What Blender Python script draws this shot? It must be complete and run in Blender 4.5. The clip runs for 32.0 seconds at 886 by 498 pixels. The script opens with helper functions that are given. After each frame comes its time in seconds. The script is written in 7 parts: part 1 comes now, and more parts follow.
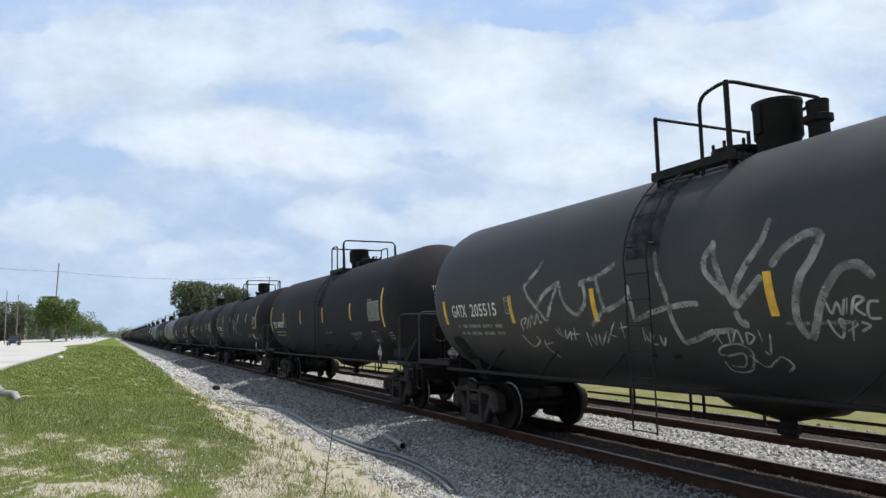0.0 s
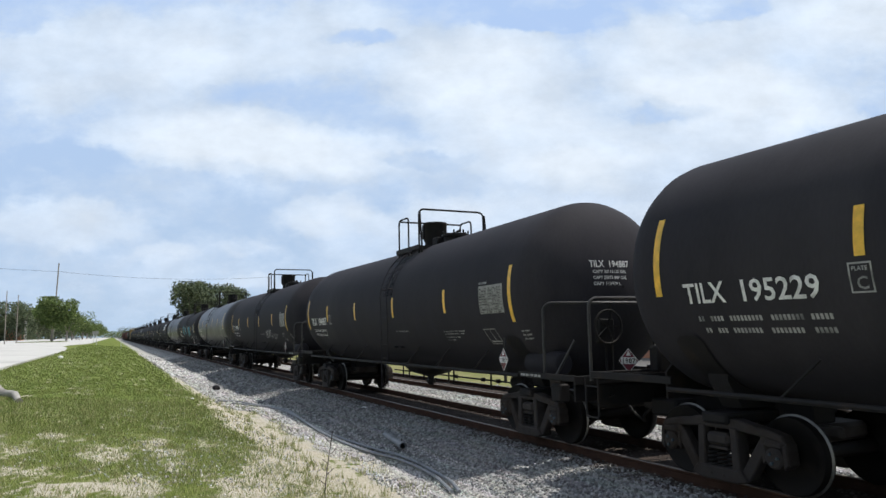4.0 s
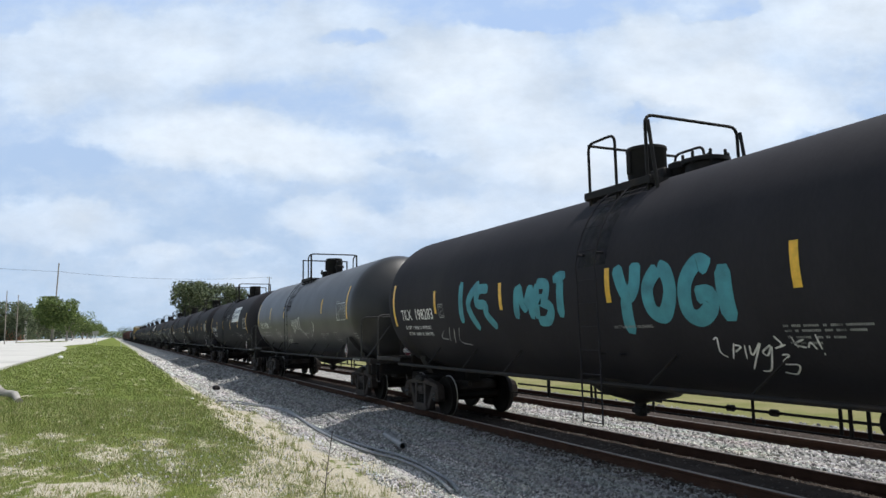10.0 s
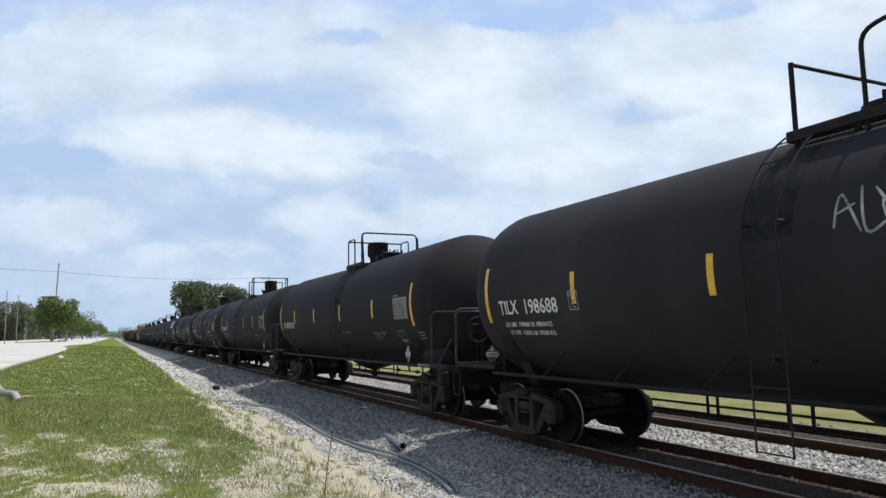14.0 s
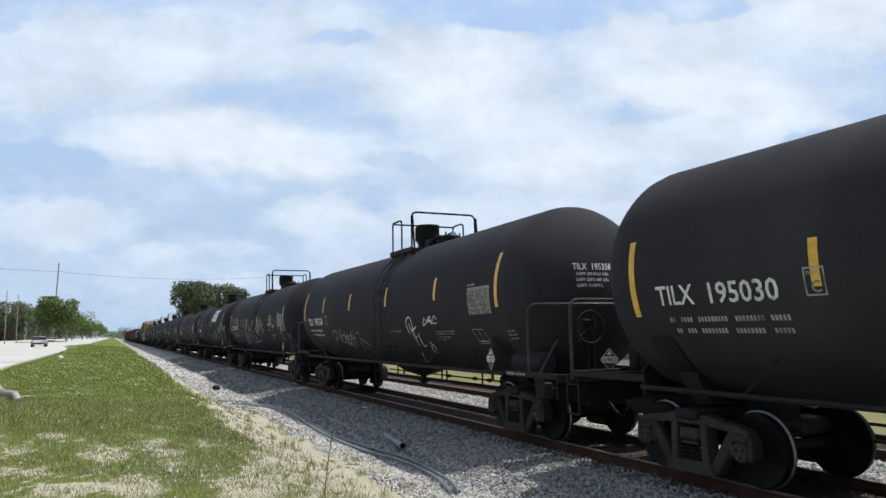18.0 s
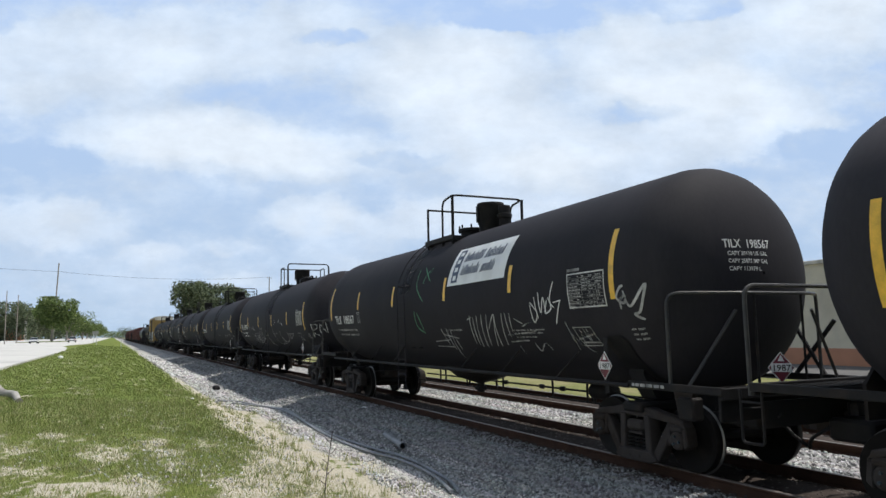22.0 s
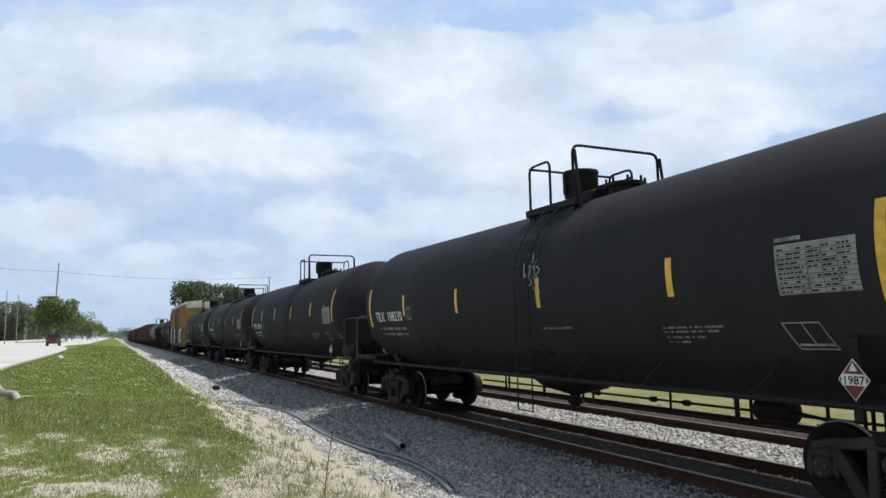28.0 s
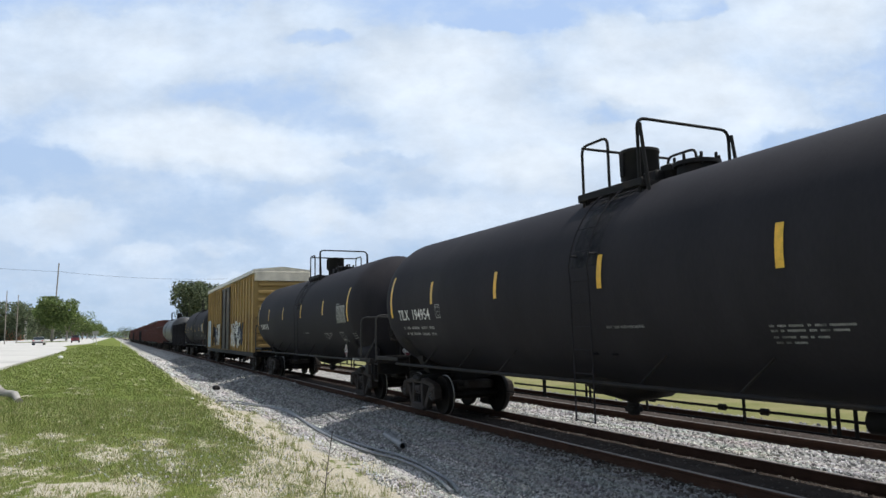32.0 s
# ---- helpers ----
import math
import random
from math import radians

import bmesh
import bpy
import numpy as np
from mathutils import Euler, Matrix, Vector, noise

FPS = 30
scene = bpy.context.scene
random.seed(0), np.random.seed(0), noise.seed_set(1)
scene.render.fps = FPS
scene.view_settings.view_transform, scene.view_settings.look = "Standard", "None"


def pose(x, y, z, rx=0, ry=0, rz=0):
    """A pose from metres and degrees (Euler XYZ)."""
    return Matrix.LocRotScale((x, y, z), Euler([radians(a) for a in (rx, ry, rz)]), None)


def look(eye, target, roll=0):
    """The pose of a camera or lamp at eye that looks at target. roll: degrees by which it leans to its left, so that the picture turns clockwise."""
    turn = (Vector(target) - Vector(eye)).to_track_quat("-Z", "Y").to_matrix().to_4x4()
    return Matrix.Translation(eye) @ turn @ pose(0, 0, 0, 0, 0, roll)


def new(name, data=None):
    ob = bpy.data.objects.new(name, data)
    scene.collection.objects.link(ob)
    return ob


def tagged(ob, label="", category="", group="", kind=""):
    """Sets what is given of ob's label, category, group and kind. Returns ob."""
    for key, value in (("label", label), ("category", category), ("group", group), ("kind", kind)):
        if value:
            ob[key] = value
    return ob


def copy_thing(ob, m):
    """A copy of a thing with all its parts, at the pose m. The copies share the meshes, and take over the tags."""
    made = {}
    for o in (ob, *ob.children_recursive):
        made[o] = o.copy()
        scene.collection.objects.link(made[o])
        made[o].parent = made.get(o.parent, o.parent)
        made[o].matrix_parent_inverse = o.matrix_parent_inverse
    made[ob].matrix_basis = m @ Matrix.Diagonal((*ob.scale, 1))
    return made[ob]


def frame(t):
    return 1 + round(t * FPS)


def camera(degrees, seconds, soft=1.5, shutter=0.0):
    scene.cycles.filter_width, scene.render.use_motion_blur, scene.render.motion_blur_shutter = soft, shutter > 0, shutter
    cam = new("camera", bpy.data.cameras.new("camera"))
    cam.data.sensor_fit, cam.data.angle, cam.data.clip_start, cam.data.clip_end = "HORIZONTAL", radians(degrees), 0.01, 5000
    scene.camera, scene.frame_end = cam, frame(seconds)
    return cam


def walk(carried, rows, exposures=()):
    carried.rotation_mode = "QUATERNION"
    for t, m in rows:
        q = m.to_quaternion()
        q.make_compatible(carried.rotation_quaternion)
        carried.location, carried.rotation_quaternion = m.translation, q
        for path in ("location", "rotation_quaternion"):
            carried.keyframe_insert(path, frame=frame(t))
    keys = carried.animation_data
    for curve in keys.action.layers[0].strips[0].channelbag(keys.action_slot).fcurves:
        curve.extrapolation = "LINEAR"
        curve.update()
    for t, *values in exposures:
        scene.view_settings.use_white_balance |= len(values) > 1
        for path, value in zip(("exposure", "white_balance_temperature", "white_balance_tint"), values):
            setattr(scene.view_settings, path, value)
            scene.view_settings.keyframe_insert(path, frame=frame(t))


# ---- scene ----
# The track runs along +Y; its near rail lies at x = 7.31 with the rail's top at z = 0.
CAMERA_HEIGHT = 1.997
cam = camera(64.8, 32.0, soft=1.5)
EYE = Vector((0, 0, CAMERA_HEIGHT))
_y, _p = radians(25.273), radians(6.690)
AIM = EYE + 10 * Vector((math.sin(_y) * math.cos(_p), math.cos(_y) * math.cos(_p), math.sin(_p)))
walk(cam, [(0.0, look(EYE, AIM, -1.07)), (32.0, look(EYE, AIM, -1.07))])

# ---- light ----
TRACK = 8.063          # centre line of the main track
SUN_WAY = Vector((0.505, -0.10, 1.0)).normalized()
world = bpy.data.worlds.new("sky")
scene.world = world
world.use_nodes = True
_n = world.node_tree.nodes
_sky = _n.new("ShaderNodeTexSky")
_sky.sky_type, _sky.sun_disc = "NISHITA", False
_sky.sun_elevation = math.asin(SUN_WAY.z)
_sky.sun_rotation = math.atan2(SUN_WAY.x, SUN_WAY.y)
_sky.dust_density, _sky.ozone_density = 2.0, 1.5
_co, _cl, _mr, _mx = (_n.new(k) for k in ("ShaderNodeTexCoord", "ShaderNodeTexNoise", "ShaderNodeMapRange", "ShaderNodeMix"))
_mx.data_type = "RGBA"
_cl.inputs["Scale"].default_value, _cl.inputs["Detail"].default_value = 2.2, 6
_mr.inputs[1].default_value, _mr.inputs[2].default_value = 0.36, 0.56
_mx.inputs["B"].default_value = (5.7, 6.7, 8.1, 1)
_wl = world.node_tree.links.new
_wl(_co.outputs["Generated"], _cl.inputs["Vector"])
_wl(_cl.outputs[0], _mr.inputs[0])
_wl(_mr.outputs[0], _mx.inputs["Factor"])
_wl(_sky.outputs[0], _mx.inputs["A"])
_wl(_mx.outputs["Result"], _n["Background"].inputs[0])
_n["Background"].inputs[1].default_value = 0.075
sun_data = bpy.data.lights.new("sun", "SUN")
sun_data.energy, sun_data.angle, sun_data.color = 3.7, radians(0.6), (1.0, 0.965, 0.91)
sun = new("sun", sun_data)
sun.matrix_world = look(SUN_WAY * 100, (0, 0, 0))


# ---- mesh tools ----
class Shape:
    """Collects vertices and faces of one mesh."""

    def __init__(self):
        self.v, self.f = [], []

    def add(self, verts, faces):
        k = len(self.v)
        self.v += [tuple(p) for p in verts]
        self.f += [tuple(i + k for i in f) for f in faces]
        return self

    def box(self, c, s, bevel=0.0, turn=None):
        hx, hy, hz = s[0] / 2, s[1] / 2, s[2] / 2
        b = min(bevel, hx * 0.9, hy * 0.9, hz * 0.9)
        if b <= 0:
            pts = [(x, y, z) for x in (-hx, hx) for y in (-hy, hy) for z in (-hz, hz)]
            fs = [(0, 1, 3, 2), (4, 6, 7, 5), (0, 4, 5, 1), (2, 3, 7, 6), (0, 2, 6, 4), (1, 5, 7, 3)]
        else:
            ring = [(-hx + b, -hy), (hx - b, -hy), (hx, -hy + b), (hx, hy - b), (hx - b, hy), (-hx + b, hy), (-hx, hy - b), (-hx, -hy + b)]
            q = 1 - b / max(hx, hy)
            inner = [(max(-hx + b, min(hx - b, x)), max(-hy + b, min(hy - b, y))) for x, y in ring]
            pts = [(x, y, -hz) for x, y in inner] + [(x, y, -hz + b) for x, y in ring] + [(x, y, hz - b) for x, y in ring] + [(x, y, hz) for x, y in inner]
            fs = [tuple(range(7, -1, -1)), tuple(range(24, 32))]
            for r in range(3):
                fs += [(r * 8 + i, r * 8 + (i + 1) % 8, r * 8 + 8 + (i + 1) % 8, r * 8 + 8 + i) for i in range(8)]
        m = Matrix.Translation(c) @ (turn if turn else Matrix())
        return self.add([m @ Vector(p) for p in pts], fs)

    def tube(self, path, r, n=8, closed=False):
        """A round bar along a path of points."""
        path = [Vector(p) for p in path]
        m = len(path)
        rings, side = [], None
        for i, p in enumerate(path):
            a = path[(i - 1) % m] if (i or closed) else p
            b = path[(i + 1) % m] if (i < m - 1 or closed) else p
            d = (b - a).normalized()
            if side is None:
                side = d.cross(Vector((0, 0, 1)) if abs(d.z) < 0.9 else Vector((1, 0, 0)))
            side = (side - d * side.dot(d)).normalized()
            up = d.cross(side)
            rings += [p + r * (side * math.cos(2 * math.pi * k / n) + up * math.sin(2 * math.pi * k / n)) for k in range(n)]
        fs = []
        for i in range(m if closed else m - 1):
            j = (i + 1) % m
            fs += [(i * n + k, i * n + (k + 1) % n, j * n + (k + 1) % n, j * n + k) for k in range(n)]
        if not closed:
            fs += [tuple(range(n - 1, -1, -1)), tuple((m - 1) * n + k for k in range(n))]
        return self.add(rings, fs)

    def lathe(self, profile, n=32, m=None, caps=True):
        """Turns (radius, along) points about the local z axis, then places them by m."""
        m = m if m else Matrix()
        pts = [m @ Vector((r * math.cos(2 * math.pi * k / n), r * math.sin(2 * math.pi * k / n), z)) for r, z in profile for k in range(n)]
        fs = []
        for i in range(len(profile) - 1):
            fs += [(i * n + k, i * n + (k + 1) % n, (i + 1) * n + (k + 1) % n, (i + 1) * n + k) for k in range(n)]
        if caps:
            last = (len(profile) - 1) * n
            fs += [tuple(range(n - 1, -1, -1)), tuple(last + k for k in range(n))]
        return self.add(pts, fs)

    def prism(self, outline, a, b, place):
        """An outline of (u, v) points drawn out from a to b; place(u, v, w) gives the point."""
        n = len(outline)
        pts = [place(u, v, a) for u, v in outline] + [place(u, v, b) for u, v in outline]
        fs = [tuple(range(n - 1, -1, -1)), tuple(range(n, 2 * n))]
        fs += [(i, (i + 1) % n, n + (i + 1) % n, n + i) for i in range(n)]
        return self.add(pts, fs)

    def mesh(self, name, smooth=0.7):
        me = bpy.data.meshes.new(name)
        me.from_pydata(self.v, [], self.f)
        bm = bmesh.new()
        bm.from_mesh(me)
        bmesh.ops.recalc_face_normals(bm, faces=bm.faces)
        if smooth:
            for f in bm.faces:
                f.smooth = True
            for e in bm.edges:
                e.smooth = len(e.link_faces) == 2 and e.calc_face_angle(0) < smooth
        bm.to_mesh(me)
        bm.free()
        return me


def along_y(x, y, z):
    """Turns a lathe's axis to +Y and moves it there."""
    return Matrix.Translation((x, y, z)) @ Matrix.Rotation(-math.pi / 2, 4, "X")


def along_x(x, y, z):
    return Matrix.Translation((x, y, z)) @ Matrix.Rotation(math.pi / 2, 4, "Y")


def bend(points, r, n=4):
    """A path through the points with its inner corners rounded."""
    pts = [Vector(p) for p in points]
    out = [pts[0]]
    for a, b, c in zip(pts, pts[1:], pts[2:]):
        u, w = (a - b), (c - b)
        d = min(r, u.length / 2, w.length / 2)
        p, q = b + u.normalized() * d, b + w.normalized() * d
        for i in range(n + 1):
            t = i / n
            out.append(p * (1 - t) ** 2 + b * 2 * t * (1 - t) + q * t * t)
    return out + [pts[-1]]


def mesh_of(shape, name, smooth=0.7):
    return shape if isinstance(shape, bpy.types.Mesh) else shape.mesh(name, smooth)


def part(name, shape, material, parent, label="", m=None, smooth=0.7, kind=""):
    me = mesh_of(shape, name, smooth)
    if not me.materials:
        me.materials.append(material)
    ob = new(name, me)
    ob.parent = parent
    if m:
        ob.matrix_basis = m
    return tagged(ob, label, kind=kind)


def empty(name, m=None):
    ob = new(name)
    ob.empty_display_size = 0.3
    if m:
        ob.matrix_basis = m
    return ob


# ---- materials ----
def paint(name, colour, rough=0.6, metal=0.0, spread=0.25, scale=3.0, stain=None, stain_at=0.55, bump=0.15, fine=60.0, coat=0.0, each=0.0, stretch=(1, 1, 1), specular=0.5):
    """A surface with grain and blotches at two scales, a stain colour, relief, and a change from piece to piece."""
    mat = bpy.data.materials.new(name)
    mat.use_nodes = True
    nt = mat.node_tree
    n, link = nt.nodes, nt.links.new
    shader = n["Principled BSDF"]
    co = n.new("ShaderNodeTexCoord")
    mp = n.new("ShaderNodeMapping")
    mp.inputs["Scale"].default_value = stretch
    link(co.outputs["Object"], mp.inputs[0])
    big, small = n.new("ShaderNodeTexNoise"), n.new("ShaderNodeTexNoise")
    for tex, s, d in ((big, scale, 5), (small, fine, 3)):
        tex.inputs["Scale"].default_value, tex.inputs["Detail"].default_value = s, d
        link(mp.outputs[0], tex.inputs["Vector"])
    mix = n.new("ShaderNodeMath")
    mix.operation = "MULTIPLY_ADD"
    link(small.outputs[0], mix.inputs[0])
    mix.inputs[1].default_value = 0.35
    link(big.outputs[0], mix.inputs[2])
    ramp = n.new("ShaderNodeMapRange")
    ramp.inputs[1].default_value, ramp.inputs[2].default_value = 0.40, 0.95
    ramp.inputs[3].default_value, ramp.inputs[4].default_value = 1 - spread, 1 + spread
    link(mix.outputs[0], ramp.inputs[0])
    base = n.new("ShaderNodeMix")
    base.data_type = "RGBA"
    base.inputs["A"].default_value = (*colour, 1)
    base.inputs["B"].default_value = (*(stain or [c * 0.6 for c in colour]), 1)
    st = n.new("ShaderNodeTexNoise")
    st.inputs["Scale"].default_value, st.inputs["Detail"].default_value = scale * 0.45, 6
    link(mp.outputs[0], st.inputs["Vector"])
    sr = n.new("ShaderNodeMapRange")
    sr.inputs[1].default_value, sr.inputs[2].default_value = stain_at, stain_at + 0.16
    link(st.outputs[0], sr.inputs[0])
    link(sr.outputs[0], base.inputs["Factor"])
    mul = n.new("ShaderNodeVectorMath")
    mul.operation = "SCALE"
    link(base.outputs["Result"], mul.inputs[0])
    if each:
        info, e = n.new("ShaderNodeObjectInfo"), n.new("ShaderNodeMapRange")
        e.inputs[3].default_value, e.inputs[4].default_value = 1 - each, 1 + each
        link(info.outputs["Random"], e.inputs[0])
        m2 = n.new("ShaderNodeMath")
        m2.operation = "MULTIPLY"
        link(ramp.outputs[0], m2.inputs[0])
        link(e.outputs[0], m2.inputs[1])
        link(m2.outputs[0], mul.inputs["Scale"])
    else:
        link(ramp.outputs[0], mul.inputs["Scale"])
    link(mul.outputs[0], shader.inputs["Base Color"])
    rr = n.new("ShaderNodeMapRange")
    rr.inputs[3].default_value, rr.inputs[4].default_value = max(0.05, rough - 0.12), min(1, rough + 0.12)
    link(big.outputs[0], rr.inputs[0])
    link(rr.outputs[0], shader.inputs["Roughness"])
    shader.inputs["Metallic"].default_value = metal
    shader.inputs["Coat Weight"].default_value = coat
    shader.inputs["Specular IOR Level"].default_value = specular
    if bump:
        b = n.new("ShaderNodeBump")
        b.inputs["Strength"].default_value, b.inputs["Distance"].default_value = bump, 0.01
        link(small.outputs[0], b.inputs["Height"])
        link(b.outputs[0], shader.inputs["Normal"])
    return mat


M = {}
M["black"] = paint("black tank paint", (0.0300, 0.0285, 0.0335), 0.76, scale=1.2, stain=(0.0385, 0.0362, 0.0405), stain_at=0.5, bump=0.06, fine=25, each=0.15, specular=0.12, stretch=(1, 1, 0.3))
M["grey"] = paint("faded tank paint", (0.043, 0.044, 0.048), 0.60, scale=1.0, stain=(0.060, 0.059, 0.058), stain_at=0.5, bump=0.06, fine=25, specular=0.38)
M["gloss"] = paint("glossy dark paint", (0.0300, 0.0300, 0.0315), 0.42, scale=1.0, stain=(0.039, 0.037, 0.035), stain_at=0.55, bump=0.05, fine=25)
M["iron"] = paint("black iron", (0.018, 0.0170, 0.0175), 0.64, scale=6, stain=(0.030, 0.024, 0.021), stain_at=0.52, bump=0.3, fine=90, specular=0.15)
M["truck"] = paint("grimy cast steel", (0.048, 0.042, 0.040), 0.7, scale=5, stain=(0.034, 0.027, 0.023), stain_at=0.48, bump=0.35, fine=70, each=0.2, specular=0.12)
M["wheel"] = paint("wheel steel", (0.0095, 0.0085, 0.0082), 0.55, 0.0, scale=6, stain=(0.018, 0.015, 0.014), bump=0.2, specular=0.12)
M["cap"] = paint("blue-grey bearing cap", (0.050, 0.080, 0.105), 0.55, scale=12, stain=(0.035, 0.042, 0.05), stain_at=0.48, bump=0.1, each=0.55)
M["tread"] = paint("worn tread steel", (0.20, 0.195, 0.185), 0.42, 0.85, scale=12, bump=0.05)
M["rail"] = paint("rusty rail", (0.064, 0.036, 0.026), 0.9, scale=4, stain=(0.044, 0.028, 0.022), bump=0.3, fine=50, specular=0.1)
M["railhead"] = paint("worn rail head", (0.22, 0.185, 0.165), 0.55, 0.5, scale=8, stain=(0.2, 0.14, 0.1), bump=0.1)
M["tie"] = paint("weathered tie", (0.058, 0.047, 0.039), 0.9, scale=6, bump=0.5, stretch=(0.3, 1, 1), each=0.25)
M["yellow"] = paint("reflective amber strip", (0.80, 0.47, 0.05), 0.4, scale=8, stain=(0.55, 0.33, 0.06), stain_at=0.6, bump=0.05)
M["white"] = paint("white stencil paint", (0.72, 0.72, 0.70), 0.6, scale=9, stain=(0.40, 0.40, 0.39), stain_at=0.58, bump=0.05)
M["dim"] = paint("worn stencil paint", (0.34, 0.34, 0.33), 0.7, scale=9, stain=(0.12, 0.12, 0.12), stain_at=0.5, bump=0.05)
M["panel"] = paint("stencil panel", (0.30, 0.30, 0.28), 0.6, scale=7, stain=(0.17, 0.17, 0.16), bump=0.05)
M["red"] = paint("placard red", (0.15, 0.014, 0.028), 0.5, scale=9, bump=0.03)
M["concrete"] = paint("pale concrete road", (0.55, 0.535, 0.50), 0.9, scale=0.35, stain=(0.44, 0.425, 0.40), bump=0.2, fine=30, spread=0.12)
M["soot"] = paint("sooty black bar", (0.0085, 0.008, 0.008), 0.85, scale=6, bump=0.2, specular=0.08)
M["ballast"] = paint("crushed stone bed", (0.38, 0.37, 0.355), 0.95, scale=9, stain=(0.20, 0.193, 0.185), stain_at=0.48, bump=1.0, fine=22, spread=0.6, specular=0.1)
M["pipe_rail"] = paint("scuffed black pipe", (0.034, 0.033, 0.034), 0.5, scale=8, stain=(0.052, 0.048, 0.045), stain_at=0.52, bump=0.1, fine=60, specular=0.4)
M["wood"] = paint("weathered pole wood", (0.27, 0.24, 0.205), 0.9, scale=4, bump=0.4, stretch=(1, 1, 0.1))


# ---- ground ----
def ground_z(x, y=0.0):
    """Height of the ground across the track."""
    pts = [(-4000, 0.8), (-5.2, 0.75), (0, 0.42), (2, 0.12), (3.4, -0.25), (4.6, -0.42), (5.6, -0.44), (13.6, -0.42), (16, -0.5), (40, -0.5), (4000, -0.4)]
    for (a, za), (b, zb) in zip(pts, pts[1:]):
        if x <= b:
            return za + (zb - za) * (x - a) / (b - a)
    return pts[-1][1]


def bare(x, y):
    """How much sand shows through the grass, 0 to 1: patches near the viewer and a worn strip beside the gravel."""
    if y < 3:
        return 0.0
    n1 = 0.45 * noise.noise((x * 1.7, y * 1.1, 7.3)) + 0.6 * noise.noise((x * 3.6, y * 3.0, 2.1)) + 0.85 * noise.noise((x * 8.5, y * 6.0, 5.0))
    v = 0.10 + 0.27 * max(0.0, min(1.0, (14 - y) / 6))
    for px, py, wx, wy in SANDY:
        d = ((x - px) / (1.2 * wx)) ** 2 + ((y - py) / (1.2 * wy)) ** 2
        v += 0.55 * max(0.0, 1 - d * d)
    mid = float(np.interp(y, (7, 9, 10.5, 13, 16, 22, 40), (1.4, 1.9, 2.4, 2.75, 2.75, 2.8, 3.0)))
    half = float(np.interp(y, (7, 11, 16, 24, 60), (0.9, 0.75, 0.8, 0.5, 0.3)))
    v += (0.85 if 10 < y < 18 else 0.55) * max(0.0, 1 - ((x - mid) / half) ** 2)
    if y < 27:
        v += 0.75 * max(0.0, min(1.0, (x - 2.3) / 0.6)) * min(1.0, (27 - y) / 5)
    return max(0.0, min(1.0, v + 1.05 * n1))


# worn sandy spots in the grass: place and half size
SANDY = [(-0.81, 13.1, 0.28, 0.7), (0.89, 14.3, 0.4, 0.4), (0.66, 12.0, 0.3, 0.7), (0.78, 10.8, 0.2, 0.7), (0.2, 10.7, 0.36, 0.4), (0.28, 8.8, 0.25, 0.8), (-1.14, 11.4, 0.15, 0.5), (-0.37, 8.4, 0.3, 0.35), (1.39, 12.2, 0.12, 0.6), (-0.74, 22.6, 0.35, 1.1), (-1.0, 9.4, 0.2, 0.4), (1.6, 8.9, 0.4, 0.6)]


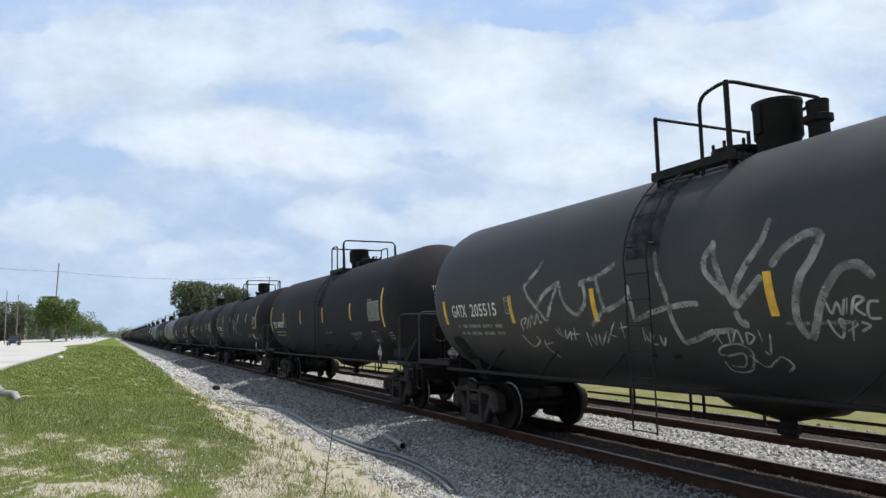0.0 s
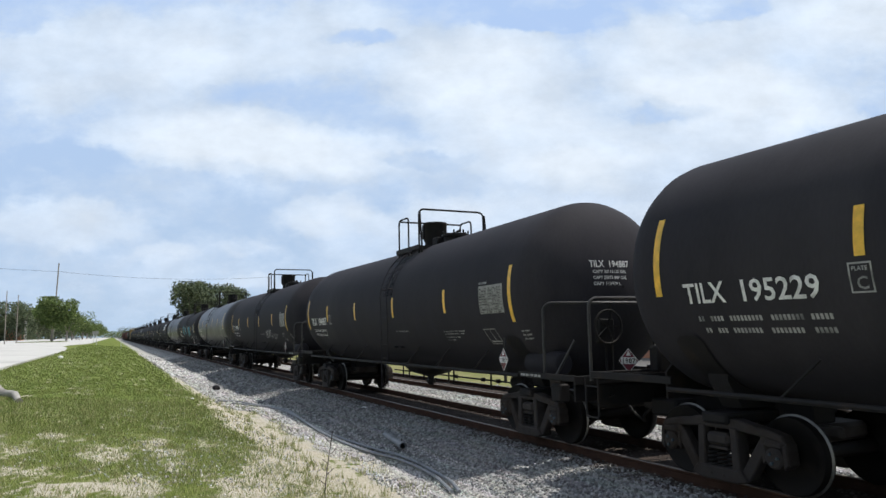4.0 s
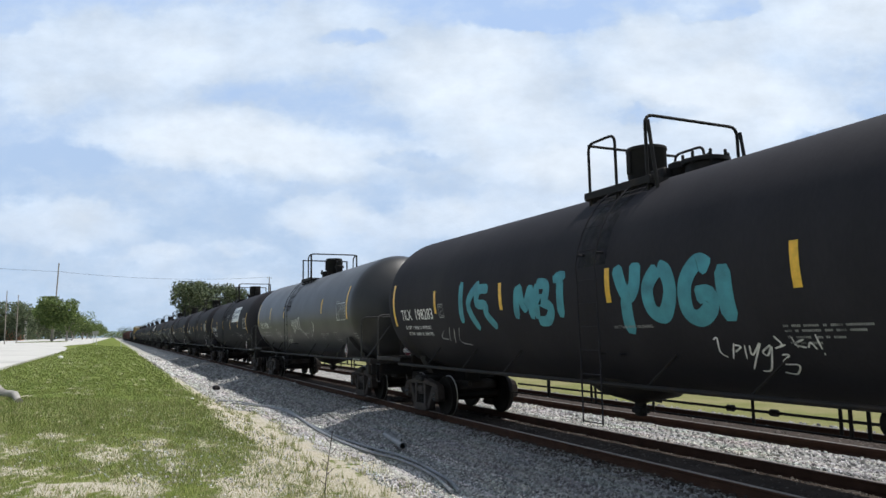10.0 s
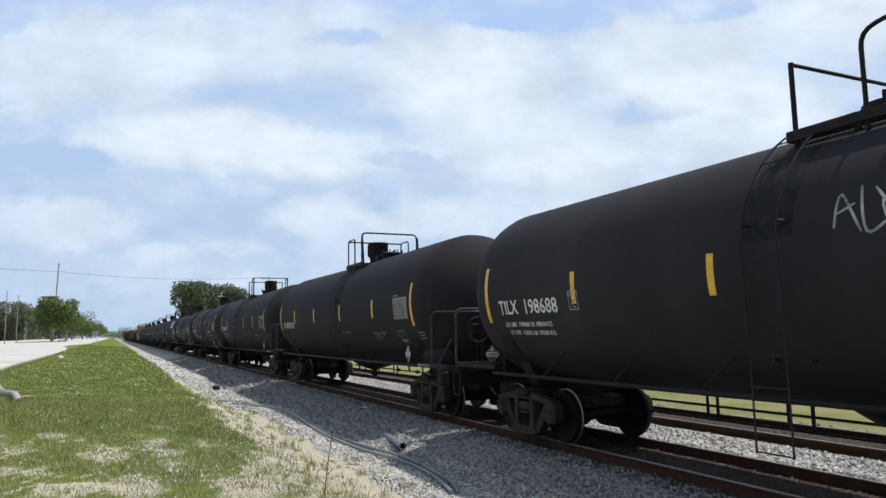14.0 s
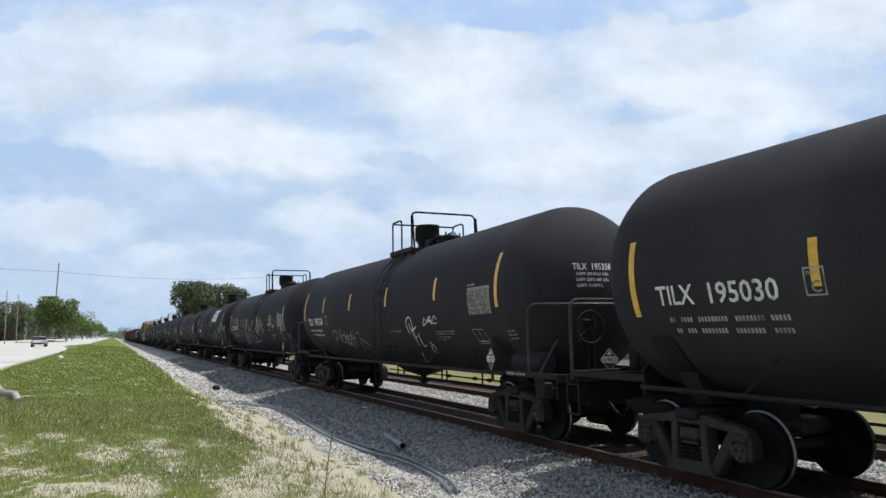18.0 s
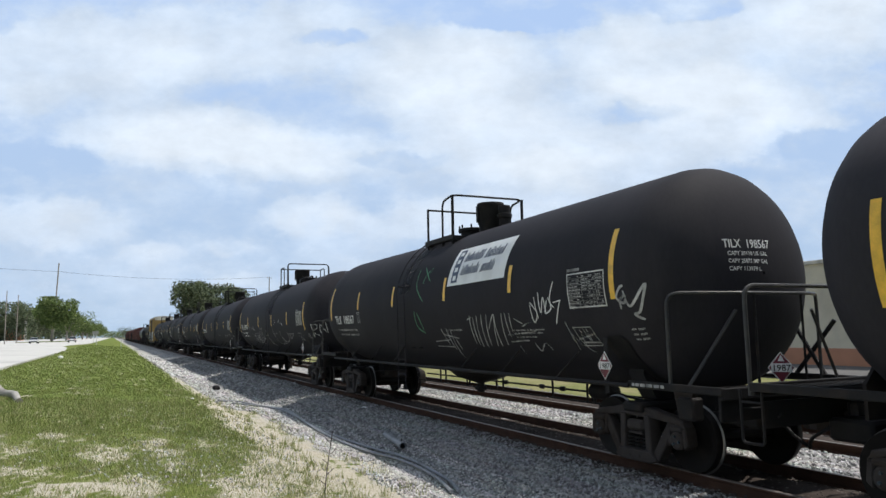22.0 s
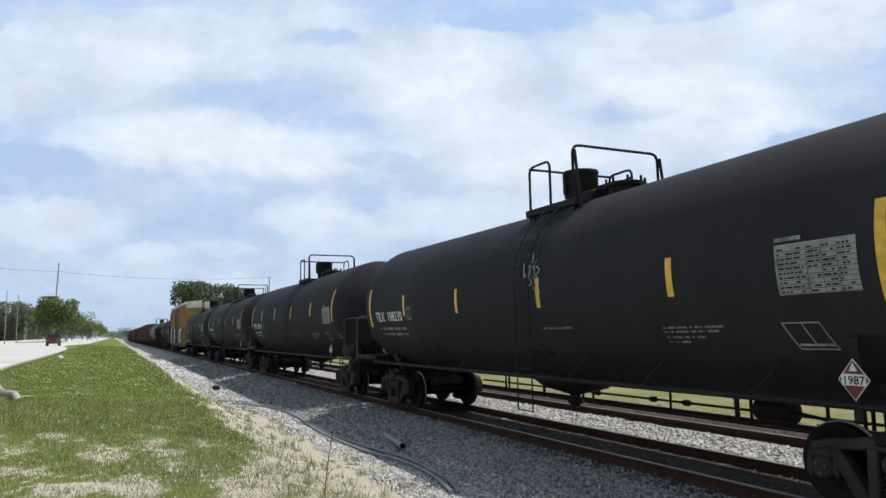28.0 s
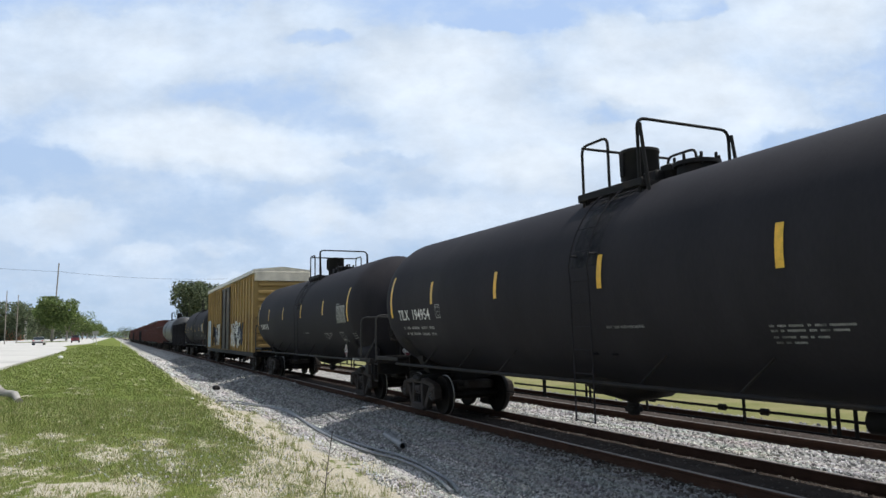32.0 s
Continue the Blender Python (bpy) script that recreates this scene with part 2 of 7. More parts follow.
def ground_material():
    """Grass over pale sand, with bare gravel beside the track."""
    mat = bpy.data.materials.new("grass and sand")
    mat.use_nodes = True
    nt = mat.node_tree
    n, link = nt.nodes, nt.links.new
    sh = n["Principled BSDF"]
    co = n.new("ShaderNodeTexCoord")
    sep = n.new("ShaderNodeSeparateXYZ")
    link(co.outputs["Object"], sep.inputs[0])

    def tex(scale, detail, rough=0.6):
        t = n.new("ShaderNodeTexNoise")
        t.inputs["Scale"].default_value, t.inputs["Detail"].default_value, t.inputs["Roughness"].default_value = scale, detail, rough
        link(co.outputs["Object"], t.inputs["Vector"])
        return t.outputs[0]

    def span(src, a, b, c=0.0, d=1.0):
        r = n.new("ShaderNodeMapRange")
        for i, v in zip((1, 2, 3, 4), (a, b, c, d)):
            r.inputs[i].default_value = v
        link(src, r.inputs[0])
        return r.outputs[0]

    def math2(op, a, b):
        k = n.new("ShaderNodeMath")
        k.operation = op
        for i, v in enumerate((a, b)):
            if isinstance(v, (int, float)):
                k.inputs[i].default_value = v
            else:
                link(v, k.inputs[i])
        return k.outputs[0]

    def mix(f, a, b):
        k = n.new("ShaderNodeMix")
        k.data_type = "RGBA"
        link(f, k.inputs["Factor"])
        for s, v in (("A", a), ("B", b)):
            if isinstance(v, tuple):
                k.inputs[s].default_value = (*v, 1)
            else:
                link(v, k.inputs[s])
        return k.outputs["Result"]

    green = mix(span(tex(0.7, 5), 0.4, 0.65), (0.142, 0.192, 0.043), (0.188, 0.220, 0.064))
    green = mix(span(tex(14, 4), 0.35, 0.7), green, (0.140, 0.165, 0.040))
    sand = mix(span(tex(30, 5, 0.75), 0.40, 0.62), (0.60, 0.550, 0.440), (0.36, 0.325, 0.245))
    gravel = mix(span(tex(26, 5, 0.8), 0.42, 0.6), (0.62, 0.60, 0.56), (0.25, 0.24, 0.225))
    edge = math2("ADD", sep.outputs[0], span(tex(0.8, 5, 0.65), 0.25, 0.75, -1.3, 1.3))
    edge = math2("ADD", edge, span(sep.outputs[1], 19, 28, -0.75, 0.0))
    mask = n.new("ShaderNodeAttribute")
    mask.attribute_name = "bare"
    shown = math2("ADD", mask.outputs["Fac"], span(tex(9, 6, 0.75), 0.25, 0.75, -0.45, 0.45))
    col = mix(span(shown, 0.40, 0.62), green, sand)
    col = mix(span(edge, 2.9, 3.7), col, gravel)
    far_side = span(sep.outputs[0], 13.2, 14.2)
    col = mix(far_side, col, mix(span(tex(0.5, 5), 0.4, 0.6), (0.19, 0.20, 0.075), (0.26, 0.24, 0.12)))
    link(col, sh.inputs["Base Color"])
    sh.inputs["Roughness"].default_value = 0.95
    sh.inputs["Specular IOR Level"].default_value = 0.05
    b = n.new("ShaderNodeBump")
    b.inputs["Strength"].default_value, b.inputs["Distance"].default_value = 0.8, 0.04
    link(tex(18, 6, 0.75), b.inputs["Height"])
    link(b.outputs[0], sh.inputs["Normal"])
    return mat


M["ground"] = ground_material()


def build_ground():
    xs = [-4000, -1500, -500, -150, -60, -30, -15] + [-10 + 0.3 * i for i in range(23)] + [-3.25 + 0.12 * i for i in range(60)] + [4.0 + 0.3 * i for i in range(42)] + [20, 30, 40, 80, 200, 600, 1500, 4000]
    ys = [-400, -100, -30, -10] + [0.35 * i for i in range(0, 18)] + [6.2 + 0.17 * i for i in range(80)] + [19.9 + 0.35 * i for i in range(86)] + [50 + 2 * i for i in range(26)] + [110, 130, 160, 200, 280, 400, 600, 900, 1400, 2200, 3200, 4600]
    s = Shape()
    for y in ys:
        for x in xs:
            d = 0.03 * noise.noise((x * 0.9, y * 0.9, 0)) if -9 < x < 15 and y < 110 and not 5.2 < x < 14 else 0
            s.v.append((x, y, ground_z(x, y) + d))
    w = len(xs)
    for j in range(len(ys) - 1):
        for i in range(w - 1):
            s.f.append((j * w + i, j * w + i + 1, (j + 1) * w + i + 1, (j + 1) * w + i))
    ob = part("ground", s, M["ground"], None, "green grass strip over pale sand and gravel beside the track")
    layer = ob.data.attributes.new("bare", "FLOAT", "POINT")
    for v, d in zip(ob.data.vertices, layer.data):
        d.value = bare(v.co.x, v.co.y) if -9 < v.co.x < 6 and v.co.y < 110 else 0.0
    return tagged(ob, category="ground", kind="structure")


ground = build_ground()


def build_ballast():
    """One raised bed under both tracks, with a dip between them."""
    outline = [(4.6, -0.50), (6.05, -0.21), (6.5, -0.165), (9.6, -0.165), (10.1, -0.22), (10.5, -0.165), (13.3, -0.165), (13.9, -0.21), (14.9, -0.6)]
    s = Shape()
    ys = [-60 + 0.6 * i for i in range(260)] + [100 + 10 * i for i in range(60)] + [700, 1000, 1600, 2600, 4400]
    fine = []
    for (a, za), (b, zb) in zip(outline, outline[1:]):
        k = max(1, int((b - a) / 0.25))
        fine += [(a + (b - a) * i / k, za + (zb - za) * i / k) for i in range(k)]
    fine.append(outline[-1])
    for y in ys:
        for x, z in fine:
            s.v.append((x, y, z + (0.03 * noise.noise((x * 2.1, y * 2.1, 3)) if y < 100 else 0)))
    w = len(fine)
    for j in range(len(ys) - 1):
        for i in range(w - 1):
            s.f.append((j * w + i, j * w + i + 1, (j + 1) * w + i + 1, (j + 1) * w + i))
    return tagged(part("ballast_bed", s, M["ballast"], None, "grey crushed stone bed under the railway tracks"), category="ballast", kind="structure")


ballast = build_ballast()
# this bed's dark tone is dirt plus the train's shade put into the colour
M["fouled_shaded"] = paint("oil-stained, shade-darkened track bed", (0.058, 0.047, 0.041), 0.95, scale=3, stain=(0.036, 0.029, 0.025), bump=0.9, fine=24, spread=0.4, specular=0.03)


def build_track_bed(x):
    """The dark, oil-stained stone between the two rails of a track; train shade is in its colour."""
    s = Shape()
    ys = [-60 + 0.5 * i for i in range(260)] + [72 + 12 * i for i in range(40)] + [800, 1600, 3000]
    us = [-0.66, -0.4, -0.13, 0.13, 0.4, 0.66]
    for y in ys:
        s.v += [(x + u, y, -0.135 + (0.02 * noise.noise((u * 3, y * 3, x)) if abs(u) < 0.6 else -0.02)) for u in us]
    w = len(us)
    for j in range(len(ys) - 1):
        s.f += [(j * w + i, j * w + i + 1, (j + 1) * w + i + 1, (j + 1) * w + i) for i in range(w - 1)]
    return tagged(part("track_bed", s, M["fouled_shaded"], None, "dark oil-stained stone between the rails, train shade in its colour"), category="ballast", kind="structure")


for _x in (8.063, 11.85):
    build_track_bed(_x)


def build_rail(x, name):
    """A rail with foot, web and head; the head's running face is worn bright."""
    rail = empty(name, Matrix.Translation((x, 0, 0)))
    low = [(-0.07, -0.17), (0.07, -0.17), (0.07, -0.158), (0.012, -0.13), (0.01, -0.05), (0.036, -0.035), (0.036, -0.008), (-0.036, -0.008), (-0.036, -0.035), (-0.01, -0.05), (-0.012, -0.13), (-0.07, -0.158)]
    s = Shape().prism(low, -60, 3000, lambda u, v, w: (u, w, v))
    part("rail_body", s, M["rail"], rail, smooth=0)
    head = [(-0.034, -0.008), (0.034, -0.008), (0.030, 0.0), (-0.030, 0.0)]
    part("running_surface", Shape().prism(head, -60, 3000, lambda u, v, w: (u, w, v)), M["railhead"], rail, "worn bright running surface", smooth=0)
    return tagged(rail, "rust-brown steel rail on the stone bed", "rail", "rails", "structure")


SIDING = 11.85
for _x in (TRACK - 0.7525, TRACK + 0.7525, SIDING - 0.7525, SIDING + 0.7525):
    build_rail(_x, "rail")


def build_road():
    """A pale road: a slab that widens where a side way joins it."""
    s = Shape()
    ys = [-60, -20, 0, 15, 30, 45, 60, 80, 100, 115, 130, 150, 170, 200, 300, 450, 700, 1100, 2000]
    for y in ys:
        near = -4.2 - (2.6 * math.exp(-((y - 122) / 22) ** 2)) + 0.12 * noise.noise((y * 0.1, 0, 0))
        for x in (-22.0 if y < 50 else -75.0, near):
            s.v.append((x, y, 0.80))
    for j in range(len(ys) - 1):
        s.f.append((2 * j, 2 * j + 1, 2 * j + 3, 2 * j + 2))
    k = len(s.v)
    s.v += [(x, y, z - 0.5) for x, y, z in s.v]
    for j in range(len(ys) - 1):
        s.f.append((2 * j + 1, 2 * j + 1 + k, 2 * j + 3 + k, 2 * j + 3))
    return tagged(part("road", s, M["concrete"], None, "sun-bleached pale concrete road beside the grass", smooth=0), category="road", kind="structure")


build_road()


# ---- sky ----
def sky_panel(name, dist, wide, high, mat):
    """A plain far backdrop square to the view; its own x and y are metres across it."""
    turn = look(EYE, AIM, -1.07)
    ob = new(name, Shape().add([(-wide, -high * 0.42, 0), (wide, -high * 0.42, 0), (wide, high, 0), (-wide, high, 0)], [(0, 1, 2, 3)]).mesh(name, 0))
    ob.data.materials.append(mat)
    ob.matrix_basis = turn @ Matrix.Translation((0, 0, -dist))
    return ob


def cloud_material(name, dist, sky_low, sky_high, blobs, gaps, cut, seed, clear):
    """Sky colours with clouds: soft ellipses (across, up, half width, half height, weight, in thousandths of the distance) broken up by noise."""
    mat = bpy.data.materials.new(name)
    mat.use_nodes = True
    nt = mat.node_tree
    n, link = nt.nodes, nt.links.new
    n.remove(n["Principled BSDF"])
    co, sc = n.new("ShaderNodeTexCoord"), n.new("ShaderNodeVectorMath")
    sc.operation = "SCALE"
    sc.inputs["Scale"].default_value = 1000.0 / dist
    link(co.outputs["Object"], sc.inputs[0])

    def tex(scale, detail, rough, off, stretch=1.7):
        mp, t = n.new("ShaderNodeMapping"), n.new("ShaderNodeTexNoise")
        mp.inputs["Scale"].default_value = (scale, scale * stretch, 1)
        mp.inputs["Location"].default_value = (off, off * 0.7, off)
        link(sc.outputs[0], mp.inputs[0])
        link(mp.outputs[0], t.inputs["Vector"])
        t.inputs["Scale"].default_value, t.inputs["Detail"].default_value, t.inputs["Roughness"].default_value = 1.0, detail, rough
        return t

    def calc(op, a, b, c=None):
        k = n.new("ShaderNodeMath")
        k.operation = op
        for i, v in enumerate((a, b, c)):
            if v is None:
                continue
            if isinstance(v, (int, float)):
                k.inputs[i].default_value = v
            else:
                link(v, k.inputs[i])
        return k.outputs[0]

    warp = tex(0.012, 4, 0.6, seed + 3.0, 1.2)
    w2 = n.new("ShaderNodeVectorMath")
    w2.operation = "MULTIPLY_ADD"
    link(warp.outputs["Color"], w2.inputs[0])
    w2.inputs[1].default_value = (90, 60, 0)
    w2.inputs[2].default_value = (-45, -30, 0)
    pos = n.new("ShaderNodeVectorMath")
    link(sc.outputs[0], pos.inputs[0])
    link(w2.outputs[0], pos.inputs[1])
    total = calc("MULTIPLY_ADD", tex(0.0042, 7, 0.58, seed).outputs[0], 1.15, -0.10)
    total = calc("MULTIPLY_ADD", tex(0.016, 6, 0.62, seed + 1.5).outputs[0], 0.5, total)
    for x, y, hw, hh, weight in blobs + gaps:
        d = n.new("ShaderNodeVectorMath")
        d.operation = "SUBTRACT"
        link(pos.outputs[0], d.inputs[0])
        d.inputs[1].default_value = (x, y, 0)
        e = n.new("ShaderNodeVectorMath")
        e.operation = "MULTIPLY"
        link(d.outputs[0], e.inputs[0])
        e.inputs[1].default_value = (1 / hw, 1 / hh, 0)
        f = n.new("ShaderNodeVectorMath")
        f.operation = "LENGTH"
        link(e.outputs[0], f.inputs[0])
        r = n.new("ShaderNodeMapRange")
        r.interpolation_type = "SMOOTHERSTEP"
        for i, v in zip((1, 2, 3, 4), (1.25, 0.25, 0.0, weight)):
            r.inputs[i].default_value = v
        link(f.outputs["Value"], r.inputs[0])
        total = calc("ADD", total, r.outputs[0])
    cover = n.new("ShaderNodeMapRange")
    cover.interpolation_type = "SMOOTHSTEP"
    cover.inputs[1].default_value, cover.inputs[2].default_value = cut, cut + 0.42
    link(total, cover.inputs[0])
    thick = n.new("ShaderNodeMapRange")
    thick.inputs[1].default_value, thick.inputs[2].default_value = cut + 0.25, cut + 1.0
    link(total, thick.inputs[0])
    sep = n.new("ShaderNodeSeparateXYZ")
    link(sc.outputs[0], sep.inputs[0])
    up = n.new("ShaderNodeMapRange")
    up.inputs[1].default_value, up.inputs[2].default_value = -125.0, 330.0
    link(sep.outputs[1], up.inputs[0])

    def mix(f, a, b):
        k = n.new("ShaderNodeMix")
        k.data_type = "RGBA"
        link(f, k.inputs["Factor"])
        for sname, v in (("A", a), ("B", b)):
            if isinstance(v, tuple):
                k.inputs[sname].default_value = (*v, 1)
            else:
                link(v, k.inputs[sname])
        return k.outputs["Result"]

    blue = mix(up.outputs[0], sky_low, sky_high)
    cloud = mix(thick.outputs[0], (0.62, 0.745, 0.92), (0.80, 0.89, 1.0))
    shade = tex(0.009, 5, 0.6, seed + 9.0)
    sr = n.new("ShaderNodeMapRange")
    sr.inputs[1].default_value, sr.inputs[2].default_value, sr.inputs[3].default_value, sr.inputs[4].default_value = 0.35, 0.65, 0.88, 1.04
    link(shade.outputs[0], sr.inputs[0])
    cs = n.new("ShaderNodeVectorMath")
    cs.operation = "SCALE"
    link(cloud, cs.inputs[0])
    link(sr.outputs[0], cs.inputs["Scale"])
    em = n.new("ShaderNodeEmission")
    em.inputs["Strength"].default_value = 1.03
    out = n["Material Output"]
    if clear:
        link(cs.outputs[0], em.inputs[0])
        tr, ms = n.new("ShaderNodeBsdfTransparent"), n.new("ShaderNodeMixShader")
        link(cover.outputs[0], ms.inputs[0])
        link(tr.outputs[0], ms.inputs[1])
        link(em.outputs[0], ms.inputs[2])
        link(ms.outputs[0], out.inputs[0])
    else:
        link(mix(cover.outputs[0], blue, cs.outputs[0]), em.inputs[0])
        link(em.outputs[0], out.inputs[0])
    return mat


# clouds low over the land move slower across the view than those overhead
LOW = [(-412, -12, 62, 26, 0.55), (-178, 48, 90, 30, 0.55), (-560, 38, 130, 42, 0.5), (-10, 40, 110, 40, 0.4), (-330, -45, 160, 14, 0.12), (250, 60, 260, 60, 0.5), (-300, 10, 60, 20, 0.2)]
HIGH = [(-360, 165, 180, 50, 0.80), (-210, 135, 170, 45, 0.7), (-520, 265, 230, 90, 0.55), (-250, 300, 200, 80, 0.45), (20, 250, 150, 90, 0.7), (120, 150, 190, 70, 0.6), (330, 270, 170, 90, 0.8), (420, 190, 190, 80, 0.7), (560, 330, 150, 70, 0.6), (230, 110, 200, 50, 0.5)]
GAPS = [(-140, 300, 60, 14, -0.45), (130, 330, 110, 22, -0.8), (385, 350, 60, 24, -0.9), (640, 215, 70, 45, -0.9), (300, 195, 90, 22, -0.55), (560, 150, 120, 30, -0.5), (-60, 130, 90, 14, -0.4), (-640, 330, 50, 30, -0.3), (-560, 130, 120, 25, -0.3)]
sky_back = sky_panel("sky_backdrop", 3400, 6000, 2600, cloud_material("low clouds", 3400, (0.45, 0.59, 0.77), (0.44, 0.60, 0.89), LOW, [], 0.60, 11.0, False))
tagged(sky_back, "hazy pale blue sky with low white clouds", "sky", kind="structure")
sky_front = sky_panel("cloud_backdrop", 3300, 6000, 2600, cloud_material("high clouds", 3300, (0.5, 0.6, 0.8), (0.4, 0.5, 0.8), HIGH, GAPS, 0.62, 4.0, True))
tagged(sky_front, "broken white clouds high over the track", "clouds", kind="structure")


# ---- tank cars ----
R, ZC, HALF, DEPTH = 1.65, 2.71, 7.38, 0.93     # shell radius, axis height, half length of the barrel, depth of a head
PITCH = 18.1                                     # from car to car
BOGIE, WHEELBASE, WHEEL = 6.80, 1.66, 0.457
_arc = [0.0]
for _i in range(200):
    _a, _b = _i * math.pi / 400, (_i + 1) * math.pi / 400
    _arc.append(_arc[-1] + math.hypot(DEPTH * (math.sin(_b) - math.sin(_a)), R * (math.cos(_b) - math.cos(_a))))


_FS = [i * math.pi / 400 for i in range(201)]


def axis_z(y):
    """The barrel slopes a little towards its middle."""
    return ZC - 0.05 * (1 - min(1, abs(y) / HALF))


def on_tank(s, a, off=0.006):
    """The point at s metres along the shell (over the head past its edge) and a metres up round it, on the near side."""
    e, sign = abs(s) - HALF, 1 if s > 0 else -1
    th = a / R
    if e <= 0:
        return Vector((-(R + off) * math.cos(th), s, axis_z(s) + (R + off) * math.sin(th)))
    f = float(np.interp(e, _arc, _FS))
    nr, nd = math.cos(f) / R, math.sin(f) / DEPTH
    q = math.hypot(nr, nd)
    r, d = R * math.cos(f) + off * nr / q, DEPTH * math.sin(f) + off * nd / q
    return Vector((-r * math.cos(th), sign * (HALF + d), ZC + r * math.sin(th)))


def patch(shape, s0, s1, a0, a1, off=0.006, lean=0.0):
    """A strip of sheet laid on the shell."""
    ns, na = max(1, int(abs(s1 - s0) / 0.35)), max(1, int(abs(a1 - a0) / 0.12))
    pts = [on_tank(s0 + (s1 - s0) * i / ns + lean * j / na, a0 + (a1 - a0) * j / na, off) for i in range(ns + 1) for j in range(na + 1)]
    fs = [(i * (na + 1) + j, i * (na + 1) + j + 1, (i + 1) * (na + 1) + j + 1, (i + 1) * (na + 1) + j) for i in range(ns) for j in range(na)]
    return shape.add(pts, fs)


def stroke(shape, pts, width, off=0.006):
    """A sprayed line on the shell through (s, a) points."""
    out, fine = [], [pts[0]]
    for p, q in zip(pts, pts[1:]):
        k = max(1, int(math.hypot(q[0] - p[0], q[1] - p[1]) / 0.09))
        fine += [(p[0] + (q[0] - p[0]) * i / k, p[1] + (q[1] - p[1]) * i / k) for i in range(1, k + 1)]
    pts = fine
    for i, p in enumerate(pts):
        a, b = pts[max(0, i - 1)], pts[min(len(pts) - 1, i + 1)]
        dx, dy = b[0] - a[0], b[1] - a[1]
        q = math.hypot(dx, dy) or 1
        w = width / 2 * (1.0 if 0 < i < len(pts) - 1 else 0.55)
        out += [on_tank(p[0] - dy / q * w, p[1] + dx / q * w, off), on_tank(p[0] + dy / q * w, p[1] - dx / q * w, off)]
    return shape.add(out, [(2 * i, 2 * i + 1, 2 * i + 3, 2 * i + 2) for i in range(len(pts) - 1)])


def lettering(text, height, spacing=1.0):
    """The outlines of a text as vertices and faces, x to the right, letters of the given height."""
    cu = bpy.data.curves.new("lettering", "FONT")
    cu.body, cu.size, cu.resolution_u, cu.space_character, cu.offset = text, height / 0.69, 2, spacing, height * 0.022
    ob = bpy.data.objects.new("lettering", cu)
    me = bpy.data.meshes.new_from_object(ob)
    vs, fs = [tuple(v.co) for v in me.vertices], [tuple(p.vertices) for p in me.polygons]
    bpy.data.objects.remove(ob)
    bpy.data.curves.remove(cu)
    bpy.data.meshes.remove(me)
    return vs, fs


def tank_text(shape, text, s, a, height, wide=None, off=0.012, bold=0.0):
    """Text on the shell that starts at s, with its foot at a; wide stretches it to that length."""
    vs, fs = lettering(text, height)
    k = wide / max(v[0] for v in vs) if wide else 1.0
    return shape.add([on_tank(s - v[0] * k, a + v[1], off) for v in vs], fs)


def head_text(shape, text, x, z, height, wide, off=0.008):
    """Level text on the near end's head, that starts x metres from its middle."""
    vs, fs = lettering(text, height)
    k = wide / max(v[0] for v in vs)
    pts = []
    for vx, vy, _z in vs:
        px, h = x + vx * k, z + vy - ZC
        pts.append((px, -(HALF + off + DEPTH * math.sqrt(max(0.02, 1 - (px * px + h * h) / (R * R)))), ZC + h))
    return shape.add(pts, fs)


def tank_shell(mat, car):
    prof = [(R * math.cos(f), -HALF - DEPTH * math.sin(f)) for f in [math.pi / 2 * (1 - i / 9) for i in range(9)]]
    prof[0] = (0.02, -HALF - DEPTH)
    prof += [(R, -HALF + 2 * HALF * i / 24) for i in range(25)]
    prof += [(R * math.cos(f), HALF + DEPTH * math.sin(f)) for f in [math.pi / 2 * (i + 1) / 9 for i in range(9)]]
    prof[-1] = (0.02, HALF + DEPTH)
    n = 64
    s = Shape()
    for r, y in prof:
        s.v += [(r * math.cos(2 * math.pi * k / n), y, axis_z(y) + r * math.sin(2 * math.pi * k / n)) for k in range(n)]
    for i in range(len(prof) - 1):
        s.f += [(i * n + k, i * n + (k + 1) % n, (i + 1) * n + (k + 1) % n, (i + 1) * n + k) for k in range(n)]
    return part("tank_shell", s, mat, car, "", smooth=1.0)


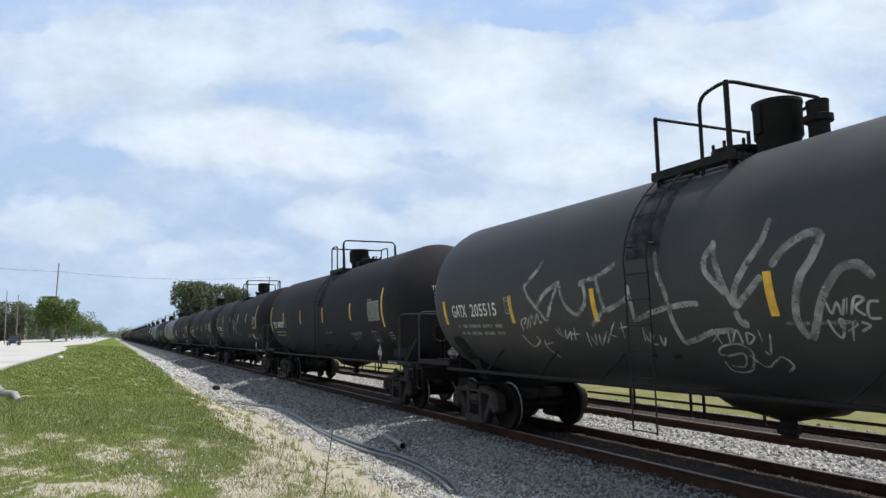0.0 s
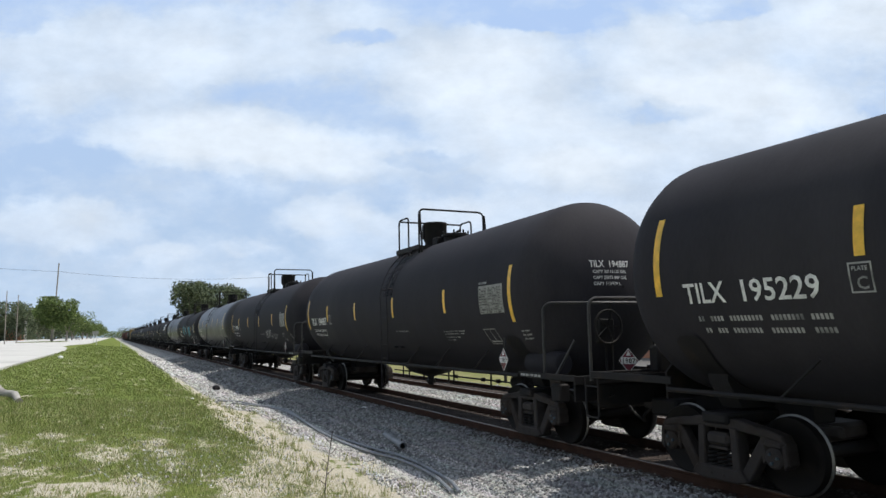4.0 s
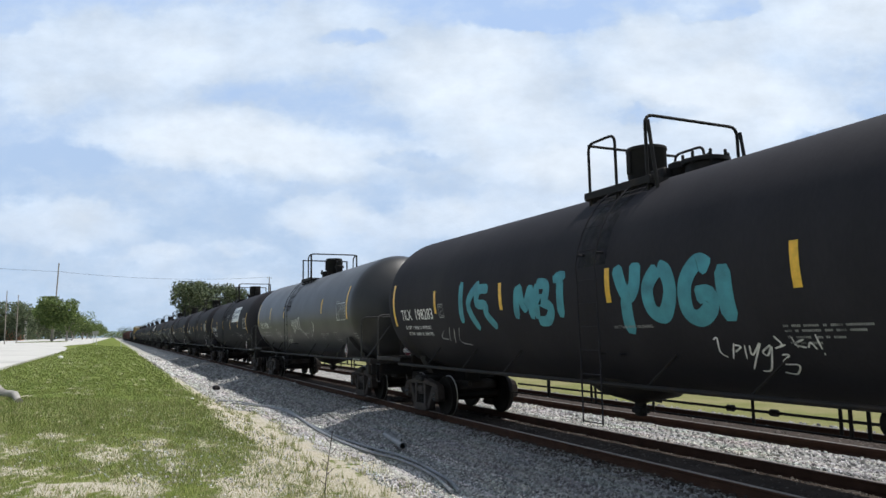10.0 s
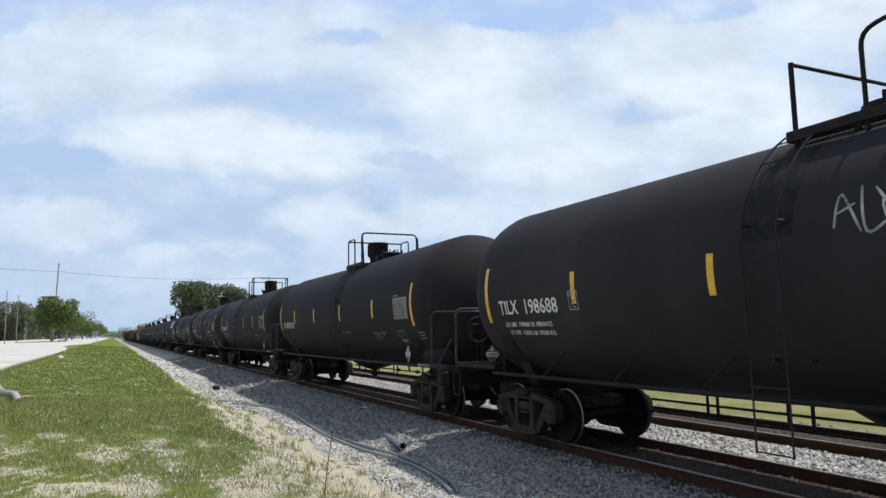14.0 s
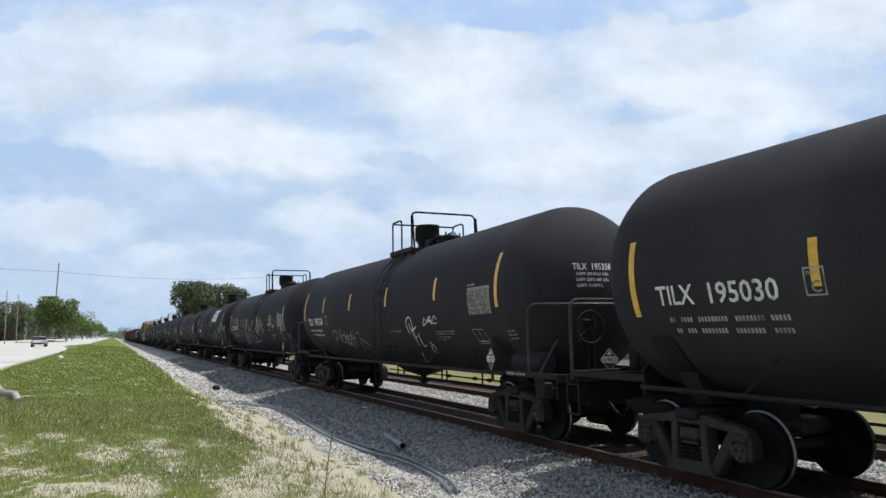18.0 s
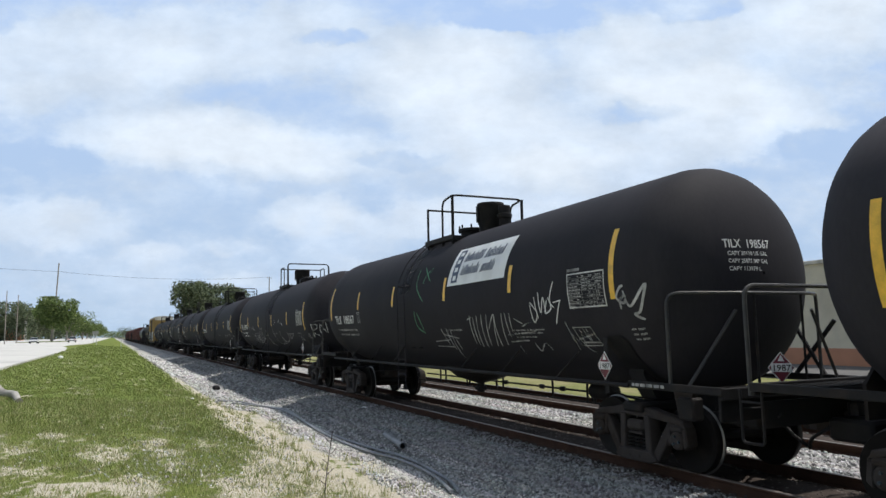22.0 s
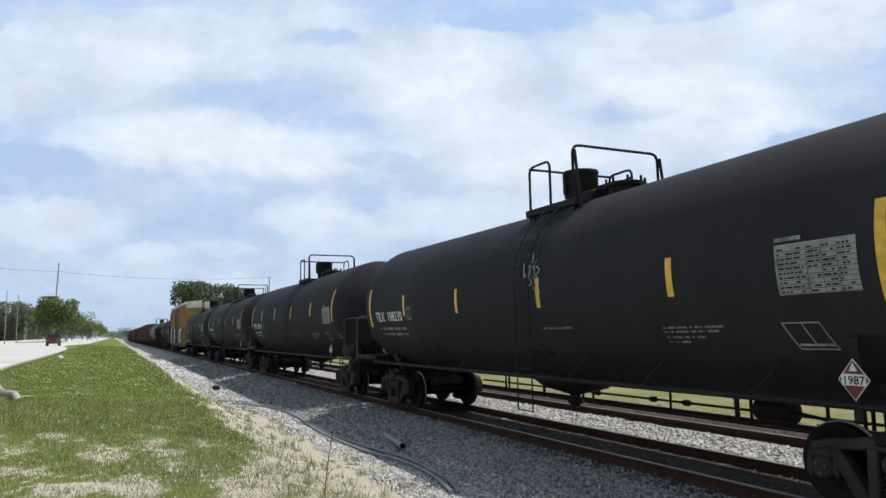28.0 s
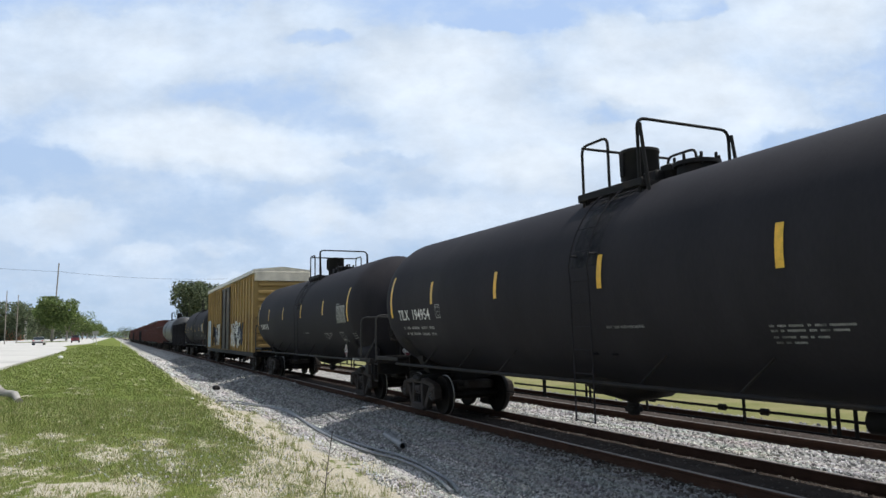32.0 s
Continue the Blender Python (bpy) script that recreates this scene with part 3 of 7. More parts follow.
def wheelset_mesh():
    s = Shape()
    prof = [(0.0, -0.07), (0.10, -0.07), (0.11, -0.05), (0.30, -0.02), (0.385, -0.065), (0.445, -0.068), (0.452, -0.06), (WHEEL, 0.03), (WHEEL + 0.026, 0.045), (WHEEL + 0.022, 0.066), (0.44, 0.07), (0.385, 0.066), (0.30, 0.03), (0.12, 0.05), (0.10, 0.07)]
    rims = []
    for side in (-1, 1):
        k = len(s.f)
        m = along_x(side * 0.7525, 0, 0) @ (Matrix() if side < 0 else Matrix.Rotation(math.pi, 4, "X"))
        s.lathe(prof, 40, m)
        rims += list(range(k + 7 * 40, k + 8 * 40))
    s.lathe([(0.085, -1.0), (0.085, 1.0)], 16, along_x(0, 0, 0))
    caps = len(s.f)
    for side in (-1, 1):
        s.lathe([(0.115, 0), (0.115, 0.03), (0.09, 0.045), (0.03, 0.045)], 20, along_x(side * 1.06, 0, 0) @ (Matrix() if side > 0 else Matrix.Rotation(math.pi, 4, "X")))
        for k in range(3):
            q = 2 * math.pi * k / 3
            s.lathe([(0.022, 0), (0.018, 0.035)], 6, along_x(side * 1.10, 0.06 * math.cos(q), 0.06 * math.sin(q)) @ (Matrix() if side > 0 else Matrix.Rotation(math.pi, 4, "X")))
    me = s.mesh("wheelset")
    me.materials.append(M["wheel"])
    me.materials.append(M["tread"])
    me.materials.append(M["cap"])
    for i in rims:
        me.polygons[i].material_index = 1
    for i in range(caps, len(me.polygons)):
        me.polygons[i].material_index = 2
    return me


def casting(shape, outline, a, b, bevel=0.018):
    """A flat casting in the (along, up) plane with rounded rims, from a to b across."""
    n = len(outline)
    area = sum(p[0] * q[1] - q[0] * p[1] for p, q in zip(outline, outline[1:] + outline[:1]))
    pts = outline if area > 0 else outline[::-1]
    inner = []
    for i in range(n):
        p, c, q = (Vector(pts[k % n]) for k in (i - 1, i, i + 1))
        d0, d1 = (c - p).normalized(), (q - c).normalized()
        m = Vector((-d0.y - d1.y, d0.x + d1.x))
        m = m.normalized() if m.length > 1e-6 else Vector((-d0.y, d0.x))
        inner.append(tuple(c + m * bevel))
    rings = [(inner, a), (pts, a + bevel), (pts, b - bevel), (inner, b)]
    verts = [(w, u, v) for ring, w in rings for u, v in ring]
    faces = [tuple(range(n - 1, -1, -1)), tuple(range(3 * n, 4 * n))]
    for r in range(3):
        faces += [(r * n + i, r * n + (i + 1) % n, (r + 1) * n + (i + 1) % n, (r + 1) * n + i) for i in range(n)]
    return shape.add(verts, faces)


def side_frame_mesh():
    """A cast side frame: arched top, two slanted legs with windows, spring pocket, and hoods over the bearings."""
    s, h = Shape(), WHEELBASE / 2
    top = [(-h - 0.17, 0.62), (-h - 0.12, 0.72), (-h + 0.05, 0.765), (-0.52, 0.80), (-0.30, 0.845), (0.30, 0.845), (0.52, 0.80), (h - 0.05, 0.765), (h + 0.12, 0.72), (h + 0.17, 0.62), (h, 0.66), (0.50, 0.69), (0.28, 0.71), (-0.28, 0.71), (-0.50, 0.69), (-h, 0.66)]
    casting(s, top, -0.09, 0.09)
    for g in (-1, 1):
        casting(s, [(g * (h - 0.16), 0.72), (g * (h - 0.02), 0.69), (g * (h - 0.14), 0.50), (g * 0.45, 0.13), (g * 0.30, 0.11), (g * 0.24, 0.20), (g * 0.33, 0.22), (g * (h - 0.30), 0.52)], -0.08, 0.08)
        casting(s, [(g * 0.20, 0.74), (g * 0.31, 0.74), (g * 0.34, 0.18), (g * 0.22, 0.18)], -0.11, 0.10)
        casting(s, [(g * (h + 0.17), 0.64), (g * (h + 0.20), 0.40), (g * (h + 0.13), 0.34), (g * (h + 0.10), 0.60)], -0.10, 0.10)
        casting(s, [(g * (h - 0.12), 0.62), (g * (h - 0.10), 0.42), (g * (h - 0.17), 0.36), (g * (h - 0.19), 0.60)], -0.09, 0.09)
        s.box((0, g * h, 0.61), (0.22, 0.26, 0.10), 0.03)
        s.lathe([(0.10, -0.11), (0.125, -0.09), (0.125, 0.09), (0.10, 0.11)], 20, along_x(0, g * h, WHEEL))
    casting(s, [(-0.44, 0.12), (-0.34, 0.24), (0.34, 0.24), (0.44, 0.12), (0.30, 0.07), (-0.30, 0.07)], -0.13, 0.13)
    s.box((0, 0, 0.58), (0.24, 0.36, 0.16), 0.04).box((0, 0, 0.47), (0.20, 0.30, 0.04), 0.01)
    for g in (-1, 1):
        s.lathe([(0.018, 0), (0.018, 0.02), (0.008, 0.026)], 6, along_x(-0.115, g * 0.10, 0.15) @ Matrix.Rotation(math.pi, 4, "X"))
    return s.mesh("side_frame", 0.5)


def spring_mesh():
    path = [(0.07 * math.cos(k * 0.9), 0.07 * math.sin(k * 0.9), 0.22 + 0.0072 * k) for k in range(32)]
    return Shape().tube(path, 0.017, 5).mesh("spring")


def bolster_mesh():
    s = Shape()
    s.box((0, 0, 0.56), (2.10, 0.38, 0.20), 0.04)
    s.lathe([(0.26, 0.62), (0.24, 0.76), (0.20, 0.80)], 20)
    for g in (-1, 1):
        s.box((0, g * 0.46, 0.36), (1.5, 0.10, 0.12), 0.02)
        s.box((0.1, g * 0.58, 0.66), (1.1, 0.50, 0.22), 0.05).box((-0.3, g * 0.85, 0.72), (0.12, 0.6, 0.14), 0.03)
        for x in (-0.7525, 0.7525):
            s.box((x, g * 0.40, 0.42), (0.12, 0.06, 0.30), 0.02)
    return s.mesh("truck")


TRUCK_MESHES = {"bolster": bolster_mesh(), "frame": side_frame_mesh(), "wheels": wheelset_mesh(), "springs": spring_mesh()}
WHEELSETS = []


def truck(car, y):
    """A two-axle truck under a car."""
    t = part("truck", TRUCK_MESHES["bolster"], M["truck"], car, "grimy two-axle cast steel truck", Matrix.Translation((0, y, 0)))
    for x in (-1.0, 1.0):
        part("side_frame", TRUCK_MESHES["frame"], M["truck"], t, "", Matrix.Translation((x, 0, 0)))
        for dy in (-0.16, 0.0, 0.16):
            part("spring", TRUCK_MESHES["springs"], M["iron"], t, "", Matrix.Translation((x, dy, 0)))
    for g in (-1, 1):
        part("wheelset", TRUCK_MESHES["wheels"], M["wheel"], t, "steel wheelset with bright worn rims", Matrix.Translation((0, g * WHEELBASE / 2, WHEEL)))
    return t


def coupler_mesh():
    s = Shape()
    s.box((0, 8.62, 0.86), (0.20, 0.62, 0.18), 0.03)
    s.prism([(-0.16, 8.86), (-0.17, 9.04), (-0.05, 9.10), (0.0, 9.00), (0.10, 8.98), (0.16, 9.08), (0.19, 8.98), (0.12, 8.84)], 0.70, 1.0, lambda u, v, w: (u, v, w))
    s.box((0, 8.50, 0.88), (0.46, 0.12, 0.40), 0.03)
    return s.mesh("coupler")


def end_gear(car, g, brake, broad):
    """Stub sill, platform, rails, steps and coupler of one end; g is the end's side."""
    s = Shape().box((0, g * 7.35, 0.92), (0.42, 2.5, 0.34), 0.02)
    s.box((0, g * BOGIE, 0.84), (2.3, 0.42, 0.14), 0.03)
    part("stub_sill", s, M["iron"], car)
    s = Shape()
    s.prism([(-0.80, 0.95), (-1.02, 1.30), (-1.02, 1.50), (-0.6, 1.30), (0, 1.18), (0.6, 1.30), (1.02, 1.50), (1.02, 1.30), (0.80, 0.95)], g * BOGIE - 0.16, g * BOGIE + 0.16, lambda u, v, w: (u, w, v))
    part("tank_saddle", s, M["iron"], car)
    if g > 0:
        s = Shape().prism([(-0.85, 0.98), (-0.85, 1.35), (-0.6, 1.60), (0.6, 1.60), (0.85, 1.35), (0.85, 0.98)], 7.90, 7.94, lambda u, v, w: (u, w, v))
        part("head_plate", s, M["iron"], car, "dark steel plate under the head", smooth=0)
    up = 0.03 if g < 0 else 0.12
    s = Shape().box((0, g * 8.56, 1.15 + up), (2.9, 0.50, 0.035), 0.01)
    s.box((-1.47, g * 8.0, 1.18 + up), (0.05, 1.7, 0.10), 0.01).box((1.47, g * 8.0, 1.18 + up), (0.05, 1.7, 0.10), 0.01)
    s.box((0, g * 8.82, 1.15 + up), (2.95, 0.06, 0.14), 0.01)
    deck = part("end_platform", s, M["iron"], car, "black end platform with side sills")
    for k in range(7):
        part("grating_bar", Shape().box((0, g * (8.34 + 0.07 * k), 1.175 + up), (2.84, 0.018, 0.02)), M["iron"], deck)
    part("end_sill", Shape().box((0, g * 8.74, 0.99), (2.86, 0.05, 0.30), 0.01).box((0.15, g * 8.30, 0.80), (1.5, 0.55, 0.26), 0.04), M["iron"], car, "dark end sill with brake rigging")
    if g > 0 and broad:
        gear = part("brake_gear", Shape().box((-0.10, 8.66, 1.50), (0.62, 0.24, 0.42), 0.04).box((0.32, 8.66, 1.38), (0.30, 0.18, 0.22), 0.03), M["iron"], car, "black brake gear housing")
        part("chain_wheel", Shape().lathe([(0.03, -0.05), (0.15, -0.04), (0.15, 0.04), (0.03, 0.05)], 16, along_y(-0.16, 8.82, 1.50)), M["truck"], gear)
        part("gear_pipe", Shape().tube(bend([(0.30, 8.74, 1.44), (0.30, 8.80, 1.62), (0.62, 8.80, 1.62), (0.62, 8.80, 1.22)], 0.05, 3), 0.02, 6), M["pipe_rail"], gear)
    if g < 0:
        # a pipe that stands at each side and wraps round the head
        turn = [(-1.46, -7.97, 1.20), (-1.46, -7.97, 2.44), (-0.62, -8.50, 2.42), (0.62, -8.50, 2.42), (1.46, -7.97, 2.44), (1.46, -7.97, 1.20)]
        part("end_rail", Shape().tube(bend(turn, 0.17, 5), 0.026, 8), M["pipe_rail"], car, "bent pipe end rail round the head")
        for x in (-1, 1):
            top = (x * 0.72, -8.44, 2.20) if broad else (x * 1.20, -8.48, 1.80)
            part("rail_brace", Shape().tube([(x * 1.44, -8.24, 1.20), top], 0.024, 6), M["pipe_rail"], car)
        for x in (-0.45, 0.45):
            part("rail_stay", Shape().tube([(x, -8.50, 2.42), (x, -8.50, 1.17)], 0.018, 6), M["iron"], car)
    else:
        turn = [(-1.46, 8.86, 1.20), (-1.46, 8.86, 2.46), (1.46, 8.86, 2.46), (1.46, 8.86, 1.20)]
        part("end_rail", Shape().tube(bend(turn, 0.17, 5), 0.026, 8), M["pipe_rail"], car, "bent pipe end rail")
    if g > 0:
        for x in (-1.45, 1.45):
            s = Shape().tube(bend([(x, 9.02, 1.26), (x, 9.02, 0.66), (x, 8.72, 0.66), (x, 8.72, 1.26)], 0.05, 3), 0.018, 6)
            s.tube([(x, 9.02, 1.12), (x, 8.72, 1.12)], 0.015, 6)
            part("sill_step", s, M["iron"], car, "hanging step of bent bar")
    else:
        # crossed bars at the far side, and a jacking pad over each outer wheel
        part("side_brace", Shape().tube([(1.62, -7.30, 2.22), (1.50, -8.04, 1.18)], 0.034, 6), M["iron"], car)
        part("side_brace", Shape().tube([(1.50, -7.46, 1.18), (1.66, -8.10, 2.05)], 0.034, 6), M["iron"], car)
        for x in (-1.22, 1.22):
            pad = Shape().prism([(-0.18, 1.18), (0.18, 1.18), (0.10, 0.84), (-0.10, 0.84)], x - 0.05, x + 0.05, lambda u, v, w: (w, u - 7.98, v))
            part("jacking_pad", pad, M["truck"], car, smooth=0)
    # dark patch laid on the shell for the soft shade above the saddle
    s = Shape()
    stroke(s, [(g * 6.86, -2.0), (g * 6.86, -1.5), (g * 6.86, -1.08), (g * 6.86, -0.94), (g * 6.86, -0.86)], 0.46, 0.022)
    part("saddle_pad", s, M["iron"], car, smooth=1.0)
    if g < 0:
        part("placard_bracket", Shape().box((-1.50, g * 6.72, 1.45), (0.015, 0.10, 0.80), 0.004), M["iron"], car)
    part("coupler", COUPLERS[g], M["truck"], car, "grimy cast steel coupler")
    s = Shape().tube(bend([(-0.35, g * 8.6, 0.86), (-0.42, g * 8.95, 0.62), (-0.30, g * 9.05, 0.50)], 0.15), 0.022, 6)
    part("air_hose", s, M["iron"], car)
    s = Shape().tube(bend([(-1.35, g * 8.60, 0.98), (-0.9, g * 8.9, 1.0), (-0.2, g * 8.95, 0.92)], 0.1), 0.014, 6)
    part("uncoupling_lever", s, M["iron"], car)
    if brake and not broad:
        s = Shape().lathe([(0.05, -0.52), (0.17, -0.50), (0.21, -0.44), (0.21, 0.44), (0.17, 0.50), (0.05, 0.52)], 20, along_y(-1.05, g * 7.45, 1.40))
        part("air_reservoir", s, M["black"], car, "dull grey steel air reservoir")
        s = Shape()
        s.tube([(-0.55 + 0.28 * math.cos(q * math.pi / 10), g * 8.55, 2.02 + 0.28 * math.sin(q * math.pi / 10)) for q in range(20)], 0.018, 6, closed=True)
        for q in range(5):
            s.tube([(-0.55, g * 8.53, 2.02), (-0.55 + 0.28 * math.cos(q * 1.2566), g * 8.55, 2.02 + 0.28 * math.sin(q * 1.2566))], 0.012, 5)
        s.box((-0.55, g * 8.44, 1.95), (0.32, 0.16, 0.42), 0.03)
        s.tube([(-0.55, g * 8.46, 1.78), (-0.55, g * 8.46, 1.10)], 0.02, 6)
        part("hand_brake", s, M["iron"], car, "black hand brake wheel with gear box")
    if brake:
        part("placard_holder", Shape().box((-0.28, g * 8.68, 1.32), (0.03, 0.03, 0.42), 0.004), M["iron"], car)
        s = Shape().box((-1.22, g * 8.05, 0.93), (0.20, 0.30, 0.30), 0.03)
        part("brake_valve", s, M["iron"], car)


def ladder(car, y0, y1):
    """A side ladder: two rails that stand off the shell and bend over it, with round rungs."""
    zc = axis_z(0)
    for y in (y0, y1):
        path = [(-1.72, y, 0.62), (-1.72, y, 1.5), (-1.74, y, zc)]
        path += [(-(R + 0.13) * math.cos(q), y, zc + (R + 0.13) * math.sin(q)) for q in [0.15 * i for i in range(1, 8)]]
        s = Shape().tube(path, 0.012, 6)
        for z in (1.6, 3.1):
            th = math.asin(max(-1, min(1, (z - zc) / R)))
            s.tube([(-(R + 0.13) * math.cos(th), y, z), (-(R - 0.02) * math.cos(th), y, z)], 0.02, 5)
        part("ladder_rail", s, M["black"], car)
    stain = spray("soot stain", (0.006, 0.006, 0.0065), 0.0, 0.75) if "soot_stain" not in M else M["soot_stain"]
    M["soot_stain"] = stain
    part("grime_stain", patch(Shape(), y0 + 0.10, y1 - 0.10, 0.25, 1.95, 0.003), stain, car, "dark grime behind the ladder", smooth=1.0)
    for i in range(11):
        if i < 7:
            x, z = -1.72, 0.64 + 0.345 * i
        else:
            q = 0.06 + 0.22 * (i - 6)
            x, z = -(R + 0.13) * math.cos(q), zc + (R + 0.13) * math.sin(q)
        part("ladder_rung", Shape().tube([(x, y0, z), (x, y1, z)], 0.009, 6), M["black"], car)


def underframe(car):
    """Side pipes, braces, brake rods and the outlet under the shell."""
    for x in (-1.50, 1.50):
        part("side_pipe", Shape().tube([(x, -7.2, 1.19), (x, -3, 1.185), (x, 3, 1.185), (x, 7.2, 1.19)], 0.034, 8), M["iron"], car)
    for x in (-1.50, 1.50):
        for y in (-5.4, -3.6, -1.9, 2.0, 3.7, 5.5):
            part("pipe_brace", Shape().tube([(x, y, 1.19), (x * 0.87, y - 0.38, 1.62)], 0.018, 6), M["iron"], car)
    s = Shape().tube([(1.25, -6.0, 0.64), (1.25, 6.0, 0.64)], 0.024, 6)
    part("train_pipe", s, M["iron"], car)
    for y in (-4.9, -4.35, -2.7, -1.2, 1.1, 1.45, 3.0, 4.6):
        part("pipe_hanger", Shape().box((1.25, y, 0.80), (0.04, 0.05, 0.72), 0.01), M["iron"], car)
    s = Shape().tube([(0.75, -5.6, 0.50), (0.75, 5.6, 0.50)], 0.018, 6)
    part("brake_rod", s, M["iron"], car)
    for y in (-0.75, 0.95, -1.6):
        part("pipe_joint", Shape().lathe([(0.02, -0.07), (0.055, -0.06), (0.055, 0.06), (0.02, 0.07)], 10, along_y(1.25, y, 0.64)), M["iron"], car)
    for y in (-5.35, -3.45, -3.2, 2.2, 3.9):
        part("rod_hanger", Shape().box((0.75, y, 0.82), (0.035, 0.05, 0.66), 0.008), M["iron"], car)
    s = Shape().lathe([(0.07, 0.52), (0.10, 0.54), (0.10, 0.74), (0.30, 0.80), (0.62, 0.88), (0.88, 1.06), (0.92, 1.20)], 24, Matrix.Diagonal((0.8, 1.25, 1, 1)))
    s.box((0, 0, 0.62), (0.22, 0.24, 0.10), 0.02)
    part("bottom_outlet", s, M["iron"], car, "black bottom outlet with skid")
    s = Shape().lathe([(0.05, -0.30), (0.16, -0.28), (0.16, 0.28), (0.05, 0.30)], 16, along_y(0.4, -4.2, 0.80))
    s.tube([(0.4, -4.5, 0.8), (0.4, -5.4, 0.7)], 0.025, 6)
    part("brake_cylinder", s, M["iron"], car)


def top_gear(car, broad, aft):
    """Valve housing, manway, crosswise platform and safety rails on the shell's top."""
    zt = axis_z(0) + R
    x = 0.95
    if broad:
        y0, y1, hy, hr, my = 1.12 - aft, -0.20 - 1.3 * aft, -0.18 - 1.8 * aft, 0.31, 0.52 - aft
    else:
        y0, y1, hy, hr, my = -0.13, -1.52, -0.46, 0.325, -1.74
    hh = 0.68
    s = Shape().lathe([(hr * 0.90, -0.06), (hr * 0.90, hh * 0.22), (hr * 1.0, hh * 0.28), (hr, hh * 0.9), (hr * 1.05, hh * 0.93), (hr * 1.03, hh), (hr * 0.4, hh + 0.02)], 28, Matrix.Translation((0, hy, zt)))
    housing = part("valve_housing", s, M["iron"], car, "round black valve housing with lid")
    part("lid_handle", Shape().box((-hr * 1.02, hy + 0.05, zt + 0.42), (0.06, 0.10, 0.40), 0.01), M["iron"], housing)
    s = Shape().lathe([(0.30, -0.06), (0.30, 0.12), (0.36, 0.13), (0.36, 0.19), (0.30, 0.21), (0.05, 0.23)], 24, Matrix.Translation((0, my, zt)))
    manway = part("manway", s, M["iron"], car, "bolted black manway cover")
    bolt = Shape().lathe([(0.024, 0.10), (0.024, 0.28), (0.01, 0.29)], 6).mesh("bolt")
    for k in range(8):
        q = k * math.pi / 4 + 0.2
        part("bolt", bolt, M["iron"], manway, "", Matrix.Translation((0.33 * math.cos(q), my + 0.33 * math.sin(q), zt)))
    vy = hy - 0.56 if broad else hy - 0.68
    s = Shape().lathe([(0.13, -0.06), (0.13, 0.25), (0.18, 0.26), (0.18, 0.34), (0.13, 0.36), (0.14, 0.54), (0.10, 0.55)] if broad else [(0.12, -0.06), (0.15, 0.16), (0.17, 0.18), (0.17, 0.27), (0.06, 0.31)], 16, Matrix.Translation((0.05, vy, zt)))
    part("safety_valve", s, M["iron"], car)
    if not broad:
        s = Shape().box((0.0, -0.95, zt + 0.10), (0.5, 0.34, 0.22), 0.03).tube([(0.1, -1.2, zt + 0.22), (0.1, -1.75, zt + 0.30)], 0.03, 6)
        part("loading_valve", s, M["iron"], car)
    for g in (-1, 1):
        s = Shape().box((g * 0.98, (y0 + y1) / 2, zt - 0.14), (0.05, y0 - y1 + 0.2, 0.12), 0.01)
        walkway = part("walkway", s, M["iron"], car, "black grated walkway")
        slat = Shape().box((0, 0, 0), (0.05, y0 - y1 + 0.2, 0.05)).mesh("slat")
        for k in range(5):
            part("slat", slat, M["iron"], walkway, "", Matrix.Translation((g * (0.48 + 0.11 * k), (y0 + y1) / 2, zt - 0.13)))
        for y in (y0 + 0.06, y1 - 0.06):
            part("cross_bar", Shape().box((g * 0.72, y, zt - 0.16), (0.56, 0.06, 0.10)), M["iron"], walkway)
        for k in range(3):
            part("bracket", Shape().box((g * 0.86, y0 + 0.02 - (y0 - y1) * k / 2, zt - 0.31), (0.05, 0.07, 0.34), 0.01), M["iron"], walkway)
    base, low, high = zt - 0.30, zt + 0.74, zt + 0.86
    for g in (-1, 1):
        if broad:
            part("rail_post", Shape().tube([(g * x, y0, base), (g * x, y0, low)], 0.030, 8), M["iron"], car)
            part("rail_post", Shape().tube([(g * x, y1, base), (g * x, y1, high)], 0.036, 8), M["iron"], car)
        else:
            s = Shape().tube(bend([(g * x, y0, base), (g * x, y0, low), (g * x, y0 - 0.68, low), (g * x, y0 - 0.68, base)], 0.14), 0.024, 8)
            part("side_loop", s, M["iron"], car, "bent pipe side loop")
    part("low_rail", Shape().tube([(-x, y0, low - 0.02), (x, y0, low - 0.02)], 0.024, 8), M["iron"], car)
    if broad:
        s = Shape().tube(bend([(-x, y0 - 0.85, base), (-x, y0 - 0.85, high - 0.08), (-x, y1, high), (x, y1, high), (x, y0 - 0.85, high - 0.08), (x, y0 - 0.85, base)], 0.18), 0.026, 8)
        part("high_rail", s, M["iron"], car, "bent pipe guard rail")
    else:
        s = Shape().tube(bend([(-x, y1, base), (-x, y1, high), (x, y1, high), (x, y1, base)], 0.16), 0.026, 8)
        part("high_hoop", s, M["iron"], car, "tall bent pipe hoop")
        for g in (-1, 1):
            part("rail_post", Shape().tube([(g * x, y1 - 0.20, base), (g * x, y1 - 0.06, high - 0.10)], 0.028, 8), M["iron"], car)


_c = coupler_mesh()
_c2 = _c.copy()
for _v in _c2.vertices:
    _v.co = (-_v.co.x, -_v.co.y, _v.co.z)
COUPLERS = {1: _c, -1: _c2}


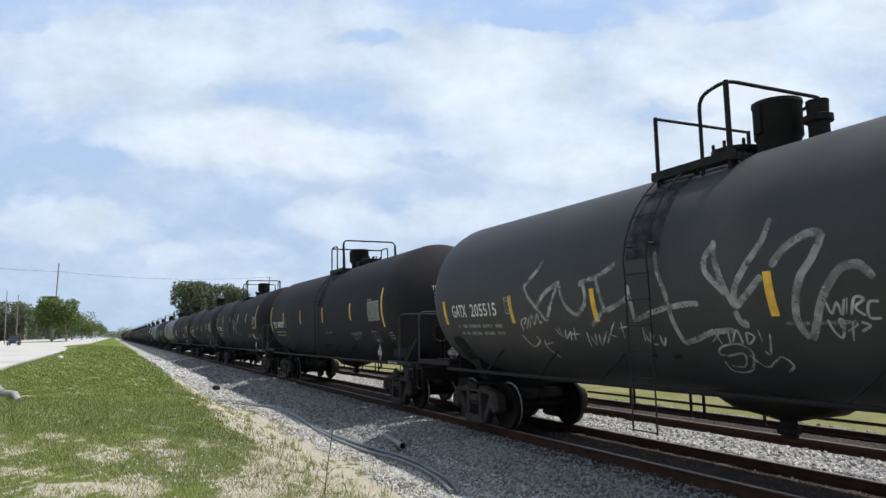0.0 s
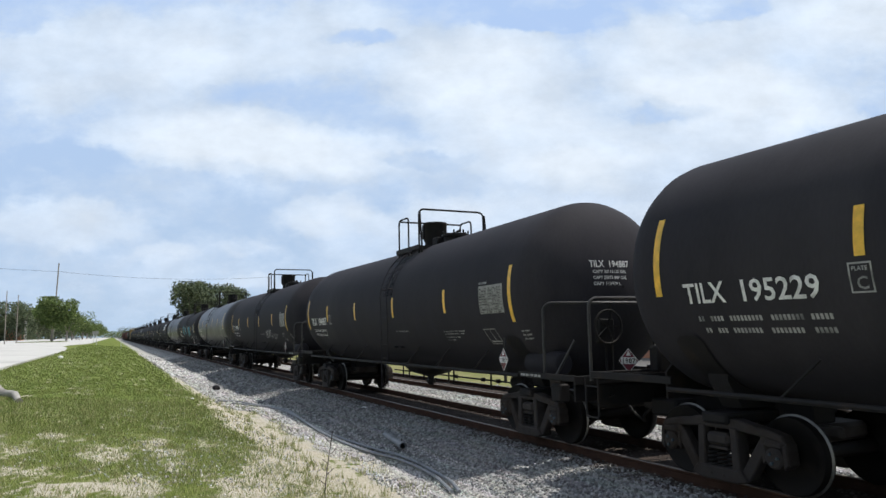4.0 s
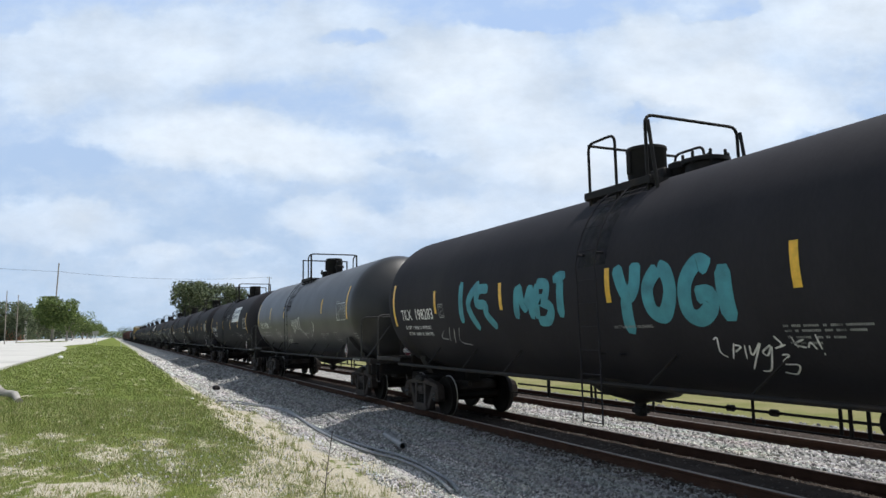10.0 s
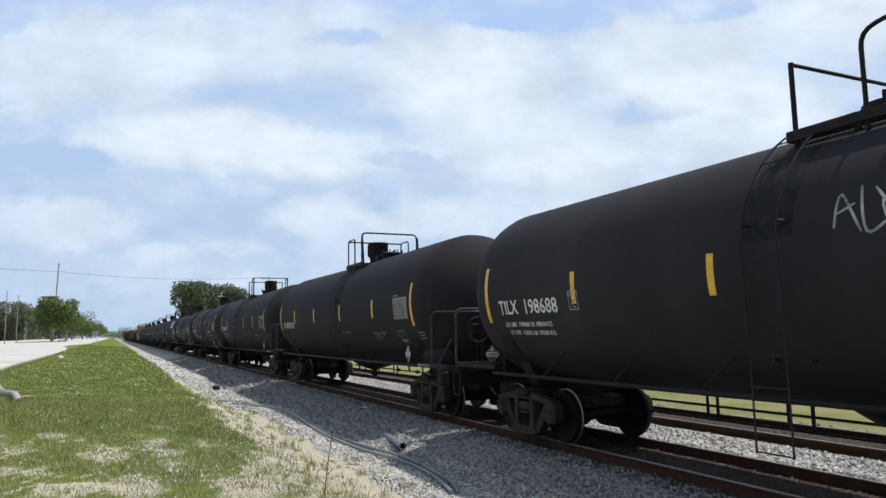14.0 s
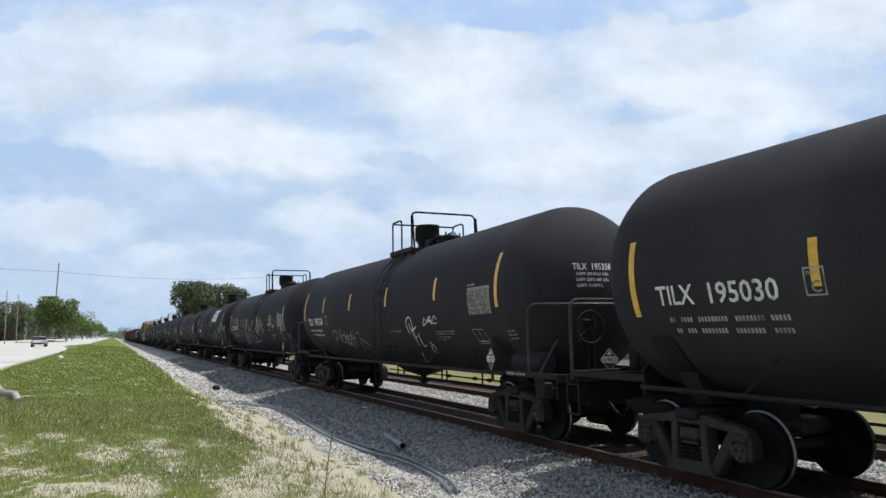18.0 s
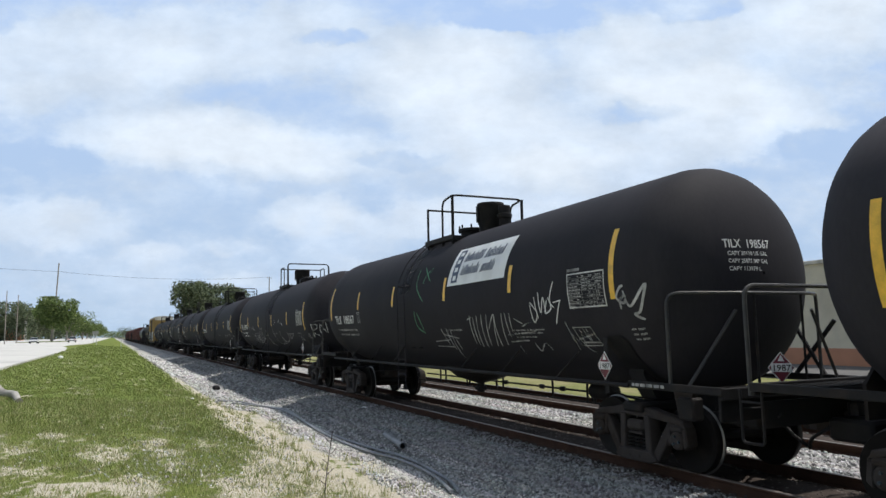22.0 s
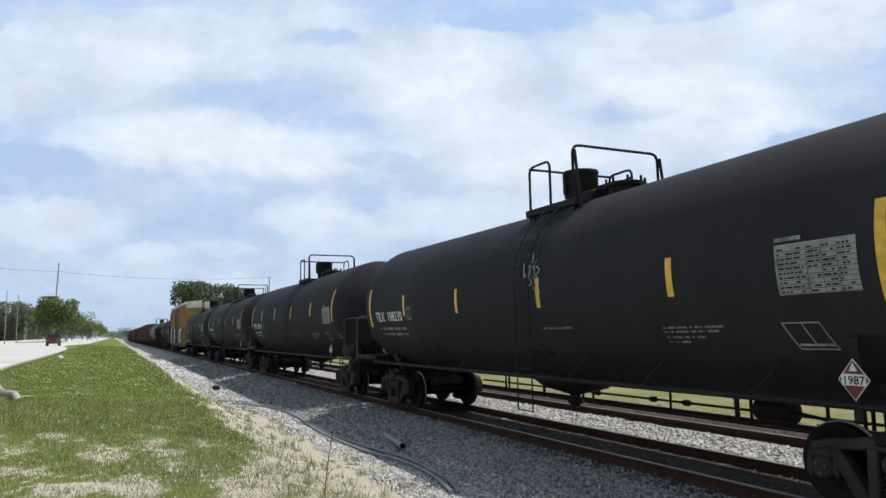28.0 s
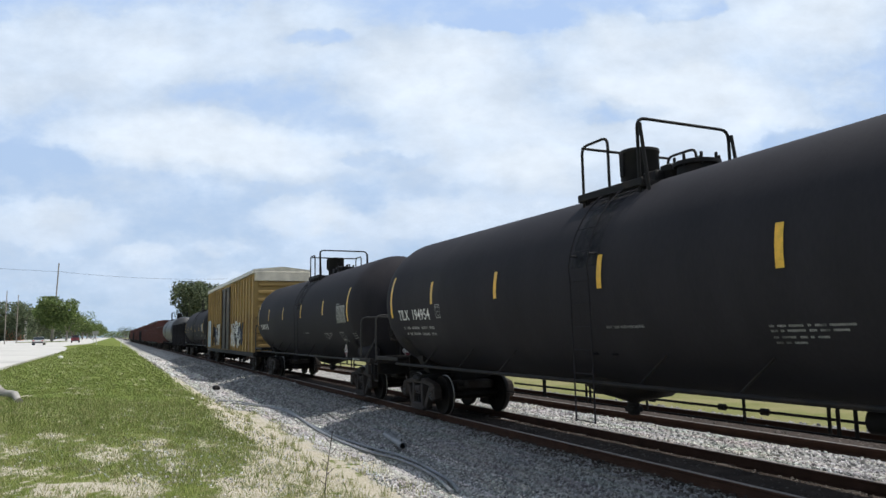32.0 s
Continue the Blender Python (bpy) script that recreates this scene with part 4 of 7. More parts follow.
def build_tank_car(mat, broad, aft=0.0):
    car = empty("tank_car")
    tank_shell(mat, car)
    for y in (BOGIE, -BOGIE):
        truck(car, y)
    end_gear(car, 1, False, broad)
    end_gear(car, -1, True, broad)
    ladder(car, *((1.02, 0.56) if broad else (-0.74, -1.20)))
    underframe(car)
    top_gear(car, broad, aft)
    return car


# ---- the train ----
M["teal"] = paint("teal spray paint", (0.055, 0.27, 0.33), 0.6, scale=5, stain=(0.04, 0.2, 0.25), bump=0.05)


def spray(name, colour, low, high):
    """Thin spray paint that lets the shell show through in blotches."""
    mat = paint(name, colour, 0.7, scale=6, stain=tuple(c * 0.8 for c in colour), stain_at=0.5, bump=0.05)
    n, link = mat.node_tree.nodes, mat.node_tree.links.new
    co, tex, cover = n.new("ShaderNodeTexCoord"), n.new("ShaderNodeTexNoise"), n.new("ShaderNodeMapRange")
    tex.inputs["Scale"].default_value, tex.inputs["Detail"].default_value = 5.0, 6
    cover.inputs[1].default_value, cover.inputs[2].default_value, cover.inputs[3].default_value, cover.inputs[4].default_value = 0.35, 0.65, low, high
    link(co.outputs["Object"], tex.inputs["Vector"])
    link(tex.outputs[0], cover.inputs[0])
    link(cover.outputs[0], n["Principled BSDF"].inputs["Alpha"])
    return mat


M["chalk"] = spray("thin white spray paint", (0.60, 0.60, 0.58), 0.35, 0.9)
M["mist"] = spray("misty pale spray paint", (0.58, 0.59, 0.58), 0.16, 0.62)
M["faded"] = paint("faded pink notice", (0.52, 0.40, 0.37), 0.6, scale=5, stain=(0.40, 0.33, 0.30), bump=0.03)
M["green"] = paint("green spray paint", (0.07, 0.24, 0.12), 0.6, scale=6, bump=0.05)
M["blue"] = paint("sign blue", (0.045, 0.060, 0.105), 0.5, scale=6, bump=0.03)
M["sign"] = paint("white vinyl sign", (0.78, 0.78, 0.76), 0.45, scale=3, stain=(0.66, 0.66, 0.63), bump=0.03, spread=0.08)
M["boxcar"] = paint("yellow boxcar paint", (0.38, 0.25, 0.09), 0.7, scale=1.2, stain=(0.20, 0.12, 0.06), stain_at=0.50, bump=0.15)
M["roof"] = paint("pale galvanised roof", (0.62, 0.58, 0.50), 0.6, scale=2, bump=0.1)
M["door"] = paint("dark boxcar door", (0.055, 0.045, 0.036), 0.7, scale=2, stain=(0.15, 0.11, 0.07), bump=0.1)
M["redcar"] = paint("oxide red car paint", (0.115, 0.040, 0.036), 0.7, scale=1.5, stain=(0.07, 0.035, 0.03), bump=0.15, each=0.2)
M["silver"] = paint("dull silver tank paint", (0.040, 0.042, 0.045), 0.5, scale=1.5, stain=(0.065, 0.064, 0.062), bump=0.1)


def run(t):
    """Metres that the train has gone at t seconds; it slows a little."""
    return 0.645 + 10.7953 * t - 0.022157 * t * t


# spray letters as strokes in a unit square
SPRAY = {
    "K": [[(0, 0), (0, 1)], [(0.85, 1), (0.05, 0.45), (0.9, 0)]], "R": [[(0, 0), (0, 1)], [(0, 0.95), (0.7, 0.9), (0.75, 0.6), (0.05, 0.5), (0.9, 0)]],
    "M": [[(0, 0), (0.1, 1), (0.45, 0.35), (0.8, 1), (0.9, 0)]], "B": [[(0.1, 0), (0.1, 1)], [(0.1, 0.97), (0.7, 0.85), (0.6, 0.58), (0.15, 0.52), (0.8, 0.42), (0.75, 0.08), (0.1, 0.03)]],
    "T": [[(0.5, 0), (0.5, 1)], [(0, 0.93), (1, 1)]], "Y": [[(0.05, 1), (0.45, 0.5), (0.9, 1)], [(0.45, 0.5), (0.55, 0)]],
    "O": [[(0.5, 1), (0.15, 0.75), (0.12, 0.3), (0.45, 0.02), (0.82, 0.25), (0.88, 0.7), (0.5, 1)]],
    "G": [[(0.85, 0.85), (0.5, 1), (0.15, 0.7), (0.15, 0.25), (0.5, 0.02), (0.85, 0.15), (0.85, 0.45), (0.5, 0.45)]],
    "I": [[(0.5, 0), (0.45, 1)]], "U": [[(0.05, 1), (0.1, 0.25), (0.45, 0), (0.8, 0.25), (0.85, 1)]], "L": [[(0.1, 1), (0.15, 0.05), (0.9, 0.1)]],
    "E": [[(0.9, 0.95), (0.1, 1), (0.1, 0), (0.95, 0.05)], [(0.1, 0.5), (0.8, 0.55)]], "V": [[(0, 1), (0.4, 0), (0.9, 1)]],
    "C": [[(0.9, 0.85), (0.5, 1), (0.12, 0.6), (0.2, 0.12), (0.6, 0), (0.95, 0.2)]], "P": [[(0.1, 0), (0.1, 1), (0.7, 0.95), (0.8, 0.65), (0.15, 0.5)]],
    "S": [[(0.85, 0.9), (0.4, 1), (0.15, 0.7), (0.75, 0.4), (0.7, 0.08), (0.1, 0.05)]], "A": [[(0, 0), (0.45, 1), (0.9, 0)], [(0.2, 0.4), (0.75, 0.4)]],
    "W": [[(0, 1), (0.2, 0), (0.45, 0.7), (0.7, 0), (0.95, 1)]], "D": [[(0.1, 0), (0.1, 1), (0.7, 0.85), (0.85, 0.4), (0.6, 0.05), (0.1, 0)]], "F": [[(0.15, 0), (0.1, 1), (0.85, 1)], [(0.1, 0.55), (0.7, 0.6)]], "2": [[(0.1, 0.8), (0.5, 1), (0.8, 0.75), (0.1, 0.05), (0.9, 0.05)]], "0": [[(0.5, 1), (0.2, 0.6), (0.3, 0.1), (0.7, 0.1), (0.8, 0.6), (0.5, 1)]], "5": [[(0.85, 1), (0.25, 0.95), (0.2, 0.55), (0.8, 0.45), (0.7, 0.05), (0.1, 0.05)]], "4": [[(0.6, 0), (0.65, 1), (0.1, 0.4), (0.95, 0.45)]], "J": [[(0.7, 1), (0.65, 0.2), (0.35, 0), (0.05, 0.25)]],
    "H": [[(0.1, 0), (0.1, 1)], [(0.85, 0), (0.85, 1)], [(0.1, 0.5), (0.85, 0.55)]], "N": [[(0.05, 0), (0.1, 1), (0.8, 0.05), (0.85, 1)]], "1": [[(0.3, 0.8), (0.5, 1), (0.5, 0)]],
}


def smooth_path(pts, k=4):
    """More points on a curve through the given ones."""
    out = []
    for i in range(len(pts) - 1):
        p0, p1, p2, p3 = pts[max(0, i - 1)], pts[i], pts[i + 1], pts[min(len(pts) - 1, i + 2)]
        for j in range(k):
            t = j / k
            out.append(tuple(0.5 * (2 * b + (c - a) * t + (2 * a - 5 * b + 4 * c - d) * t * t + (3 * b - a - 3 * c + d) * t ** 3) for a, b, c, d in zip(p0, p1, p2, p3)))
    return out + [pts[-1]]


def scribble(car, s0, s1, a0, a1, seed, mat, width=0.03, strokes=7):
    """An unreadable sprayed tag of quick loops and zigzags."""
    return tag(car, "".join(random.Random(seed).sample("RSUVGWNEBM", max(3, strokes - 2))), s0, s1, a0, a1, mat, width * 0.8, seed)


def tag(car, text, s0, s1, a0, a1, mat, width=0.024, seed=0):
    """A quick handwritten tag: slanted thin letters that jump, with a tail."""
    rnd = random.Random(seed + len(text))
    sh = Shape()
    step, tall, width = (s1 - s0) / len(text), a1 - a0, width * 0.72
    for i, ch in enumerate(text):
        if ch == " ":
            continue
        k, up = rnd.uniform(0.78, 1.0), rnd.uniform(0.0, 0.2)
        for j, line in enumerate(SPRAY[ch]):
            pts = [(s0 + step * (i + 0.02 + 0.92 * u + 0.22 * (v - 0.3) + rnd.uniform(-0.05, 0.05)), a0 + tall * (up + k * v * 0.92 + rnd.uniform(-0.04, 0.04))) for u, v in line]
            if len(pts) == 2:
                pts.insert(1, ((pts[0][0] + pts[1][0]) / 2 + step * rnd.uniform(-0.08, 0.08), (pts[0][1] + pts[1][1]) / 2))
            stroke(sh, smooth_path(pts, 4), width * rnd.uniform(0.8, 1.15), 0.006 + 0.0005 * (i + j))
    if len(text) > 3:
        c = s0 + step * (len(text) - 0.4)
        stroke(sh, smooth_path([(c, a0 + 0.1 * tall), (c + 0.8 * step, a0 + 0.05 * tall), (c + 1.3 * step, a0 - 0.12 * tall)], 4), width * 0.8, 0.005)
    return part("sprayed_tag", sh, mat, car, "loose sprayed tag", smooth=1.0, kind="stuff")


def dashes(car, s, a, h, lengths, mat, gap=0.07):
    """A line of small writing too fine to read, as bars."""
    sh = Shape()
    step = h * 0.80
    for w in lengths:
        for i in range(max(1, int(w / step))):
            patch(sh, s - i * step, s - i * step - step * 0.66, a, a + h, 0.007)
        s -= w + gap
    part("small_writing", sh, mat, car, smooth=1.0, kind="stuff")


def frame_box(car, s0, s1, a0, a1, w, mat, lean=0.0):
    sh = Shape()
    patch(sh, s0, s1, a0, a0 + w, 0.006, 0)
    patch(sh, s0 + lean, s1 + lean, a1 - w, a1, 0.006, 0)
    patch(sh, s0, s0 - w, a0, a1, 0.007, lean)
    patch(sh, s1 + w, s1, a0, a1, 0.007, lean)
    return part("stencil_frame", sh, mat, car, smooth=1.0)


def data_panel(car, kind):
    """The painted table of test dates: a panel or an outline with rows of unreadable entries."""
    filled = kind == "plain"
    s0, s1, a0, a1 = (-6.02, -6.94, -0.32, 0.22) if kind == "gloss" else (-6.02, -6.94, -0.40, 0.14)
    if filled:
        p = part("data_panel", patch(Shape(), s0, s1, a0, a1, 0.006), M["panel"], car, "grey painted test data panel", smooth=1.0)
        ink = M["iron"]
    else:
        p = frame_box(car, s0, s1, a0, a1, 0.02, M["white"])
        ink = M["dim"]
    sh = Shape()
    grid, rnd = Shape(), random.Random(77)
    for r in range(10):
        a = a0 + 0.018 + r * 0.050
        patch(grid, s0, s1, a - 0.013, a - 0.008, 0.008)
        x = s0 - 0.03
        for c in range(4):
            end = s0 - (0.36, 0.53, 0.70, 0.87)[c]
            while x > end + 0.04:
                w = min(rnd.choice((0.03, 0.05, 0.08)), x - end)
                if rnd.random() < (0.85 if c == 0 else 0.7):
                    patch(sh, x, x - w, a + 0.003, a + 0.022, 0.009)
                x -= w + 0.015
            x = end - 0.03
    for c in (0.375, 0.545, 0.715):
        patch(grid, s0 - c, s0 - c - 0.006, a0, a1 - 0.03, 0.0085)
    part("table_grid", grid, M["iron"] if filled else M["dim"], car, smooth=1.0, kind="stuff")
    part("table_writing", sh, ink, car, smooth=1.0, kind="stuff")
    sh = Shape()
    patch(sh, s0, s0 - 0.32, a1 + 0.03, a1 + 0.075, 0.007)
    part("table_heading", sh, M["dim"], car, smooth=1.0)


def placard_plate(car, pos, turn, h=0.205):
    """A red diamond placard with a white number strip."""
    m = Matrix.Translation(pos) @ turn @ Matrix.Scale(h / 0.22, 4)
    h = 0.22
    s = Shape().prism([(0, -h), (h * 0.8, 0), (0, h), (-h * 0.8, 0)], -0.004, 0.004, lambda u, v, w: m @ Vector((w, u, v)))
    plate = part("placard", s, M["white"], car, "red diamond hazard placard with a white strip", smooth=0)
    s = Shape().prism([(0, -h * 0.93), (h * 0.74, 0), (0, h * 0.93), (-h * 0.74, 0)], -0.008, -0.0045, lambda u, v, w: m @ Vector((w, u, v)))
    part("red_field", s, M["red"], plate, smooth=0)
    s = Shape().prism([(-0.135, -0.06), (0.135, -0.06), (0.135, 0.06), (-0.135, 0.06)], -0.011, -0.0085, lambda u, v, w: m @ Vector((w, u, v)))
    s.prism([(-0.045, 0.09), (0.045, 0.09), (0.0, 0.18)], -0.011, -0.0085, lambda u, v, w: m @ Vector((w, u, v)))
    part("number_strip", s, M["white"], plate, smooth=0)
    vs, fs = PLACARD_TEXT
    part("number", Shape().add([m @ Vector((-0.012, -(v[0] - PLACARD_WIDTH / 2), v[1] - 0.045)) for v in vs], fs), M["iron"], plate, "black number 1987", smooth=0)


PLACARD_TEXT = lettering("1987", 0.085)
PLACARD_WIDTH = max(v[0] for v in PLACARD_TEXT[0])
FLAT = Matrix()
BARS = (7.14, 4.66, 1.76, -1.34, -4.42, -7.18)
BROAD_BARS = (7.12, 4.36, 1.58, -1.50, -4.25, -7.10)


def common_marks(car, kind):
    """What every tank car carries on its side."""
    drop = -0.34 if kind == "grey" else -0.065
    for y in ((7.04, 4.3, 1.9, -1.2, -4.0, -7.1) if kind == "grey" else BARS if kind == "plain" else BROAD_BARS):
        h = 0.52 if abs(y) > 7 and kind != "grey" else 0.25
        part("reflector_strip", patch(Shape(), y - 0.055, y + 0.055, drop - h, drop + h), M["yellow"], car, "amber reflective strip", smooth=1.0)
    data_panel(car, kind)
    f = -5.32 if kind == "gloss" else -6.02
    frame_box(car, f, f - 0.46, -1.04, -0.70, 0.016, M["panel"], lean=0.10)
    part("frame_bar", patch(Shape(), f - 0.22, f - 0.235, -0.98, -0.70, 0.008, 0.085), M["panel"], car, smooth=1.0)
    part("frame_foot", patch(Shape(), f - 0.02, f - 0.44, -0.99, -0.96, 0.008), M["dim"], car, smooth=1.0)
    for a, ls in ((-0.74, (0.08, 0.12, 0.2, 0.06, 0.14, 0.3)), (-0.80, (0.1, 0.06, 0.24, 0.1, 0.12, 0.2)), (-0.88, (0.08, 0.2, 0.1, 0.06, 0.14)), (-0.95, (0.1, 0.08, 0.16))):
        dashes(car, -3.62 if kind == "gloss" else -4.10, a, 0.028, ls, M["dim"], 0.025)
    part("vent_warning", tank_text(Shape(), "VENT TANK WHEN UNLOADING", -1.30, -0.70, 0.042, 0.80), M["dim"], car, "small stencilled warning", smooth=0, kind="stuff")
    for a in (-0.78, -0.86, -0.94):
        dashes(car, -7.30, a, 0.03, (0.10, 0.14), M["dim"], 0.03)
    placard_plate(car, (-1.53, -6.72, 1.45), FLAT)
    placard_plate(car, (-0.30, -8.72, 1.45), Matrix.Rotation(radians(52), 4, "Z"), 0.20)
    s = Shape()
    for y, w in ((-7.28, 0.05), (-7.36, 0.07), (-7.47, 0.10), (-7.60, 0.12), (-7.74, 0.10), (-7.85, 0.06)):
        s.box((-1.498, y, 1.21), (0.004, w, 0.040))
    part("sill_writing", s, M["dim"], car, smooth=0, kind="stuff")


def letters(name, shape, car):
    """Each letter of a text as a part of its own."""
    tie = list(range(len(shape.v)))

    def top(i):
        while tie[i] != i:
            i = tie[i]
        return i

    for f in shape.f:
        for i in f[1:]:
            tie[top(i)] = top(f[0])
    groups = {}
    for f in shape.f:
        groups.setdefault(top(f[0]), []).append(f)
    for fs in groups.values():
        used = sorted({i for f in fs for i in f})
        at = {i: k for k, i in enumerate(used)}
        part(name, Shape().add([shape.v[i] for i in used], [tuple(at[i] for i in f) for f in fs]), M["white"], car, smooth=0)


def car_marks(car, mark, number, capacity):
    """The reporting mark at the far end, and again over the near head with the volumes."""
    letters("mark_letter", tank_text(Shape(), mark, 6.68, -0.43, 0.24, 0.64), car)
    letters("number_digit", tank_text(Shape(), number, 5.86, -0.43, 0.24, 1.04 if len(number) == 6 else 0.74), car)
    frame_box(car, 4.50, 4.26, -0.41, -0.11, 0.018, M["dim"])
    part("plate_letter", tank_text(Shape(), "C", 4.43, -0.37, 0.12), M["dim"], car, smooth=0)
    part("plate_word", tank_text(Shape(), "PLATE", 4.46, -0.19, 0.040, 0.16), M["dim"], car, smooth=0)
    if number in WEIGHTS:
        limit, weight = WEIGHTS[number]
        part("load_limit", tank_text(Shape(), "LD LMT  " + limit, 6.60, -0.665, 0.080, 1.50), M["white"], car, smooth=0, kind="stuff")
        part("light_weight", tank_text(Shape(), "LT WT  " + weight, 6.52, -0.825, 0.080, 1.42), M["white"], car, smooth=0, kind="stuff")
    else:
        dashes(car, 6.55, -0.665, 0.065, (0.12, 0.22, 0.5, 0.42, 0.3), M["dim"])
        dashes(car, 6.50, -0.82, 0.065, (0.12, 0.16, 0.46, 0.46, 0.3), M["dim"])
    part("end_mark", head_text(Shape(), mark, -0.64, 3.05, 0.115, 0.28), M["white"], car, "white stencilled end mark", smooth=0)
    part("end_number", head_text(Shape(), number, -0.28, 3.05, 0.115, 0.44), M["white"], car, "white stencilled end number", smooth=0)
    for i, text in enumerate(capacity):
        sh = head_text(Shape(), text, -0.59, 2.945 - 0.105 * i, 0.055, 0.68 if i < 2 else 0.54)
        part("volume_line", sh, M["white"], car, smooth=0, kind="stuff")


WEIGHTS = {"1212": ("197600LB  89600KG", "65400LB  29700KG"), "198283": ("198400 LB  90000 KG", "64600 LB  29300 KG"), "198314": ("198000LB  89800KG", "65000LB  29500KG"), "195358": ("198000LB  89800KG", "65000LB  29500KG"), "194887": ("196600 LB  89200 KG", "66400 LB  30100 KG"), "199059": ("198100 LB  89850 KG", "64900 LB  29450 KG"), "198688": ("198000 LB  89800 KG", "65000 LB  29500 KG"), "199331": ("198100 LB  89850 KG", "64900 LB  29450 KG")}
CAPACITY = ("CAPY 30110 US GAL", "CAPY 25073 IMP GAL", "CAPY 113979 L")
CARS = {
    0: ("GATX", "205515", "grey", "faded dark grey railway tank car covered in sprayed tags"),
    1: ("TILX", "198293", "plain", "clean black railway tank car with amber strips"),
    2: ("TILX", "195229", "broad", "black railway tank car with thin white tags"),
    3: ("TILX", "194887", "plain", "plain black railway tank car with amber strips"),
    4: ("TILX", "199059", "plain", "black railway tank car with one short white tag"),
    5: ("TAEX", "1212", "gloss", "glossy dark grey railway tank car with white stencils"),
    6: ("TILX", "198283", "plain", "black railway tank car with big teal sprayed letters"),
    7: ("TILX", "197286", "gloss", "glossy dark grey railway tank car with white tags"),
    8: ("TILX", "198688", "broad", "black railway tank car with a large white sign"),
    9: ("TILX", "", "plain", "plain black railway tank car with amber strips"),
    10: ("TILX", "195030", "broad", "clean black railway tank car with white stencils"),
    11: ("TILX", "195358", "plain", "black railway tank car with several white tags"),
    12: ("CTCX", "731430", "plain", "black railway tank car with a long white scrawl"),
    13: ("TILX", "198567", "broad", "black railway tank car with a white sign and tags"),
    14: ("TILX", "199331", "plain", "black railway tank car with curling pale scrawls"),
    15: ("TILX", "", "plain", "plain black railway tank car with amber strips"),
    16: ("TILX", "198230", "plain", "black railway tank car with a small pale tag"),
    17: ("TILX", "198314", "plain", "clean black railway tank car with amber strips"),
    18: ("TILX", "194954", "plain", "unmarked black railway tank car with white stencils"),
    19: ("TILX", "", "plain", "black railway tank car coupled to the yellow boxcar"),
}
PROTO = {}
for _k, (_m, _b) in {"plain": ("black", False), "grey": ("grey", True), "gloss": ("gloss", True), "broad": ("black", True)}.items():
    PROTO[_k] = build_tank_car(M[_m], _b, 0.29 if _k == "broad" else 0.0)
    common_marks(PROTO[_k], _k)
TRAIN = []             # (thing, place along the track at the start)


def take(kind):
    """A bare car of that kind: copies first, the pattern itself last."""
    LEFT[kind] -= 1
    return copy_thing(PROTO[kind], Matrix()) if LEFT[kind] else PROTO[kind]


LEFT = {"plain": 14, "grey": 1, "gloss": 2, "broad": 4}


def product_sign(car, s, a):
    """A white vinyl sign with a blue emblem and two lines of slanted lettering, drawn as bars."""
    sign = part("company_sign", patch(Shape(), s, s - 2.42, a - 0.44, a + 0.44, 0.006, -0.02), M["sign"], car, "white vinyl sign with blue lettering", smooth=1.0)
    sh = patch(Shape(), s - 0.17, s - 0.45, a - 0.38, a + 0.38, 0.010)
    part("emblem", sh, M["blue"], sign, smooth=1.0)
    sh = Shape()
    for k in range(4):
        patch(sh, s - 0.24, s - 0.38, a - 0.33 + 0.185 * k, a - 0.23 + 0.185 * k, 0.013)
    part("emblem_mark", sh, M["sign"], sign, smooth=1.0)
    rnd = random.Random(5)
    for lo, hi, words in ((0.06, 0.28, (0.78, 0.72)), (-0.24, -0.02, (0.74, 0.50))):
        x = s - 0.55
        for w in words:
            sh = Shape()
            end = x - w
            while x > end:
                d = rnd.choice((0.030, 0.038, 0.050))
                patch(sh, x, x - d, a + lo, a + (hi if rnd.random() < 0.35 else hi - 0.06), 0.012, -0.05)
                x -= d + 0.024
            part("sign_word", sh, M["blue"], sign, smooth=1.0, kind="stuff")
            x -= 0.10


def scrawl(car, box, strokes, width, mat, label):
    """A hand-sprayed word: strokes as points in hundredths of its box (along, up); box is start, end, foot and head on the shell."""
    s0, s1, a0, a1 = box
    sh = Shape()
    for i, line in enumerate(strokes.split("; ")):
        pts = [(s0 + (s1 - s0) * float(u) / 100, a0 + (a1 - a0) * float(v) / 100) for u, v in (p.split(",") for p in line.split())]
        stroke(sh, smooth_path(pts, 5) if len(pts) > 2 else pts, width, 0.006 + 0.0007 * i)
    return part("sprayed_letter" if label.endswith("letter") else "sprayed_tag", sh, mat, car, label, smooth=1.0)


